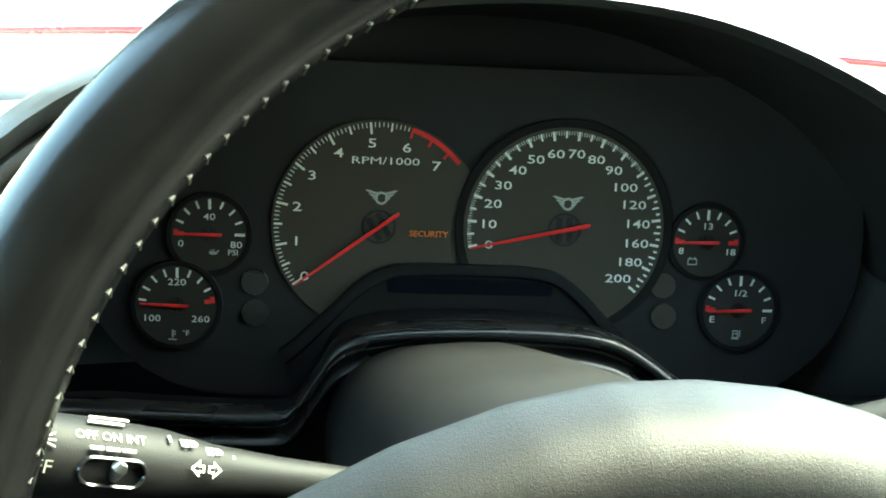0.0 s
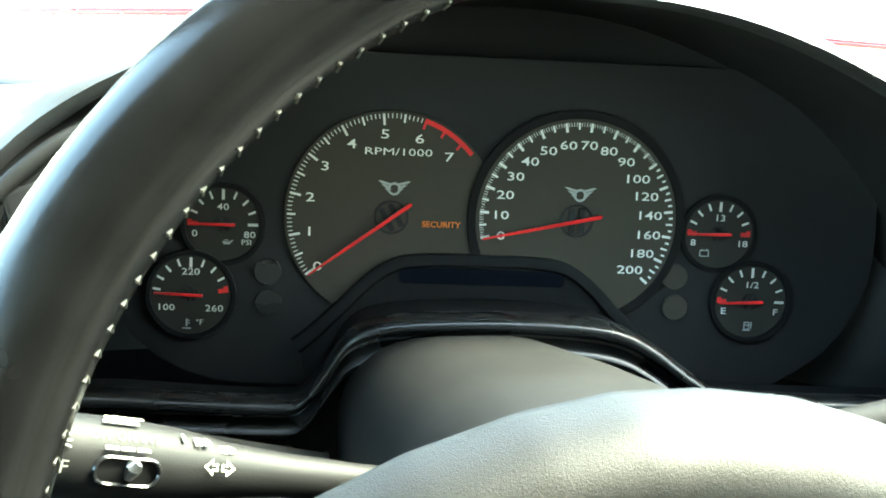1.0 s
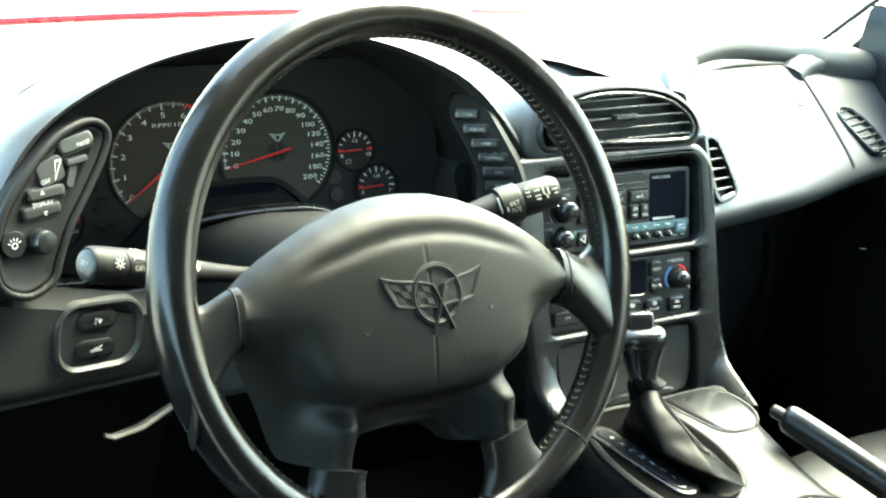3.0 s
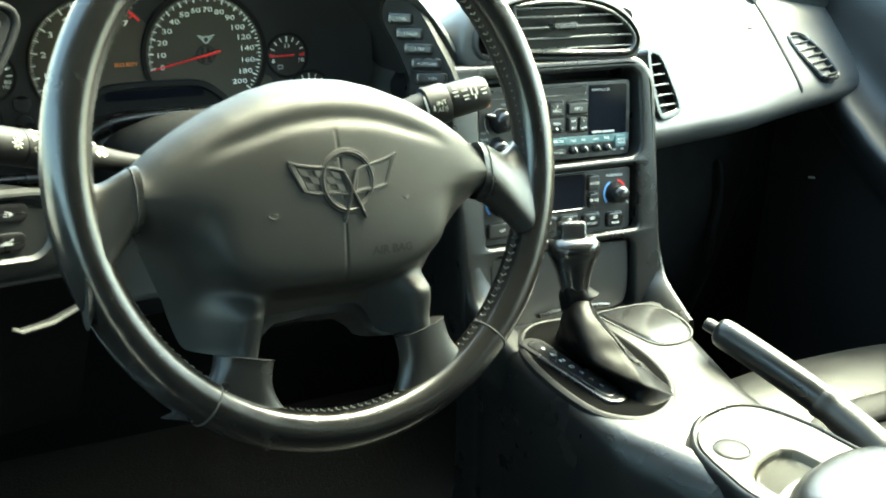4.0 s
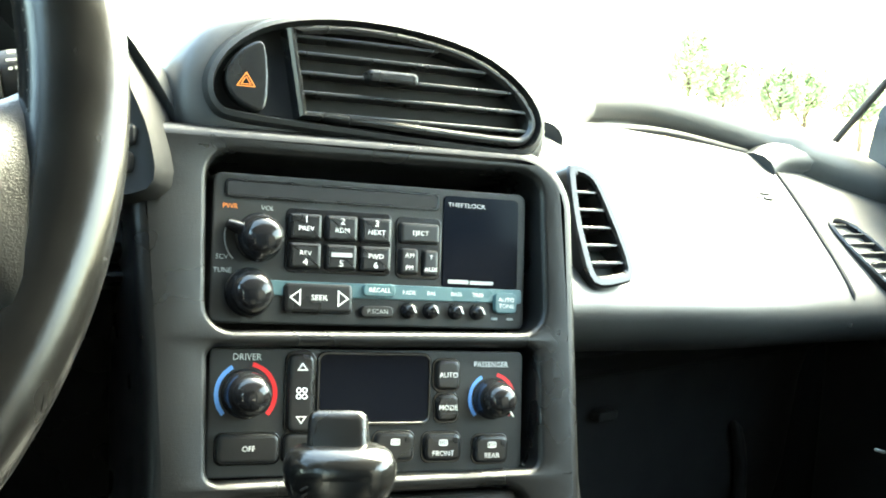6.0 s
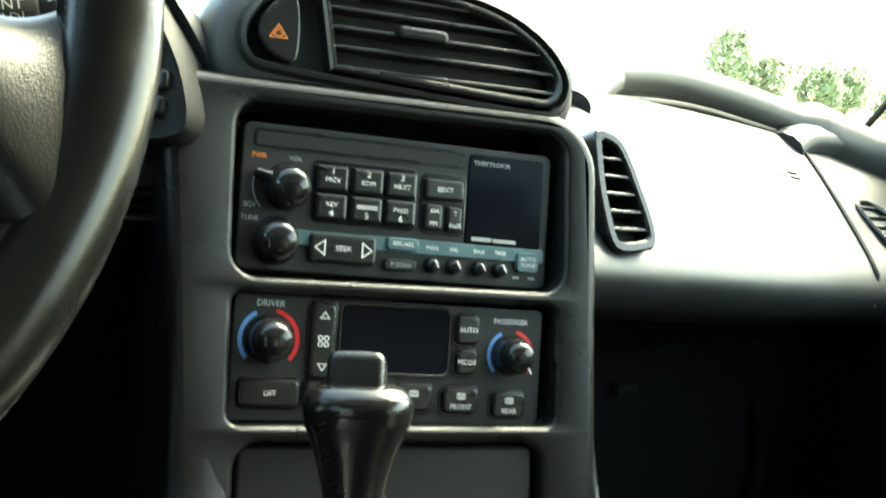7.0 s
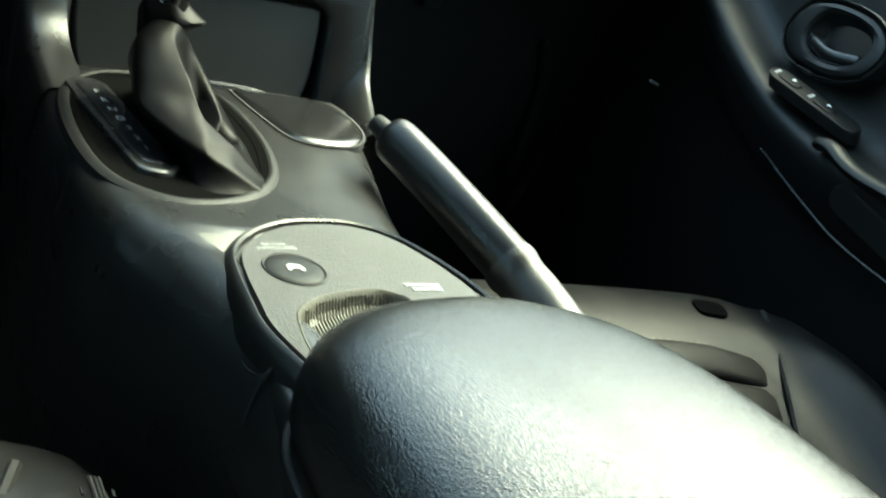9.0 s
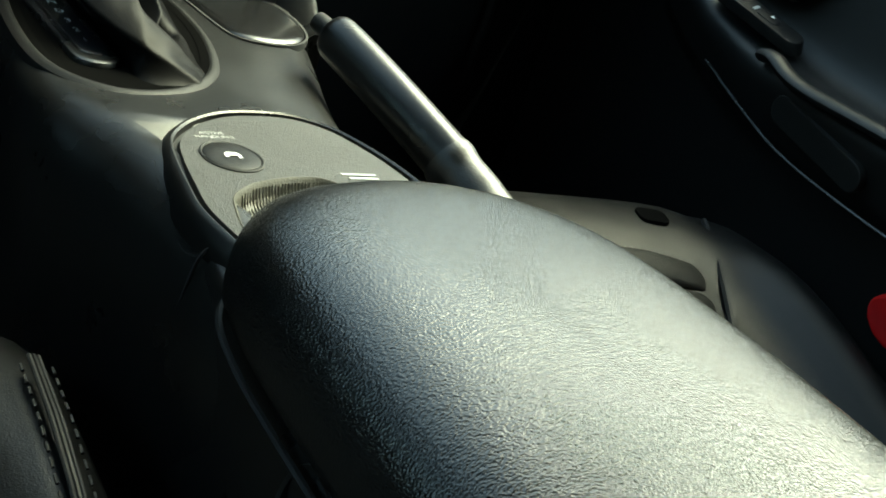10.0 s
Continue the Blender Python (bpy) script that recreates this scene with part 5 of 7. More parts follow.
for y, nm in ((0.0118, "fog_button"), (-0.0118, "boot_button")):
    b = button(fog, I4, 0.0, y, 0.036, 0.0165, 0.008, -0.008, 0.0015, KEY, nm, bev=0.003)
    if y > 0:
        blob_sign("symbol_lamp", None, GREYMARK, b, [(0.0004, y - 0.0022), (0.0028, y - 0.0014), (0.0034, y), (0.0028, y + 0.0014), (0.0004, y + 0.0022)], 0.0021)
        bars("symbol_beam", pose(-0.002, y, 0.0018, 0, 0, -12), GREYMARK, b, [(0, 0.0018, 0.003, 0.0006), (0, 0.0, 0.003, 0.0006), (0, -0.0018, 0.003, 0.0006)])
        bm = bmesh.new()
        plate(bm, disc(0.0012, 12, 0.012, y), 0.001, 0.002, 0.0002)
        part("pilot_lamp", bm, DARK, b)
    else:
        blob_sign("symbol_car", None, GREYMARK, b, [(-0.0055, y - 0.0012), (0.0055, y - 0.0012), (0.0052, y + 0.0006), (0.002, y + 0.001), (-0.0004, y + 0.0024), (-0.003, y + 0.001), (-0.0052, y + 0.0004)], 0.0021)
        bars("symbol_lid", pose(0.0036, y + 0.0024, 0.0018, 0, 0, 30), GREYMARK, b, [(0, 0, 0.004, 0.0007)])

# bonnet release below the panel
rel = thing("bonnet_release", pose(-0.150, 0.108, 0.330), "grey metal bonnet release lever under the dash", "lever")
bm = bmesh.new()
sweep(bm, [(0.032, 0.02, 0.004), (0.0, 0.0, 0.0), (-0.022, -0.006, -0.001), (-0.028, -0.006, 0.002)], [0.004, 0.005, 0.0045, 0.003], 10, flat=0.45)
part("handle", bm, PAD, rel)

# ---- centre stack ----
BF = facing(0.3795, 0.2396, 0.3585, 14)


def cell(bm, u0, u1, v0, v1, a0, a1, b0, b1, r, lift=0.009, deep=-0.02):
    """One opening of the bezel: flat face with a rolled inner edge."""
    inner = rrect(a1 - a0, b1 - b0, r, 6, (a0 + a1) / 2, (b0 + b1) / 2)
    cx, cy = (a0 + a1) / 2, (b0 + b1) / 2
    outer = []
    for x, y in inner:
        dx, dy = x - cx, y - cy
        k = min(((u1 if dx > 0 else u0) - cx) / dx if abs(dx) > 1e-9 else 9e9, ((v1 if dy > 0 else v0) - cy) / dy if abs(dy) > 1e-9 else 9e9)
        outer.append(bezel_bound(cx + dx * k, cy + dy * k))
    rings(bm, [[(*p, lift) for p in outer], [(*p, lift) for p in offset(inner, 0.0035)], [(*p, lift - 0.001) for p in offset(inner, 0.0012)], [(*p, lift - 0.0035) for p in inner], [(*p, deep) for p in offset(inner, -0.001)]], cap_last=False)


RIGHT, TOP, LOW = 0.1135, 0.0985, -0.178


def left_edge(v):
    return -0.1165 - 0.013 * max(0.0, (v + 0.05) / 0.15)


def bezel_bound(x, y):
    """Keeps a point inside the bezel, which has large round upper corners."""
    x = max(x, left_edge(y))
    for cx, s, rr in ((RIGHT - 0.030, 1, 0.030), (left_edge(TOP) + 0.012, -1, 0.012)):
        cy = TOP - rr
        if (x - cx) * s > 0 and y > cy:
            d = Vector((x - cx, y - cy))
            if d.length > rr:
                d = d.normalized() * rr
            return (cx + d.x, cy + d.y)
    return (x, y)


bm = bmesh.new()
cell(bm, -0.14, RIGHT, -0.0048, TOP, -0.0955, 0.0985, -0.0005, 0.0915, 0.014)
cell(bm, -0.14, RIGHT, -0.0800, -0.0048, -0.0945, 0.0930, -0.0765, -0.0090, 0.006)
cell(bm, -0.14, RIGHT, LOW, -0.0800, -0.0905, 0.0850, -0.1680, -0.0855, 0.014)
edge = [(RIGHT, LOW)] + [(RIGHT, LOW + 0.02 * i) for i in range(1, 12)]
edge += [(RIGHT - 0.030 + 0.030 * math.cos(radians(a)), TOP - 0.030 + 0.030 * math.sin(radians(a))) for a in range(0, 91, 10)]
edge += [(x, TOP) for x in (0.06, 0.03, 0.0, -0.03, -0.06, -0.09)]
lx = left_edge(TOP) + 0.012
edge += [(lx + 0.012 * math.cos(radians(a)), TOP - 0.012 + 0.012 * math.sin(radians(a))) for a in range(90, 181, 15)]
edge += [(left_edge(v), v) for v in (0.07, 0.05, 0.03, 0.0, -0.03, -0.06, -0.09, -0.12, -0.145, LOW)]


def out(k):
    """The edge moved outwards by k; its open lower ends stay level."""
    o = offset(edge, k)
    o[0], o[-1] = (RIGHT + k, LOW), (left_edge(LOW) - k, LOW)
    return o


rings(bm, [[(*p, z) for p in out(k)] for k, z in ((0, 0.009), (0.0025, 0.0086), (0.0050, 0.0070), (0.0068, 0.0042), (0.0078, 0.0), (0.0082, -0.006), (0.0085, -0.03), (0.0085, -0.10))], cap_last=False, closed=False)
part("stack_bezel", bm, PLASTIC, dash, "black surround of the radio and climate panel", m=BF, sharp=50)
# storage door under the climate panel
ash = thing("storage_door", BF, "plain grey-black storage door under the climate panel", "storage door")
bm = bmesh.new()
door_o = [(p.x, p.y) for p in smooth_loop([(-0.0870, -0.0885), (-0.0780, -0.0872), (0.0, -0.0872), (0.0730, -0.0872), (0.0815, -0.0885), (0.0828, -0.0960), (0.0815, -0.1300), (0.0760, -0.1520), (0.0640, -0.1610), (0.0300, -0.1628), (-0.0400, -0.1628), (-0.0700, -0.1610), (-0.0820, -0.1520), (-0.0872, -0.1300), (-0.0882, -0.0960)], 3)]
plate(bm, door_o, -0.02, 0.0015, 0.0026)
part("door_face", bm, DOORFACE, ash, sharp=60)
bm = bmesh.new()
sweep(bm, smooth_line([(-0.034, -0.1545, 0.0030), (-0.018, -0.1520, 0.0050), (0.010, -0.1512, 0.0056), (0.036, -0.1522, 0.0050), (0.052, -0.1550, 0.0030)], 5), 0.0026, 8, flat=1.4)
part("finger_pull", bm, SATIN, ash)

# radio
radio = thing("radio", facing(0.3795, 0.2524, 0.4005, 10) @ pose(0, 0, 0, 0, 0, -0.8), "black car radio with compact disc slot and dark display", "radio")
bm = bmesh.new()
plate(bm, rrect(0.1835, 0.0785, 0.005, 5, 0.001, -0.0020), -0.03, 0.0, 0.0012)
face = part("faceplate", bm, FACEPLATE, radio)
bm = bmesh.new()
plate(bm, rrect(0.1195, 0.0068, 0.002, 4, -0.0235, 0.0292), -0.002, 0.0006, 0.0002)
part("disc_slot", bm, DARK, radio)
bm = bmesh.new()
frame_ring(bm, rrect(0.1225, 0.0098, 0.003, 4, -0.0235, 0.0292), rrect(0.1195, 0.0068, 0.002, 4, -0.0235, 0.0292), -0.001, 0.0009, 0.0004)
part("slot_lip", bm, SATIN, radio)
bm = bmesh.new()
plate(bm, rrect(0.0475, 0.0525, 0.003, 5, 0.0638, 0.0072), -0.002, 0.0008, 0.0004)
disp = part("display", bm, GLASSY, radio, "dark blank display window")
lettering("marking", "THEFTLOCK", 0.0026, GREYMARK, disp, 0.0425, 0.0282, 0.0011, 1.2, align="LEFT")
bars("marking_bar", I4, GREYMARK, disp, [(0.0500, -0.0150, 0.0125, 0.0022), (0.0645, -0.0152, 0.0145, 0.0020)])
for p in (disp.children[-1], disp.children[-2]):
    p.location.z = 0.0009


def knob(parent, x, y, r, h, mat, name="knob", m=I4, seg=30):
    bm = bmesh.new()
    lathe(bm, [(r * 1.12, -0.002), (r * 1.10, 0.001), (r * 1.02, 0.002), (r, h * 0.30), (r * 0.975, h * 0.48), (r * 0.91, h * 0.66), (r * 0.79, h * 0.82), (r * 0.62, h * 0.92), (r * 0.42, h * 0.975), (r * 0.2, h * 0.997), (r * 0.06, h)], seg)
    return part(name, bm, mat, parent, m=m @ pose(x, y, 0))


knob(radio, -0.0655, 0.0040, 0.0118, 0.016, GLOSS, "volume_knob")
bm = bmesh.new()
sweep(bm, [(-0.0755, 0.008, 0.003), (-0.0835, 0.0105, 0.003)], [0.004, 0.0026], 10)
part("power_tab", bm, GLOSS, radio)
knob(radio, -0.0700, -0.0250, 0.0118, 0.015, GLOSS, "tune_knob")
for t, x, y, mat in (("PWR", -0.0815, 0.0195, ORANGE), ("VOL", -0.0615, 0.0195, GREYMARK), ("SCV", -0.0850, -0.0070, GREYMARK), ("TUNE", -0.0845, -0.0140, GREYMARK)):
    lettering("marking", t, 0.0028, mat, face, x, y, 0.0004)
bm = bmesh.new()
sweep(bm, [(-0.0655 + 0.0185 * math.cos(radians(a)), 0.004 + 0.0175 * math.sin(radians(a)), 0.0003) for a in range(158, 228, 8)], 0.0004, 5)
part("volume_scale", bm, GREYMARK, face)
bm = bmesh.new()
plate(bm, rrect(0.0605, 0.0345, 0.004, 4, -0.0213, 0.0036), -0.001, 0.0008, 0.0005)
part("preset_surround", bm, GLOSS, radio)
for i, (x, y, t, w) in enumerate(((-0.0410, 0.0110, "1", "PREV"), (-0.0207, 0.0110, "2", "RDM"), (-0.0010, 0.0110, "3", "NEXT"), (-0.0410, -0.0045, "4", "REV"), (-0.0207, -0.0045, "5", ""), (-0.0010, -0.0045, "6", "FWD"))):
    b = button(radio, I4, x, y, 0.0178, 0.0138, 0.0015, 0.0, 0.0036, KEY, "preset_button", 0.0016)
    s = 1 if y > 0 else -1
    lettering("numeral", t, 0.0036, WHITE, b, x, y + s * 0.0036, 0.004, 1.2)
    if w:
        lettering("marking", w, 0.0027, WHITE, b, x, y - s * 0.0012, 0.004, 1.1)
    else:
        bars("marking_bar", pose(0, 0, 0.0038), GREYMARK, b, [(x, y + 0.0012, 0.012, 0.0024)])
bm = bmesh.new()
plate(bm, rrect(0.0275, 0.0345, 0.004, 4, 0.0253, 0.0028), -0.001, 0.0008, 0.0005)
part("eject_surround", bm, GLOSS, radio)
for x, y, w, h, ts in ((0.0250, 0.0108, 0.0238, 0.0115, ("EJECT",)), (0.0188, -0.0050, 0.0112, 0.0145, ("AM", "FM")), (0.0318, -0.0054, 0.0092, 0.0145, ("\u266b", "AUX"))):
    b = button(radio, I4, x, y, w, h, 0.002, 0.0, 0.0036, KEY, "mode_button", 0.0016)
    for k, t in enumerate(ts):
        if t == "\u266b":
            t = "T"
        lettering("marking", t, 0.0026, WHITE, b, x, y + (0 if len(ts) == 1 else 0.0032 - 0.0068 * k), 0.004, 1.1)
bm = bmesh.new()
TEAL = material("blue_grey_band", (0.07, 0.13, 0.14), 0.3, mottled=0.1)
plate(bm, rrect(0.1640, 0.0080, 0.002, 3, 0.0085, -0.0222), -0.001, 0.0012, 0.0005)
part("key_band", bm, TEAL, radio)
b = button(radio, I4, -0.0325, -0.0270, 0.0385, 0.0160, 0.003, -0.001, 0.0034, KEY, "seek_button", 0.002)
lettering("marking", "SEEK", 0.0030, WHITE, b, -0.0325, -0.0268, 0.0038, 1.1)
for s in (-1, 1):
    bm = bmesh.new()
    xo = -0.0325 + s * 0.0125
    rings(bm, [[(xo - s * 0.0022, -0.0268 - 0.0046, 0.0038), (xo - s * 0.0022, -0.0268 + 0.0046, 0.0038), (xo + s * 0.0042, -0.0268, 0.0038)], [(xo - s * 0.0014, -0.0268 - 0.0032, 0.0038), (xo - s * 0.0014, -0.0268 + 0.0032, 0.0038), (xo + s * 0.003, -0.0268, 0.0038)]], cap_last=False)
    part("arrow_mark", bm, WHITE, b)
for x, y, w, h, t in ((0.0020, -0.0215, 0.0190, 0.0072, "RECALL"), (0.0010, -0.0332, 0.0190, 0.0062, "P.SCAN"), (0.0795, -0.0262, 0.0140, 0.0118, "AUTO\nTONE")):
    b = button(radio, I4, x, y, w, h, 0.0028, 0.0, 0.0032, TEAL if t != "P.SCAN" else KEY, "key_button", 0.0008)
    lettering("marking", t, 0.0026, WHITE if t != "P.SCAN" else GREYMARK, b, x, y, 0.0036, 1.05)
for x, t in ((0.0201, "FADE"), (0.0335, "BAL"), (0.0489, "BASS"), (0.0622, "TREB")):
    lettering("marking", t, 0.0024, WHITE, face, x, -0.0222, 0.0016)
    k = knob(radio, x, -0.0318, 0.0042, 0.007, GLOSS, "tone_knob", seg=18)
    bars("pointer", pose(x + 0.001, -0.0312, 0.0072, 0, 0, 30), WHITE, k, [(0, 0, 0.0006, 0.004)])
for x in (0.0735, 0.0835):
    bars("marking_bar", pose(x, -0.0352, 0.0002), GREYMARK, face, [(0, 0, 0.004, 0.0014)])
bars("face_joint", pose(-0.0735, -0.0375, 0.0001), DARK, face, [(0, 0, 0.0006, 0.007)])

# climate control
hvac = thing("climate_control", facing(0.379, 0.2293, 0.316, 10) @ pose(0, 0, 0, 0, 0, -0.8), "black climate control panel with two round temperature knobs", "climate control")
bm = bmesh.new()
plate(bm, rrect(0.1800, 0.0665, 0.004, 5, -0.0020, 0.0005), -0.03, 0.0, 0.0012)
face = part("faceplate", bm, FACEPLATE, hvac)
for x, y, nm in ((-0.0725, 0.0100, "DRIVER"), (0.0684, 0.0072, "PASSENGER")):
    r = 0.0117 if x < 0 else 0.0104
    k = knob(hvac, x, y, r, 0.018, GLOSS, "temperature_knob")
    bm = bmesh.new()
    plate(bm, rrect(0.0009, 0.006, 0.0003, 1, 0, 0), 0, 0.0006, 0.0002)
    part("pointer", bm, WHITE, k, m=pose(x + (0.0 if x < 0 else 0.0042), y + (0.004 if x < 0 else -0.0065), 0.0155, 0, 0, 0 if x < 0 else 33))
    for mat, a0, a1 in ((BLUE, 118, 222), (RED, 78, -42)):
        bm = bmesh.new()
        rings(bm, [[(x + q * math.cos(radians(a0 + (a1 - a0) * i / 24)), y + q * math.sin(radians(a0 + (a1 - a0) * i / 24)), 0.0004) for i in range(25)] for q in (r * 1.22, r * 1.42)], cap_last=False, closed=False)
        part("heat_band" if mat is RED else "cool_band", bm, mat, face)
    lettering("marking", nm, 0.0036 if x < 0 else 0.0032, WHITE, face, x - (0.0 if x < 0 else 0.001), 0.0288 if x < 0 else 0.0262, 0.0004, 0.95)
bm = bmesh.new()
plate(bm, rrect(0.0170, 0.0440, 0.005, 5, -0.0438, 0.0105), -0.001, 0.0007, 0.0004)
part("fan_surround", bm, GLOSS, hvac)
b = button(hvac, I4, -0.0438, 0.0105, 0.0138, 0.0405, 0.004, 0.0, 0.0036, KEY, "fan_rocker", 0.0018)
for s in (-1, 1):
    bm = bmesh.new()
    yo = 0.0105 + s * 0.013
    rings(bm, [[(-0.0438 - 0.003, yo - s * 0.0012, 0.004), (-0.0438 + 0.003, yo - s * 0.0012, 0.004), (-0.0438, yo + s * 0.003, 0.004)], [(-0.0438 - 0.0018, yo - s * 0.0006, 0.004), (-0.0438 + 0.0018, yo - s * 0.0006, 0.004), (-0.0438, yo + s * 0.0019, 0.004)]], cap_last=False)
    part("arrow_mark", bm, WHITE, b)
for dx in (-1, 1):
    for dy in (-1, 1):
        bm = bmesh.new()
        frame_ring(bm, disc(0.0015, 12, -0.0438 + dx * 0.0016, 0.0105 + dy * 0.0016), disc(0.0009, 12, -0.0438 + dx * 0.0016, 0.0105 + dy * 0.0016), 0.0034, 0.004, 0)
        part("symbol_blade", bm, WHITE, b)
bm = bmesh.new()
frame_ring(bm, rrect(0.0655, 0.0390, 0.005, 5, -0.0020, 0.0128), rrect(0.0620, 0.0355, 0.0035, 5, -0.0020, 0.0128), -0.001, 0.0012, 0.0005)
part("display_frame", bm, GLOSS, hvac)
bm = bmesh.new()
plate(bm, rrect(0.0622, 0.0357, 0.0035, 5, -0.0020, 0.0128), -0.002, 0.0006, 0.0002)
part("display", bm, GLASSY, hvac, "dark blank climate display")
for x, y, w, h, t in ((0.0400, 0.0203, 0.0145, 0.0165, "AUTO"), (0.0402, 0.0025, 0.0130, 0.0150, "MODE"), (-0.0710, -0.0178, 0.0325, 0.0150, "OFF"), (-0.0405, -0.0178, 0.0230, 0.0150, "A/C"), (-0.0160, -0.0180, 0.0220, 0.0150, ""), (0.0095, -0.0180, 0.0225, 0.0150, ""), (0.0378, -0.0188, 0.0220, 0.0150, "FRONT"), (0.0675, -0.0205, 0.0205, 0.0150, "REAR")):
    bm = bmesh.new()
    plate(bm, rrect(w + 0.0022, h + 0.0022, 0.0045, 5, x, y), -0.001, 0.0006, 0.0003)
    part("button_surround", bm, GLOSS, hvac)
    b = button(hvac, I4, x, y, w, h, 0.0038, 0.0, 0.0034, KEY, "climate_button", 0.0018)
    low = t in ("FRONT", "REAR")
    if t:
        lettering("marking", t, 0.0030, WHITE, b, x, y - (0.0034 if low else 0), 0.0038, 1.0)
    if low or not t:
        bm = bmesh.new()
        frame_ring(bm, rrect(0.0052, 0.0034, 0.001, 2, x, y + 0.0025), rrect(0.0042, 0.0024, 0.0006, 2, x, y + 0.0025), 0.0032, 0.0038, 0)
        part("symbol_screen", bm, WHITE, b)
        for dx in (-0.0018, 0, 0.0018):
            bars("symbol_heat", pose(x + dx * 0.6, y + 0.0025, 0.0036), WHITE, b, [(0, 0, 0.0004, 0.003)])
        bm = bmesh.new()
        plate(bm, disc(0.0016, 12, x + 0.0072, y + 0.0036), 0.003, 0.0040, 0.0002)
        part("pilot_lamp", bm, PAD, b)

# ---- centre console ----
console = thing("centre_console", pose(0, 0, 0), "black moulded centre console with gear selector surround", "centre console")
bm = bmesh.new()
rows = []
spine = smooth_line([(0.225, 0.262, 0.512), (0.195, 0.264, 0.498), (0.180, 0.2635, 0.492), (0.166, 0.263, 0.486), (0.12, 0.258, 0.473), (0.065, 0.254, 0.459), (0.02, 0.255, 0.447), (-0.043, 0.259, 0.435), (-0.08, 0.271, 0.438), (-0.12, 0.282, 0.450), (-0.17, 0.291, 0.464), (-0.3, 0.30, 0.482), (-0.45, 0.305, 0.49), (-0.7, 0.31, 0.49)], 3)
for p in spine:
    y, xl, xr = p.x, p.y, p.z
    z = 0.222 + 0.004 * max(0, min(1, -y / 0.1)) - 0.022 * max(0, min(1, (y - 0.166) / 0.018))
    w = xr - xl
    dip = 0.02 if -0.22 < y < -0.075 else 0
    q = max(0, min(1, (-0.02 - y) / 0.05))     # the edge grows rounder towards the armrest
    r = [(xl + 0.012, y, FLOOR), (xl + 0.010, y, 0.05), (xl + 0.006, y, 0.13), (xl + 0.002, y, z - 0.055 - 0.005 * q), (xl + 0.0025, y, z - 0.030 - 0.008 * q), (xl + 0.0045 + 0.002 * q, y, z - 0.012 - 0.008 * q), (xl + 0.0085 + 0.005 * q, y, z - 0.004 - 0.0045 * q), (xl + 0.016 + 0.008 * q, y, z - 0.0005 - 0.0015 * q), (xl + 0.026 + 0.008 * q, y, z), (xl + w * 0.4, y, z + 0.0005 - dip), (xl + w * 0.7, y, z - dip), (xr - 0.024, y, z - 0.0005), (xr - 0.012, y, z - 0.005), (xr - 0.002, y, z - 0.014), (xr + 0.002, y, z - 0.026), (xr + 0.004, y, z - 0.06), (xr + 0.004, y, 0.05), (xr + 0.004, y, FLOOR)]
    rows.append(r)
sheet(bm, rows)
part("console_body", bm, PLASTIC, console, sharp=70)
# legs of the stack curving forward into the console
for prof, inner in ((((0.2200, 0.302, 0.2550), (0.2080, 0.270, 0.2552), (0.2010, 0.253, 0.2560), (0.1925, 0.2405, 0.2570), (0.1780, 0.2315, 0.2580), (0.155, 0.2258, 0.2595), (0.120, 0.2215, 0.2605)), 0.029),
                    (((0.2350, 0.340, 0.4990), (0.2235, 0.304, 0.5030), (0.2118, 0.272, 0.5050), (0.2035, 0.250, 0.5065), (0.1880, 0.2340, 0.5035), (0.158, 0.2265, 0.4955), (0.115, 0.2215, 0.4815)), -0.030)):
    pts = smooth_line([(x, y, z) for y, z, x in prof], 5)
    rows = []
    sg = 1 if inner > 0 else -1
    for k, p in enumerate(pts):
        a, b = pts[max(0, k - 1)], pts[min(len(pts) - 1, k + 1)]
        n = Vector((0, -(b.z - a.z), b.y - a.y)).normalized()
        n = n if n.z > 0 or n.y < 0 else -n
        rows.append([p - n * d + Vector((sg * e, 0, 0)) for e, d in ((-0.001, 0.05), (0.0, 0.014), (0.002, 0.006), (0.005, 0.0012), (0.009, 0.0 if sg > 0 else 0.0012), (abs(inner) * 0.7, 0.0002 if sg > 0 else 0.013), (abs(inner), 0.0025 if sg > 0 else 0.024), (abs(inner) + 0.001, 0.03))])
    bm = bmesh.new()
    sheet(bm, rows)
    part("stack_leg", bm, PLASTIC, console, "curved leg joining console and stack", sharp=70)
ZC = 0.2225
gear_loop = [(p.x, p.y) for p in smooth_loop([(0.335, 0.160), (0.300, 0.152), (0.276, 0.116), (0.268, 0.057), (0.274, -0.004), (0.299, -0.0285), (0.328, -0.0255), (0.353, -0.006), (0.370, 0.026), (0.378, 0.082), (0.369, 0.145)], 5)]
bm = bmesh.new()
o, i = gear_loop, offset(gear_loop, -0.006)
rings(bm, [[(*p, ZC - 0.004) for p in offset(o, 0.0060)], [(*p, ZC + 0.0003) for p in offset(o, 0.0050)], [(*p, ZC + 0.0016) for p in offset(o, 0.0030)], [(*p, ZC + 0.0024) for p in offset(o, 0.0010)], [(*p, ZC + 0.0022) for p in offset(o, -0.0004)], [(*p, ZC + 0.0010) for p in offset(o, -0.0016)], [(*p, ZC - 0.003) for p in offset(o, -0.0020)]], cap_last=False)
part("gear_surround", bm, SHROUD, console)
# flush black band and sheet, coloured as the shade of a deep well
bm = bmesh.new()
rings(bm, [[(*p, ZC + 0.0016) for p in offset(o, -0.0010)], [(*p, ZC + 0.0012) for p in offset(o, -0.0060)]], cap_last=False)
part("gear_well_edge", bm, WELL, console)
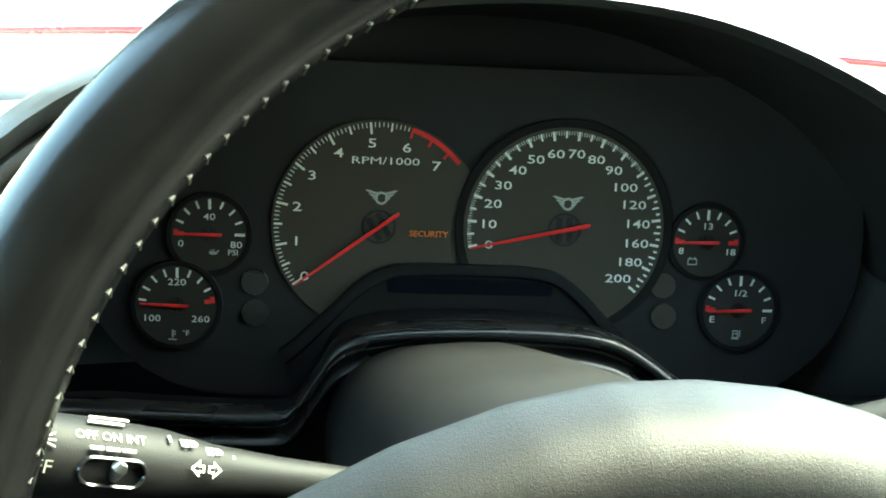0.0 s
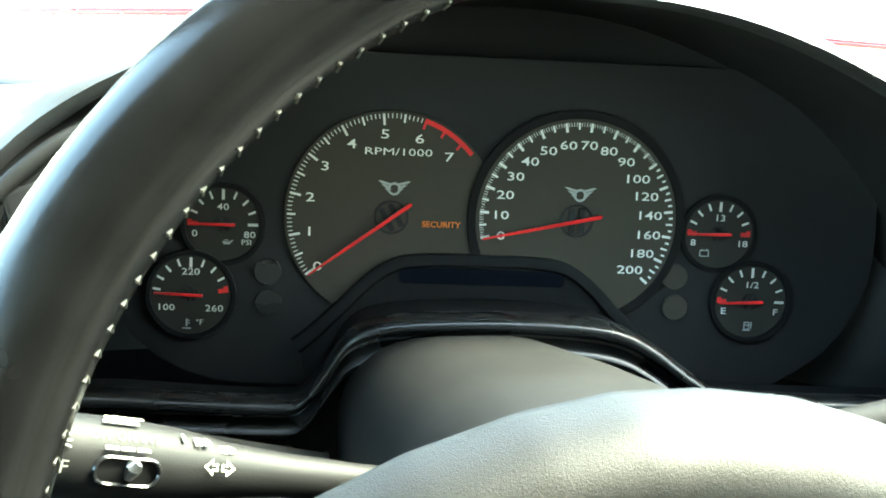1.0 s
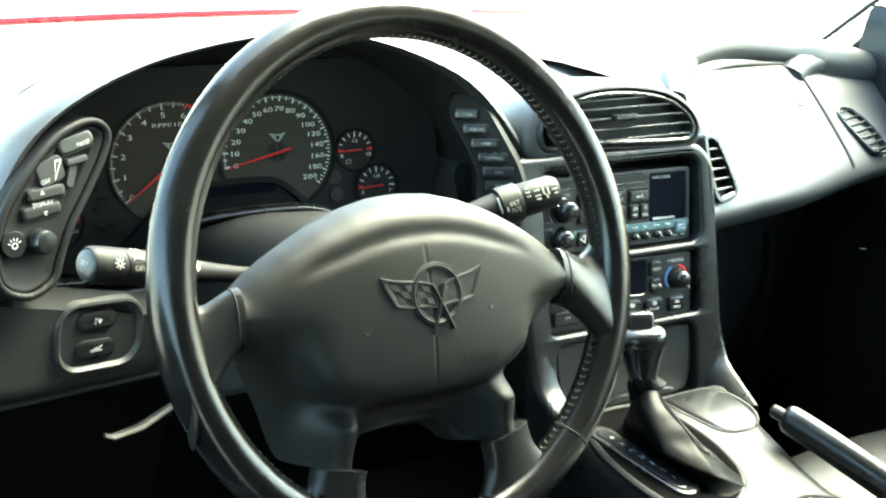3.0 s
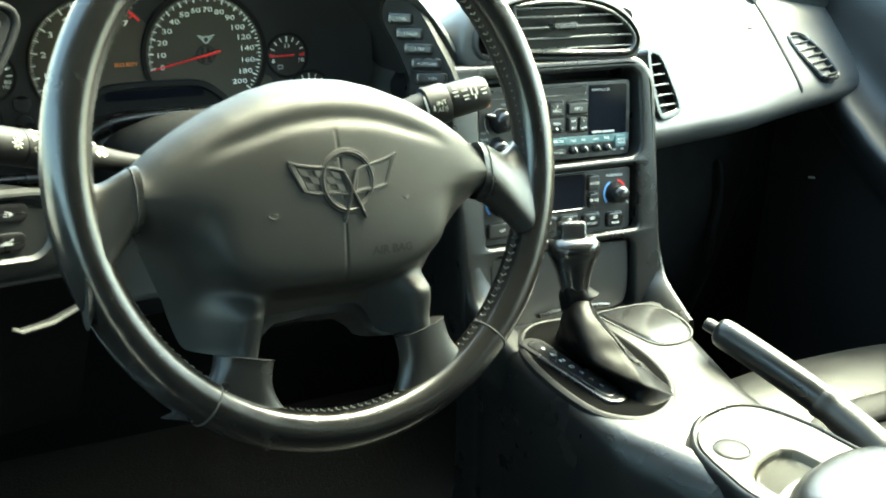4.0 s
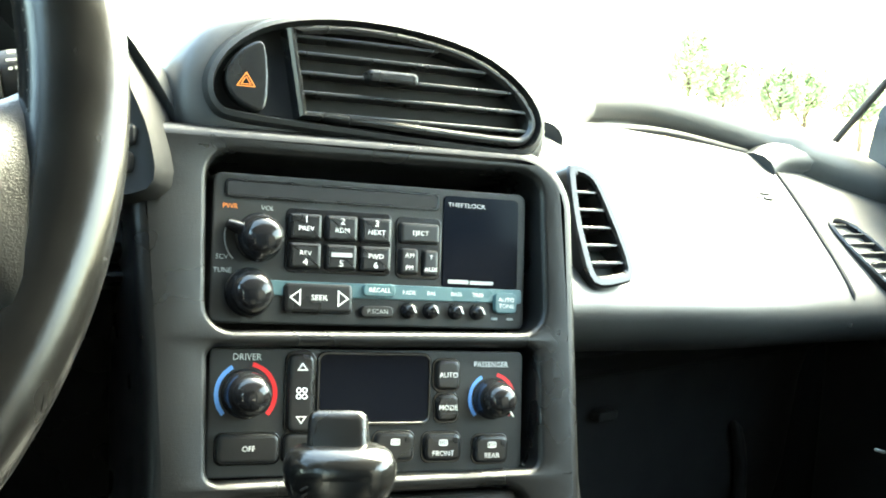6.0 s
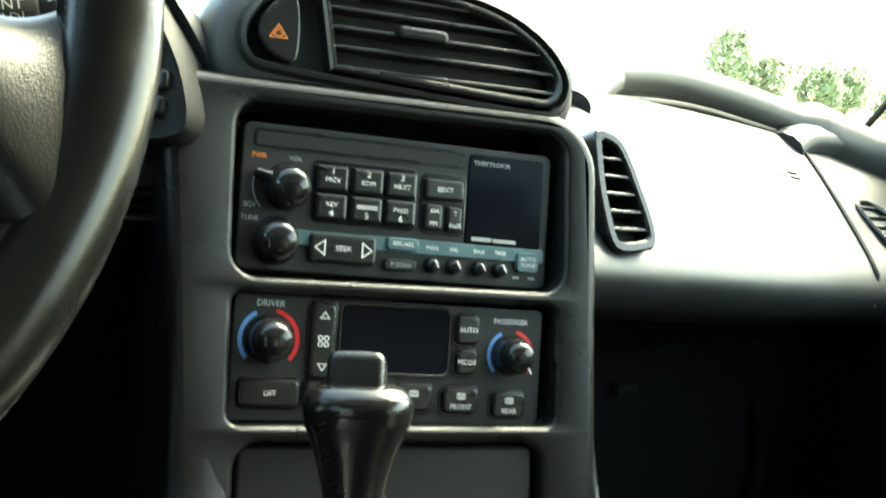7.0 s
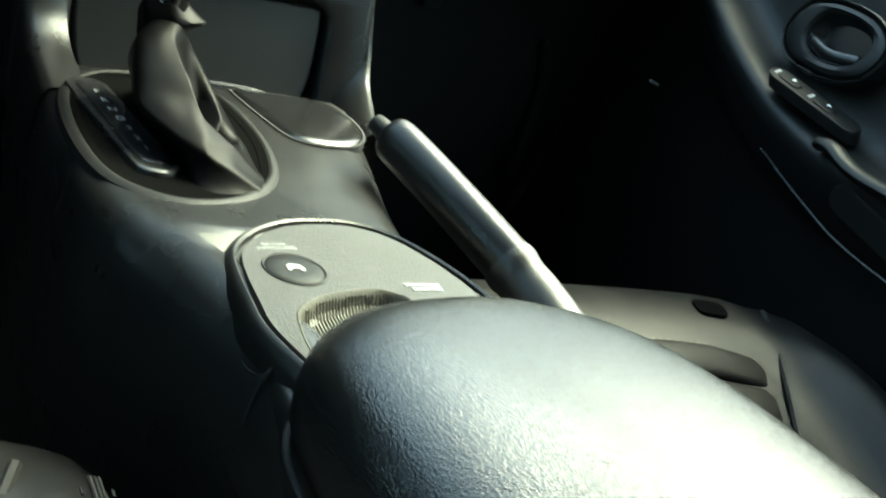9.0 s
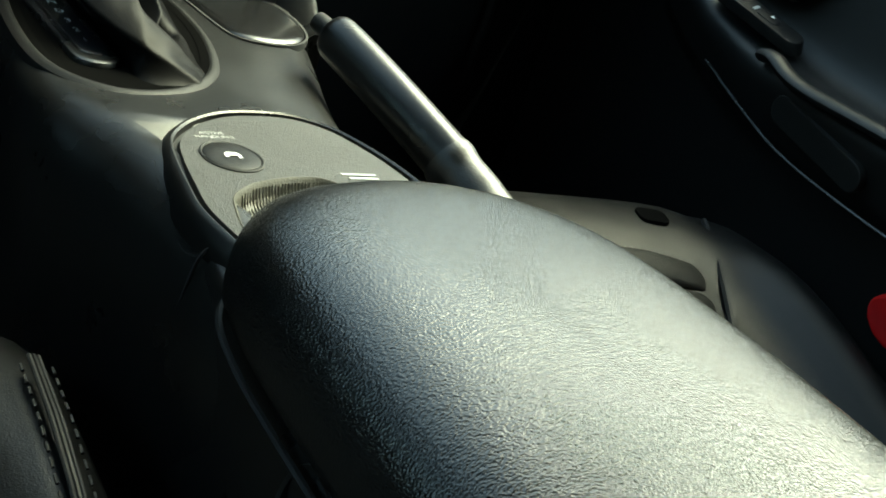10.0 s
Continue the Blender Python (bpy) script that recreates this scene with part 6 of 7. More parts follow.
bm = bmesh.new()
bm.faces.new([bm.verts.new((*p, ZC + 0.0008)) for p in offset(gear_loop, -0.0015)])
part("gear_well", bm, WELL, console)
# selector strip with its letters
bm = bmesh.new()
plate(bm, rrect(0.026, 0.136, 0.012, 6), -0.004, 0.0042, 0.0025)
GS = pose(0.2935, 0.064, ZC, 0, 0, 7)
strip = part("selector_strip", bm, SATIN, console, m=GS)
bm = bmesh.new()
plate(bm, rrect(0.016, 0.118, 0.007, 6), 0.003, 0.0052, 0.0008)
part("selector_window", bm, GLOSS, strip, m=GS)
for k, t in enumerate("PRND321"):
    lettering("gear_letter", t, 0.0055, GREYMARK, strip, 0.0, 0.040 - 0.0135 * k, 0.0056, m=GS @ pose(0, 0, 0, 0, 0, 0))
# ashtray lid
coin = [(p.x, p.y) for p in smooth_loop([(0.3880, 0.1535), (0.3905, 0.1580), (0.412, 0.1600), (0.436, 0.1605), (0.4520, 0.1560), (0.4600, 0.1440), (0.4625, 0.1260), (0.4600, 0.1060), (0.4525, 0.0900), (0.4380, 0.0785), (0.4170, 0.0762), (0.4035, 0.0830), (0.3970, 0.1040), (0.3920, 0.1290)], 4)]
lid = thing("ashtray_lid", pose(0, 0, ZC), "smooth grey-black ashtray lid in the console", "ashtray lid")
bm = bmesh.new()
rings(bm, [[(*p, -0.004) for p in offset(coin, 0.0026)], [(*p, 0.0006) for p in offset(coin, 0.0024)], [(*p, 0.0006) for p in offset(coin, 0.0008)], [(*p, -0.003) for p in offset(coin, 0.0006)]], cap_last=False)
part("lid_gap", bm, DARK, lid)
bm = bmesh.new()
rings(bm, [[(*p, -0.004) for p in coin], [(*p, 0.0006) for p in coin], [(*p, 0.0016) for p in offset(coin, -0.0012)], [(*p, 0.0022) for p in offset(coin, -0.006)], [(0.43 + (p[0] - 0.43) * 0.4, 0.125 + (p[1] - 0.125) * 0.4, 0.0026) for p in coin]], cap_last=True)
part("lid_panel", bm, LID, lid)
# traction switch panel in front of the armrest
ZT = 0.2265
tc = [(p.x, p.y) for p in smooth_loop([(0.385, -0.0510), (0.357, -0.0545), (0.337, -0.0650), (0.3215, -0.0805), (0.3125, -0.099), (0.3085, -0.135), (0.309, -0.166), (0.325, -0.205), (0.37, -0.222), (0.425, -0.212), (0.435, -0.17), (0.4300, -0.126), (0.4250, -0.101), (0.4165, -0.079), (0.4045, -0.0605)], 5)]
bowl = [(p.x, p.y) for p in smooth_loop([(0.3215, -0.152), (0.3350, -0.1335), (0.352, -0.1250), (0.368, -0.1205), (0.379, -0.1225), (0.388, -0.135), (0.392, -0.19), (0.325, -0.19)], 5)]
tpanel = thing("switch_panel", pose(0, 0, ZT), "grey-black console panel with a round handling switch", "switch panel")
bm = bmesh.new()
rings(bm, [[(*p, -0.012) for p in offset(tc, 0.0090)], [(*p, -0.0050) for p in offset(tc, 0.0082)], [(*p, -0.0006) for p in offset(tc, 0.0064)], [(*p, 0.0014) for p in offset(tc, 0.0046)], [(*p, 0.0019) for p in offset(tc, 0.0033)], [(*p, 0.0012) for p in offset(tc, 0.0021)], [(*p, -0.004) for p in offset(tc, 0.0015)]], cap_last=False)
part("panel_rim", bm, PLASTIC, tpanel)
bm = bmesh.new()
rings(bm, [[(*p, -0.0022) for p in offset(tc, 0.0022)], [(*p, -0.0022) for p in offset(tc, -0.004)]], cap_last=False)
part("panel_gap", bm, DARK, tpanel)
bm = bmesh.new()
rim_o = [bm.verts.new((*p, 0.0008)) for p in offset(tc, -0.001)]
rim_i = [bm.verts.new((*p, 0.0008)) for p in bowl]
low_o = [bm.verts.new((*p, -0.004)) for p in tc]
edges = [bm.edges.new((loop[i - 1], loop[i])) for loop in (rim_o, rim_i) for i in range(len(loop))]
bmesh.ops.triangle_fill(bm, edges=edges, use_beauty=True)
for i in range(len(tc)):
    bm.faces.new((low_o[i - 1], low_o[i], rim_o[i], rim_o[i - 1]))
part("panel_top", bm, TRAY, tpanel)
bm = bmesh.new()
lathe(bm, [(0.0155, -0.001), (0.0155, 0.0013), (0.0148, 0.0018), (0.0142, 0.0014), (0.0140, 0.0006)], 32)
part("switch_rim", bm, DARK, tpanel, m=pose(0.3365, -0.1055, 0))
bm = bmesh.new()
lathe(bm, [(0.0138, -0.001), (0.0138, 0.0014), (0.0128, 0.0019), (0.006, 0.0017)], 32)
sw = part("round_switch", bm, SHROUD, tpanel, m=pose(0.3365, -0.1055, 0))
blob_sign("symbol_car", pose(0.3365, -0.1055, 0.0023), WHITE, sw, [(-0.0042, -0.003), (-0.0024, -0.003), (-0.0022, -0.0008), (0.0022, -0.0008), (0.0024, -0.003), (0.0042, -0.003), (0.004, 0.0008), (0.0024, 0.0024), (-0.0024, 0.0024), (-0.004, 0.0008)], 0)
lettering("marking", "ACTIVE\nHANDLING", 0.0030, GREYMARK, tpanel, 0.3345, -0.0830, 0.0012, 1.0, turn=8)
bars("marking_bar", pose(0.3995, -0.1165, 0.001, 0, 0, 6), GREYMARK, tpanel, [(0, 0.003, 0.020, 0.0020), (0.001, -0.001, 0.017, 0.0020)])
bm = bmesh.new()
rings(bm, [[(*p, 0.0006) for p in offset(bowl, 0.0006)], [(*p, 0.0012) for p in bowl], [(*p, 0.0002) for p in offset(bowl, -0.0012)], [(*p, -0.0055) for p in offset(bowl, -0.0035)], [(*p, -0.0075) for p in offset(bowl, -0.007)]], cap_last=True)
part("finger_bowl", bm, material("ribbed_tan_rubber", (0.055, 0.050, 0.034), 0.6, grain=0.3, grain_size=900), tpanel)
for k in range(29):
    bm = bmesh.new()
    x = 0.330 + 0.0019 * k
    y = float(np.interp(x, (0.330, 0.335, 0.352, 0.368, 0.379, 0.384), (-0.1400, -0.1345, -0.1260, -0.1215, -0.1235, -0.1300)))
    sweep(bm, [(x, y - 0.0005, -0.001), (x, y - 0.003, -0.0048), (x, y - 0.006, -0.0072), (x - 0.002, y - 0.03, -0.0072)], 0.0004, 4)
    part("rib", bm, bpy.data.materials["ribbed_tan_rubber"], tpanel)
# console is uncut here; the dish's dark colour stands for the notch's shade
bm = bmesh.new()
lathe(bm, [(0.0125, -0.004), (0.0124, 0.0004), (0.0116, 0.0010), (0.0104, 0.0006), (0.0094, -0.0010), (0.0070, -0.0016), (0.0030, -0.0018)], 28)
part("side_notch", bm, DARK, console, "shallow dish coloured dark as a shaded notch beside the lid", m=Matrix(((0.36, 0.0, -0.78, 0.3035), (0.0, 1.0, 0.0, -0.1610), (0.34, 0.0, 0.62, 0.2140), (0, 0, 0, 1))))
bm = bmesh.new()
sweep(bm, smooth_line([(0.3085, -0.178, 0.2245), (0.3005, -0.178, 0.2150), (0.2970, -0.180, 0.200), (0.2960, -0.178, 0.180), (0.2960, -0.168, 0.15), (0.298, -0.155, 0.12)], 4), 0.0009, 6)
part("console_joint", bm, DARK, console)
LOCK = Matrix(((0.30, 0.0, -0.954, 0.2965), (0.0, 1.0, 0.0, -0.3150), (0.954, 0.0, 0.30, 0.2030), (0, 0, 0, 1)))
lock = thing("console_lock", LOCK, "round black console lock with a steel key slot", "lock")
bm = bmesh.new()
lathe(bm, [(0.0150, -0.006), (0.0150, 0.0015), (0.0140, 0.0032), (0.0120, 0.0028), (0.0108, -0.0005), (0.0104, -0.003)], 30)
part("bezel", bm, PLASTIC, lock)
bm = bmesh.new()
lathe(bm, [(0.0104, -0.006), (0.0104, -0.0006), (0.0092, 0.0004), (0.0040, 0.0006)], 26)
part("cylinder", bm, SATIN, lock)
bm = bmesh.new()
plate(bm, rrect(0.0016, 0.0085, 0.0006, 2), 0.0004, 0.0010, 0.0001)
part("key_slot", bm, STEEL, lock)

# armrest lid
armrest = thing("armrest_lid", pose(0, 0, 0), "padded black leather console armrest lid", "armrest")
arm = [(p.x, p.y) for p in smooth_loop([(0.368, -0.170), (0.405, -0.170), (0.440, -0.188), (0.465, -0.224), (0.483, -0.300), (0.492, -0.40), (0.494, -0.60), (0.40, -0.66), (0.304, -0.60), (0.296, -0.45), (0.290, -0.33), (0.288, -0.255), (0.296, -0.214), (0.322, -0.186)], 6)]
ac = Vector((0.394, -0.40))
bm = bmesh.new()
loops = []
for k, z in ((0.985, 0.214), (1.0, 0.222), (1.004, 0.232), (0.995, 0.242), (0.97, 0.2505), (0.92, 0.2575), (0.83, 0.2630), (0.70, 0.2668), (0.5, 0.2695), (0.25, 0.2705)):
    loops.append([(ac.x + (x - ac.x) * k, ac.y + (y - ac.y) * (1 - (1 - k) * 0.75), z + 0.003 + 0.006 * (noise.noise(Vector((x * 9, y * 6, k))) * 0.25)) for x, y in arm])
rings(bm, loops, cap_first=True)
softened(part("pad", bm, ARM, armrest, "worn grained black leather pad", sharp=80), 1)
bm = bmesh.new()
sweep(bm, [(x, y, 0.2145) for x, y in offset(arm, -0.002)], 0.0015, 6, closed=True)
part("pad_seam", bm, DARK, armrest)

# rounded upper lip of the console along the lid
bm = bmesh.new()
lip = smooth_line([(0.3070, -0.182, 0), (0.3062, -0.22, 0), (0.3045, -0.28, 0), (0.3030, -0.36, 0), (0.302, -0.50, 0), (0.303, -0.66, 0)], 4)
sheet(bm, [[(p.x + dx * (1 + 0.9 * min(1, (-0.18 - p.y) / 0.16)), p.y, z) for p in lip] for dx, z in ((0.005, 0.200), (0.005, 0.2150), (0.003, 0.2180), (0.0, 0.2185), (-0.003, 0.2165), (-0.0050, 0.2110), (-0.0056, 0.2020), (-0.0060, 0.185), (-0.0058, 0.12))])
part("console_lip", bm, PLASTIC, console, sharp=80)

# ---- hand brake ----
brake = thing("hand_brake", pose(0, -0.008, -0.012), "black hand brake lever with leather boot", "hand brake")
axis = [(0.449, 0.058, 0.256), (0.4535, 0.047, 0.2535), (0.462, 0.025, 0.2475), (0.474, -0.008, 0.238), (0.489, -0.046, 0.2255)]
gp = smooth_line(axis, 5)
bm = bmesh.new()
sweep(bm, gp, [0.0090, 0.0116, 0.0126, 0.0131, 0.0133] + [0.0134 + 0.00003 * i for i in range(len(gp) - 5)], 18, flat=1.12)
part("grip", bm, GRIP, brake, "worn satin black grip")
bm = bmesh.new()
d = (Vector(axis[0]) - Vector(axis[1])).normalized()
p0 = Vector(axis[0])
sweep(bm, [p0 - d * 0.004, p0 + d * 0.008, p0 + d * 0.0125, p0 + d * 0.0135], [0.0066, 0.0066, 0.0060, 0.0035], 14)
part("release_button", bm, PAD, brake, "grey release button")
bm = bmesh.new()
bp = smooth_line([(0.488, -0.044, 0.226), (0.495, -0.060, 0.219), (0.503, -0.085, 0.208), (0.512, -0.13, 0.19), (0.52, -0.19, 0.165), (0.528, -0.27, 0.13)], 5)
sweep(bm, bp, [0.0148, 0.0154, 0.0152, 0.0144, 0.0142, 0.0146] + [0.0150 + 0.0003 * i for i in range(len(bp) - 6)], 18, flat=1.1)
part("boot", bm, LEATHER, brake, "loose black leather boot")
bm = bmesh.new()
sweep(bm, [(0.4795, -0.02 + 0.0, 0.2225), (0.467, 0.015, 0.2335), (0.455, 0.045, 0.2415)], 0.0022, 8)
part("grip_seam", bm, THREAD, brake)

# ---- gear lever ----
lever = thing("gear_lever", pose(0, 0, 0), "black leather gear lever with creased leather boot", "gear lever")
K0, K1 = Vector((0.3165, 0.1035, 0.283)), Vector((0.3195, 0.1225, 0.346))
ax = (K1 - K0).normalized()
sx = Vector((1, -0.45, 0))
sx = (sx - ax * sx.dot(ax)).normalized()
sy = ax.cross(sx)
KF = Matrix(((sx.x, sy.x, ax.x, K0.x), (sx.y, sy.y, ax.y, K0.y), (sx.z, sy.z, ax.z, K0.z), (0, 0, 0, 1)))
bm = bmesh.new()
loops = []
for z, w, h, e in ((-0.006, 0.0245, 0.0235, 2.2), (0.003, 0.0262, 0.0245, 2.3), (0.012, 0.0302, 0.0275, 2.4), (0.022, 0.0362, 0.0315, 2.5), (0.030, 0.0425, 0.0358, 2.6), (0.0345, 0.0466, 0.0388, 2.6), (0.0356, 0.0466, 0.0388, 2.6), (0.0362, 0.0474, 0.0396, 2.5), (0.0395, 0.0490, 0.0408, 2.5),
                   (0.0430, 0.0482, 0.0398, 2.4), (0.0460, 0.0448, 0.0364, 2.4), (0.0484, 0.0392, 0.0310, 2.4), (0.0500, 0.031, 0.024, 2.3), (0.0508, 0.018, 0.013, 2.2)):
    ring_ = []
    for k in range(48):
        c, q = math.cos(2 * math.pi * k / 48), math.sin(2 * math.pi * k / 48)
        x, y = w / 2 * math.copysign(abs(c) ** (2 / e), c), h / 2 * math.copysign(abs(q) ** (2 / e), q)
        lobe = max(0, z - 0.028) / 0.02 * 0.0018 * abs(2 * x / w) ** 3
        ring_.append((x, y, z + (lobe if z > 0.036 else 0)))
    loops.append(ring_)
rings(bm, loops, cap_first=True)
kn = part("knob", bm, KNOB, lever, "glossy black leather gear knob", m=KF, sharp=60)
bm = bmesh.new()
rings(bm, [[(x, y, z) for x, y in rrect(w, h, 0.0035, 4, -0.001, 0.0005)] for z, w, h in ((0.044, 0.0262, 0.0225), (0.0610, 0.0250, 0.0212), (0.0636, 0.0238, 0.0200), (0.0650, 0.0212, 0.0175), (0.0655, 0.0150, 0.0120))], cap_last=True)
part("release_button", bm, SATIN, lever, "satin black release button", m=KF)
bm = bmesh.new()
for i in range(13):
    t = i / 12
    z = 0.003 + 0.029 * t
    w = 0.0125 + 0.0060 * t ** 1.3
    x = -0.0075 - 0.006 * t
    sweep(bm, [(x - 0.0012, -w * 0.99, z), (x + 0.0016, -w - 0.0007, z + 0.0016)], 0.0005, 5)
part("stitching", bm, SATIN, kn, m=KF)
# boot: soft leather pulled into a few large folds
CAGE = dict(C0=(0.3033, 0.0946, 0.2815), C1=(0.3305, 0.0960, 0.2825), Cb=(0.318, 0.118, 0.284), T=(0.3131, 0.0796, 0.2774), Lb=(0.2905, 0.0837, 0.2664), L=(0.2849, 0.0427, 0.2524),
            M=(0.2988, 0.0155, 0.2441), B=(0.3211, -0.0045, 0.2380), E=(0.3521, -0.0115, 0.2253), R1=(0.3184, 0.0466, 0.2654), R2=(0.3239, 0.0203, 0.2502),
            S0=(0.3397, 0.0789, 0.2448), S1=(0.3492, 0.0536, 0.2417), S2=(0.3405, 0.0462, 0.2271), Q=(0.3592, 0.0036, 0.2250), U1=(0.3583, 0.0434, 0.2313), U0=(0.3415, 0.0445, 0.2241), V=(0.3200, 0.0300, 0.2235), D=(0.3115, -0.0105, 0.2232), D2=(0.3305, -0.0205, 0.2234),
            N1=(0.3310, 0.0640, 0.2290), N2=(0.3370, 0.0340, 0.2245), K1=(0.364, 0.085, 0.2235), K2=(0.336, 0.146, 0.2235), K3=(0.304, 0.120, 0.2235),
            PT=(0.3044, 0.0636, 0.2720), PM=(0.3094, 0.0347, 0.2580))
FOLDS = ("C0 Lb L PT", "C0 PT T", "PT L M PM", "T PT PM R1", "PM M B", "R1 PM B R2", "C0 T C1", "T R1 N1 C1", "C1 N1 S0", "R1 R2 N2 N1", "N1 N2 S1 S0", "R2 B E Q", "R2 Q U1 U0", "R2 U0 S2 N2", "U0 U1 S1 S2", "N2 S2 S1", "L V M", "M V D B", "B D D2 E", "Lb K3 V L", "C0 K3 Lb", "Cb K2 K3 C0", "C1 K1 K2 Cb", "C1 S0 S1 K1", "S1 U1 K1", "U1 Q K1", "C0 C1 Cb")
bm = bmesh.new()
cv_ = {k: bm.verts.new(p) for k, p in CAGE.items()}
for names in FOLDS:
    bm.faces.new([cv_[k] for k in names.split()])
sharp_fold = bm.edges.layers.float.new("crease_edge")
for pair in ("L M", "M B", "B E", "T R1", "R1 R2", "R2 B", "S0 S1", "S1 S2", "U0 U1", "U0 S2", "N1 S0", "T C1", "D D2", "N1 N2", "V D", "L V", "R2 Q"):
    a, b = pair.split()
    e = bm.edges.get((cv_[a], cv_[b]))
    if e:
        e[sharp_fold] = 0.9
boot = softened(part("boot", bm, BOOT, lever, "creased black leather boot", sharp=180), 4)
wrinkles = bpy.data.textures.new("wrinkles", "CLOUDS")
wrinkles.noise_scale, wrinkles.noise_depth = 0.028, 1
crumple = boot.modifiers.new("wrinkles", "DISPLACE")
crumple.texture, crumple.strength, crumple.mid_level, crumple.texture_coords = wrinkles, 0.0034, 0.5, "LOCAL"
bm = bmesh.new()
loops = []
for z, r0, fl in ((0.004, 0.0122, 0), (0.0015, 0.0130, 0.0015), (-0.0020, 0.0138, 0.0060), (-0.0045, 0.0140, 0.0100), (-0.0070, 0.0136, 0.0092), (-0.0095, 0.0130, 0.0045), (-0.0130, 0.0128, 0.0010), (-0.0180, 0.0120, 0.0)):
    loops.append([((r0 + fl * max(0, math.cos(f - 0.25)) ** 4 + 0.0009 * math.sin(5 * f + 60 * z)) * math.cos(f), (r0 + fl * max(0, math.cos(f - 0.25)) ** 4 + 0.0009 * math.sin(5 * f + 60 * z)) * math.sin(f), z + 0.0025 * math.sin(2 * f)) for f in [2 * math.pi * k / 40 for k in range(40)]])
rings(bm, loops)
part("boot_collar", bm, BOOT, lever, m=KF)

# ---- seats ----
def cushion_fall(y):
    """Height of the cushion's middle below its crest, front to back."""
    return float(np.interp(y, (-0.45, -0.35, -0.25, -0.15, -0.08, 0.0, 0.06, 0.10, 0.16, 0.195, 0.218), (-0.105, -0.108, -0.088, -0.062, -0.040, -0.016, -0.003, 0.0, -0.002, -0.015, -0.045)))


def seat(name, cx, cy, cz, mirror, label):
    s = thing(name, pose(cx, cy, cz), label, "seat")
    bm = bmesh.new()
    rows = []
    for y, f in ((0.225, 0.92), (0.226, 0.96), (0.218, 0.98), (0.195, 0.99), (0.16, 1), (0.10, 1), (0.06, 1), (0.0, 1), (-0.08, 1), (-0.15, 1), (-0.25, 1), (-0.35, 1), (-0.45, 1)):
        dz = cushion_fall(y) if len(rows) > 1 else -0.20 + 0.10 * len(rows)
        rows.append([(x * f, y - 0.052 * (abs(x) / 0.2) ** 2.2, dz + h - (0.014 * (x / 0.155) ** 2 * (1 - 1.55 * ease((y - 0.05) / 0.07)) if abs(x) < 0.16 else 0.010 + 0.007 * ease((y - 0.05) / 0.07)) - (0.007 if y < 0.08 and abs(x) < 0.156 else 0)) for x, h in ((-0.225, -0.20), (-0.228, -0.05), (-0.222, 0.008), (-0.200, 0.026), (-0.175, 0.018), (-0.155, 0.0), (-0.10, -0.002), (0, -0.004), (0.10, -0.002), (0.155, 0.0), (0.175, 0.018), (0.200, 0.026), (0.222, 0.008), (0.228, -0.05), (0.225, -0.20))])
    sheet(bm, rows)
    softened(part("cushion", bm, SEAT, s, "black leather cushion with raised bolsters", sharp=80), 1)
    # worn insert in padded channels between the bolsters
    channels = ((0.072, 0.031), (0.028, -0.030), (-0.033, -0.090), (-0.093, -0.19))
    for a, b in channels:
        bm = bmesh.new()
        rows = []
        for i in range(9):
            y = a + (b - a) * i / 8
            w = max(0.078, min(0.136, 0.136 + 0.62 * (y - 0.050)))
            puff = 0.0085 * math.sin(math.pi * i / 8) ** 0.6
            rows.append([(w * k, y - 0.010 * k * k, cushion_fall(y) - 0.0065 - 0.011 * (w * k / 0.155) ** 2 + puff * (1 - k ** 6) - 0.004 * k ** 8) for k in (-1, -0.96, -0.85, -0.5, -0.2, 0.2, 0.5, 0.85, 0.96, 1)])
        sheet(bm, rows)
        thick(part("cushion_insert", bm, INSERT, s, "creased matt leather insert"), 0.006, -1)
    bm = bmesh.new()
    for i in range(30):
        x = -0.120 + 0.0083 * i
        y = 0.0705 - 0.010 * (x / 0.13) ** 2
        z = cushion_fall(y) - 0.0050 - 0.011 * (x / 0.155) ** 2
        sweep(bm, [(x, y, z), (x + 0.0030, y + 0.0034, z + 0.0006)], 0.0006, 5)
    part("stitching", bm, THREAD, s)
    for sgn in (-1, 1):
        bm = bmesh.new()
        sweep(bm, smooth_line([(sgn * 0.172, 0.112, 0.0035), (sgn * 0.150, 0.059, -0.0085), (sgn * 0.128, 0.013, -0.0200), (sgn * 0.106, -0.033, -0.0350), (sgn * 0.092, -0.075, -0.051), (sgn * 0.090, -0.20, -0.088)], 5), 0.0030, 6)
        part("bolster_seam", bm, DARK, s)
    bm = bmesh.new()
    rows = []
    for z, y in ((-0.05, -0.40), (0.05, -0.44), (0.2, -0.50), (0.38, -0.57), (0.5, -0.61), (0.54, -0.65)):
        rows.append([(x, y + h, z) for x, h in ((-0.22, -0.10), (-0.225, 0.02), (-0.20, 0.045), (-0.16, 0.01), (0, 0), (0.16, 0.01), (0.20, 0.045), (0.225, 0.02), (0.22, -0.10))])
    sheet(bm, rows)
    softened(part("backrest", bm, SEAT, s, "", sharp=80), 1)
    return s


ps = seat("passenger_seat", 0.768, 0.042, 0.082, 1, "black leather passenger seat with stitched ribs")
bm = bmesh.new()
plate(bm, rrect(0.030, 0.028, 0.008, 4), -0.006, 0.0008, 0.0005)
part("worn_patch", bm, WELL, ps, m=pose(0.112, 0.118, 0.0015, 0, -4, -20))
ds = seat("driver_seat", 0.052, -0.245, 0.140, -1, "black leather driver seat beside the console")
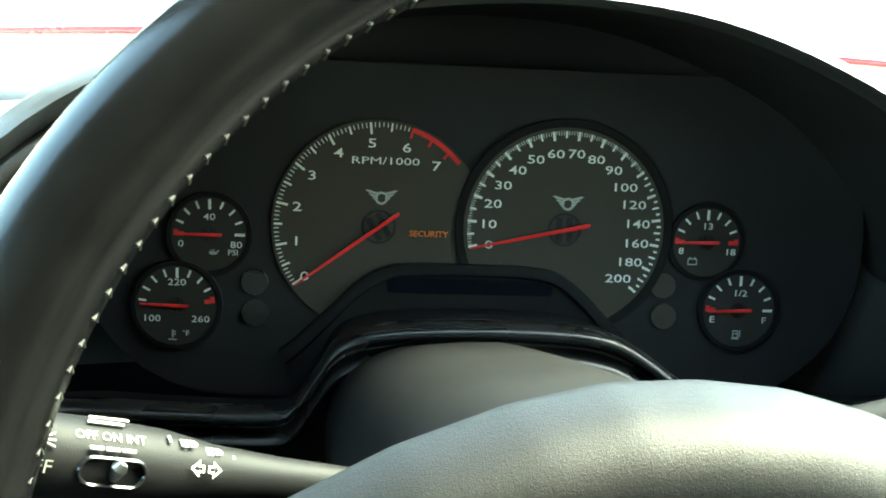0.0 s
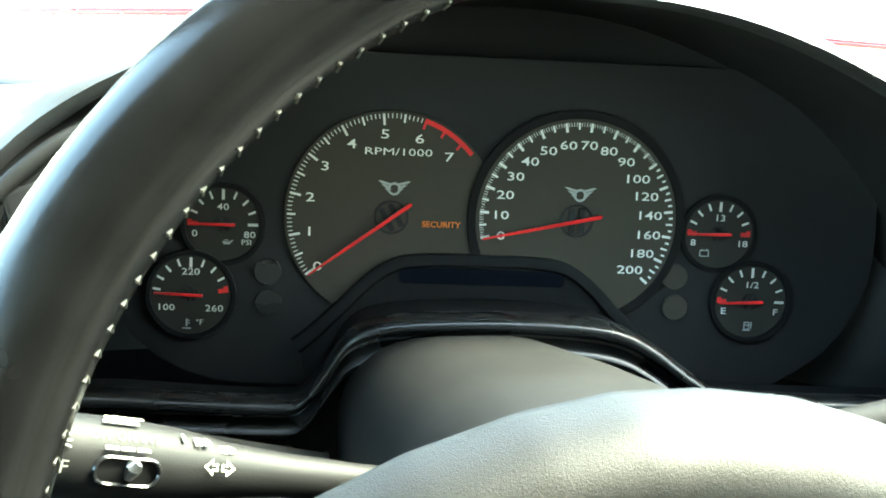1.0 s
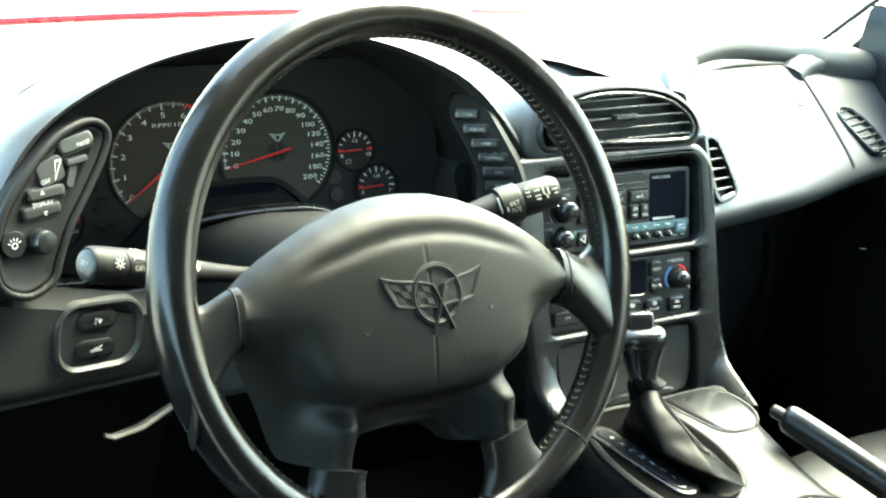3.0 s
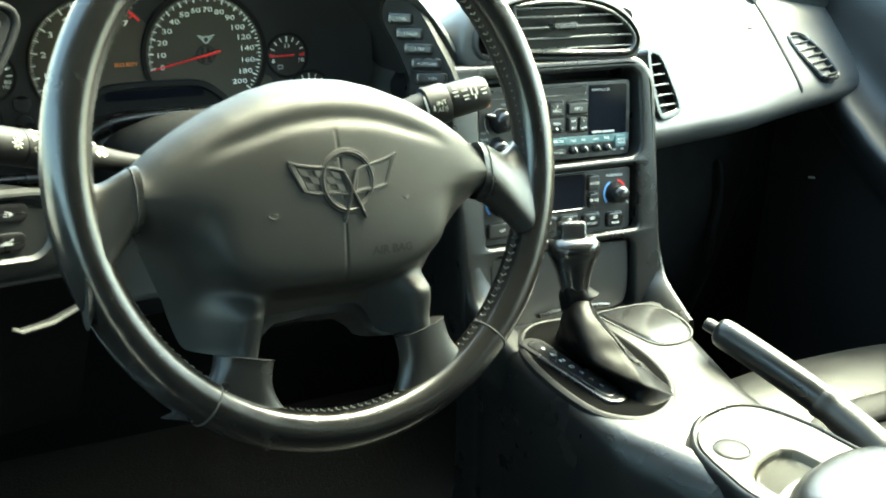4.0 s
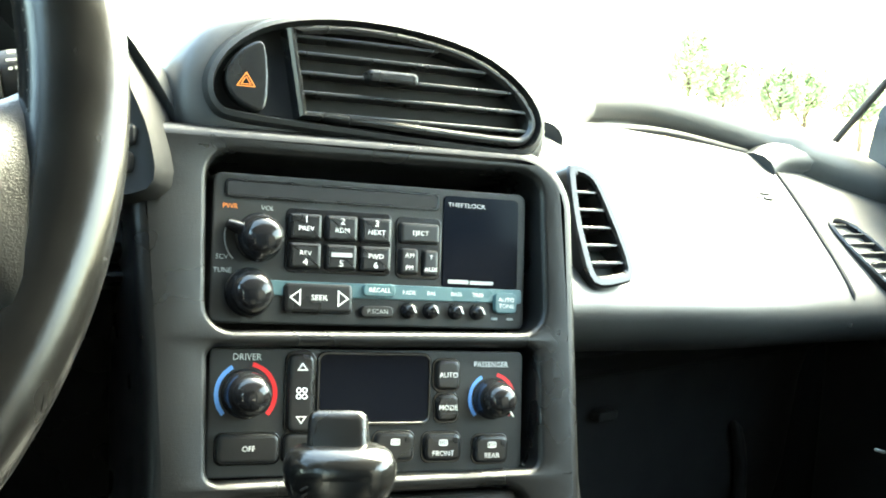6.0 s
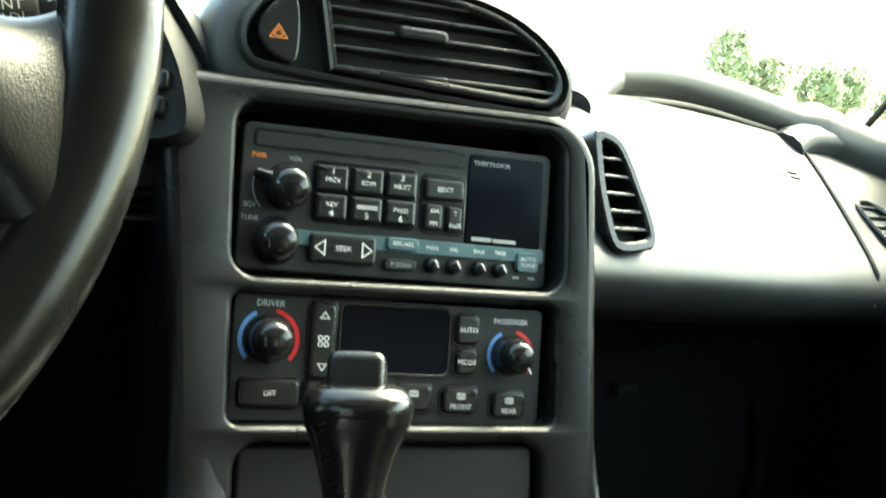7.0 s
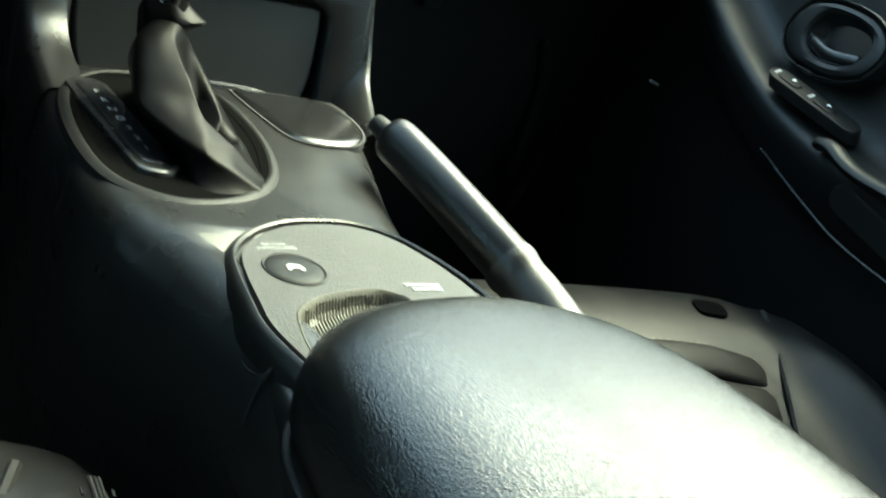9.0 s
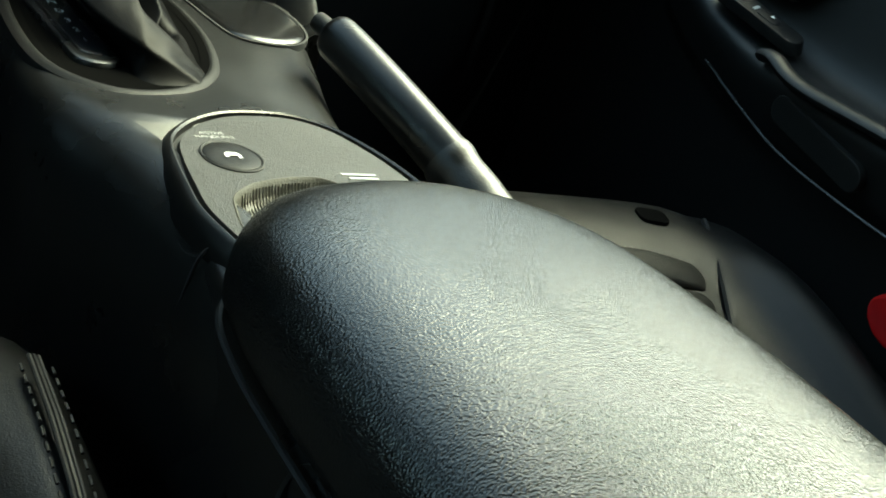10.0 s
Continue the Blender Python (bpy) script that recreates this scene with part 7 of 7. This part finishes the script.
# double seam with stitches along the driver seat's bolster
def on_bolster(x, y, lift=0.0):
    return (x, y, cushion_fall(y + 0.054) + float(np.interp(x, (0.196, 0.2035, 0.2085, 0.2125, 0.2175), (0.0140, 0.0125, 0.0102, 0.0076, 0.0035))) + lift)


run = [-0.34 + 0.01 * i for i in range(44)]
for name, x, rad, mat in (("seam_groove", 0.1962, 0.0011, DARK), ("seam_ridge", 0.1981, 0.0012, SEAT), ("seam_groove", 0.2001, 0.0011, DARK)):
    bm = bmesh.new()
    sweep(bm, [on_bolster(x, y, -0.0002) for y in run], rad, 7)
    part(name, bm, mat, ds)
for x in (0.1915, 0.2045):
    bm = bmesh.new()
    for i in range(49):
        y = -0.33 + 0.0085 * i
        sweep(bm, [on_bolster(x, y), on_bolster(x, y + 0.0048)], 0.0008, 5)
    part("bolster_stitching", bm, DARK, ds)

# ---- passenger door ----
door = thing("passenger_door", pose(0, 0, 0), "black moulded inner passenger door panel", "door panel")


def ridge(y):
    pts = ((-0.9, 0.235), (-0.3, 0.23), (0.05, 0.227), (0.15, 0.228), (0.21, 0.234), (0.258, 0.240), (0.309, 0.254), (0.382, 0.287), (0.44, 0.325), (0.50, 0.37), (0.7, 0.45))
    for (a, za), (b, zb) in zip(pts, pts[1:]):
        if y <= b:
            return za + (zb - za) * (y - a) / (b - a)
    return pts[-1][1]


bm = bmesh.new()
rows = []
for y in [-0.9, -0.6, -0.4, -0.2, -0.1, 0.0, 0.05, 0.1, 0.15, 0.2, 0.25, 0.3, 0.36, 0.42, 0.5, 0.6]:
    z0 = sum(ridge(y + d) for d in (-0.04, -0.02, 0, 0.02, 0.04)) / 5
    rows.append([(1.0 + dx, y, z) for dx, z in ((0.075, max(z0 + 0.14, 0.46)), (0.062, max(z0 + 0.12, 0.44)), (0.055, z0 + 0.08), (0.050, z0 + 0.04), (0.044, z0 + 0.014), (0.030, z0 + 0.004), (0.008, z0 + 0.002), (-0.006, z0 - 0.002), (-0.012, z0 - 0.010), (-0.012, z0 - 0.022), (-0.004, z0 - 0.038), (0.004, z0 - 0.055), (0.006, z0 - 0.066), (0.020, z0 - 0.075), (0.030, z0 - 0.10), (0.035, 0.0), (0.03, FLOOR))])
sheet(bm, rows)
softened(part("door_skin", bm, DOORSKIN, door, sharp=80), 1)
# round pull bowl with its handle
DB = Matrix(((0, 0.25, -0.968, 1.034), (-1, 0, 0, 0.285), (0, 0.968, 0.25, 0.325), (0, 0, 0, 1)))
bm = bmesh.new()
o = [(p.x, p.y) for p in smooth_loop([(-0.068, -0.010), (-0.055, 0.022), (-0.015, 0.034), (0.035, 0.030), (0.062, 0.008), (0.050, -0.026), (0.005, -0.040), (-0.048, -0.034)], 5)]
rings(bm, [[(*p, -0.012) for p in offset(o, 0.004)], [(*p, 0.003) for p in offset(o, 0.003)], [(*p, 0.0045) for p in offset(o, 0.0015)], [(*p, 0.003) for p in offset(o, 0.0)], [(*p, -0.003) for p in offset(o, -0.001)]], cap_last=False)
part("bowl_rim", bm, SATIN, door, m=DB)
o2 = [(0.006 + (x - 0.006) * 0.62, 0.003 + (y - 0.003) * 0.66) for x, y in o]
bm = bmesh.new()
rings(bm, [[(*p, -0.004) for p in offset(o, -0.0005)], [(*p, 0.004) for p in offset(o, -0.004)], [(*p, 0.006) for p in offset(o, -0.008)], [(*p, 0.005) for p in offset(o2, 0.003)], [(*p, 0.001) for p in o2]], cap_last=False)
part("handle_bowl", bm, DOORSKIN, door, "moulded ring of the handle bowl", m=DB)
bm = bmesh.new()
rings(bm, [[(*p, 0.002) for p in offset(o2, 0.0006)], [(*p, -0.006) for p in offset(o2, -0.002)], [(p[0] * 0.75, p[1] * 0.75, -0.014) for p in o2]], cap_last=True)
part("handle_recess", bm, GLOSS, door, m=DB)
bm = bmesh.new()
sweep(bm, smooth_line([(-0.030, -0.012, -0.002), (0.0, -0.018, 0.002), (0.034, -0.012, -0.002)], 4), 0.0065, 10, flat=0.55)
part("inner_handle", bm, SATIN, door, m=DB)
# window and lock switches on the armrest
DS = Matrix(((0.22, 0.93, -0.28, 1.006), (-0.955, 0.25, 0.10, 0.258), (-0.18, 0.26, 0.95, 0.2655), (0, 0, 0, 1)))
bm = bmesh.new()
plate(bm, rrect(0.115, 0.026, 0.012, 6), -0.01, 0.003, 0.0015)
swp = part("switch_plate", bm, SHROUD, door, m=DS)
for x in (-0.032, 0.014):
    bm = bmesh.new()
    plate(bm, rrect(0.028, 0.015, 0.006, 5), 0.002, 0.0046, 0.002)
    part("window_switch", bm, SHROUD, swp, m=DS @ pose(x, 0, 0))
    bars("switch_mark", DS @ pose(x - 0.018, 0, 0.0034), GREYMARK, swp, [(0, 0, 0.0035, 0.010)])
    blob_sign("switch_symbol", DS @ pose(x + 0.005, 0, 0.0064), WHITE, swp, [(-0.002, -0.003), (0.003, 0), (-0.002, 0.003)], 0)
bm = bmesh.new()
sweep(bm, smooth_line([(0.988, 0.215, 0.236), (0.984, 0.195, 0.240), (0.982, 0.15, 0.230), (0.985, 0.05, 0.231), (0.99, -0.15, 0.234)], 5), [0.008] + [0.011] * 19 + [0.009], 12, flat=0.6)
part("pull_edge", bm, DOORSKIN, door)
bm = bmesh.new()
sweep(bm, smooth_line([(0.990, 0.284, 0.203), (0.988, 0.20, 0.178), (0.988, 0.129, 0.163), (0.99, 0.0, 0.156), (0.995, -0.2, 0.156)], 5), 0.0016, 6)
part("lower_piping", bm, SATIN, door)
bm = bmesh.new()
plate(bm, rrect(0.13, 0.030, 0.014, 6), -0.004, 0.004, 0.002)
part("armrest_pocket", bm, FACE, door, m=Matrix(((0.0, 0.2, -0.98, 0.992), (-0.985, 0.17, 0.03, 0.115), (-0.17, -0.965, -0.2, 0.192), (0, 0, 0, 1))))
bm = bmesh.new()
plate(bm, disc(0.0290, 36, 0, 0, 0.0225), -0.04, 0.004, 0.003)
part("reflector", bm, material("red_reflector", (0.55, 0.01, 0.015), 0.2, mottled=0.05, coat=0.5), door, "red door reflector", m=Matrix(((0.0, 0.2, -0.98, 0.985), (-0.98, 0.2, 0.03, -0.045), (-0.2, -0.96, -0.2, 0.099), (0, 0, 0, 1))))

# metal latch plate low on the door edge
latch = thing("door_latch", Matrix(((0.0, 0.2, -0.98, 0.985), (-0.98, 0.2, 0.03, -0.077), (-0.2, -0.96, -0.2, 0.030), (0, 0, 0, 1))), "bright metal latch plate on the door edge", "latch")
bm = bmesh.new()
plate(bm, rrect(0.040, 0.034, 0.004, 3), -0.01, 0.003, 0.001)
part("latch_plate", bm, STEEL, latch)
for y in (-0.008, 0.004):
    bm = bmesh.new()
    plate(bm, rrect(0.024, 0.005, 0.001, 2, 0.0, y), 0.002, 0.0045, 0.0006)
    part("latch_slot", bm, DARK, latch)

# ---- driver footwell ----
sill = thing("footrest", pose(-0.22, 0.25, -0.10), "grey metal driver footrest", "footrest")
bm = bmesh.new()
plate(bm, rrect(0.09, 0.22, 0.012, 4), -0.006, 0.006, 0.003)
part("rest_plate", bm, PAD, sill, m=pose(0, 0, 0, 40, 0, 0))
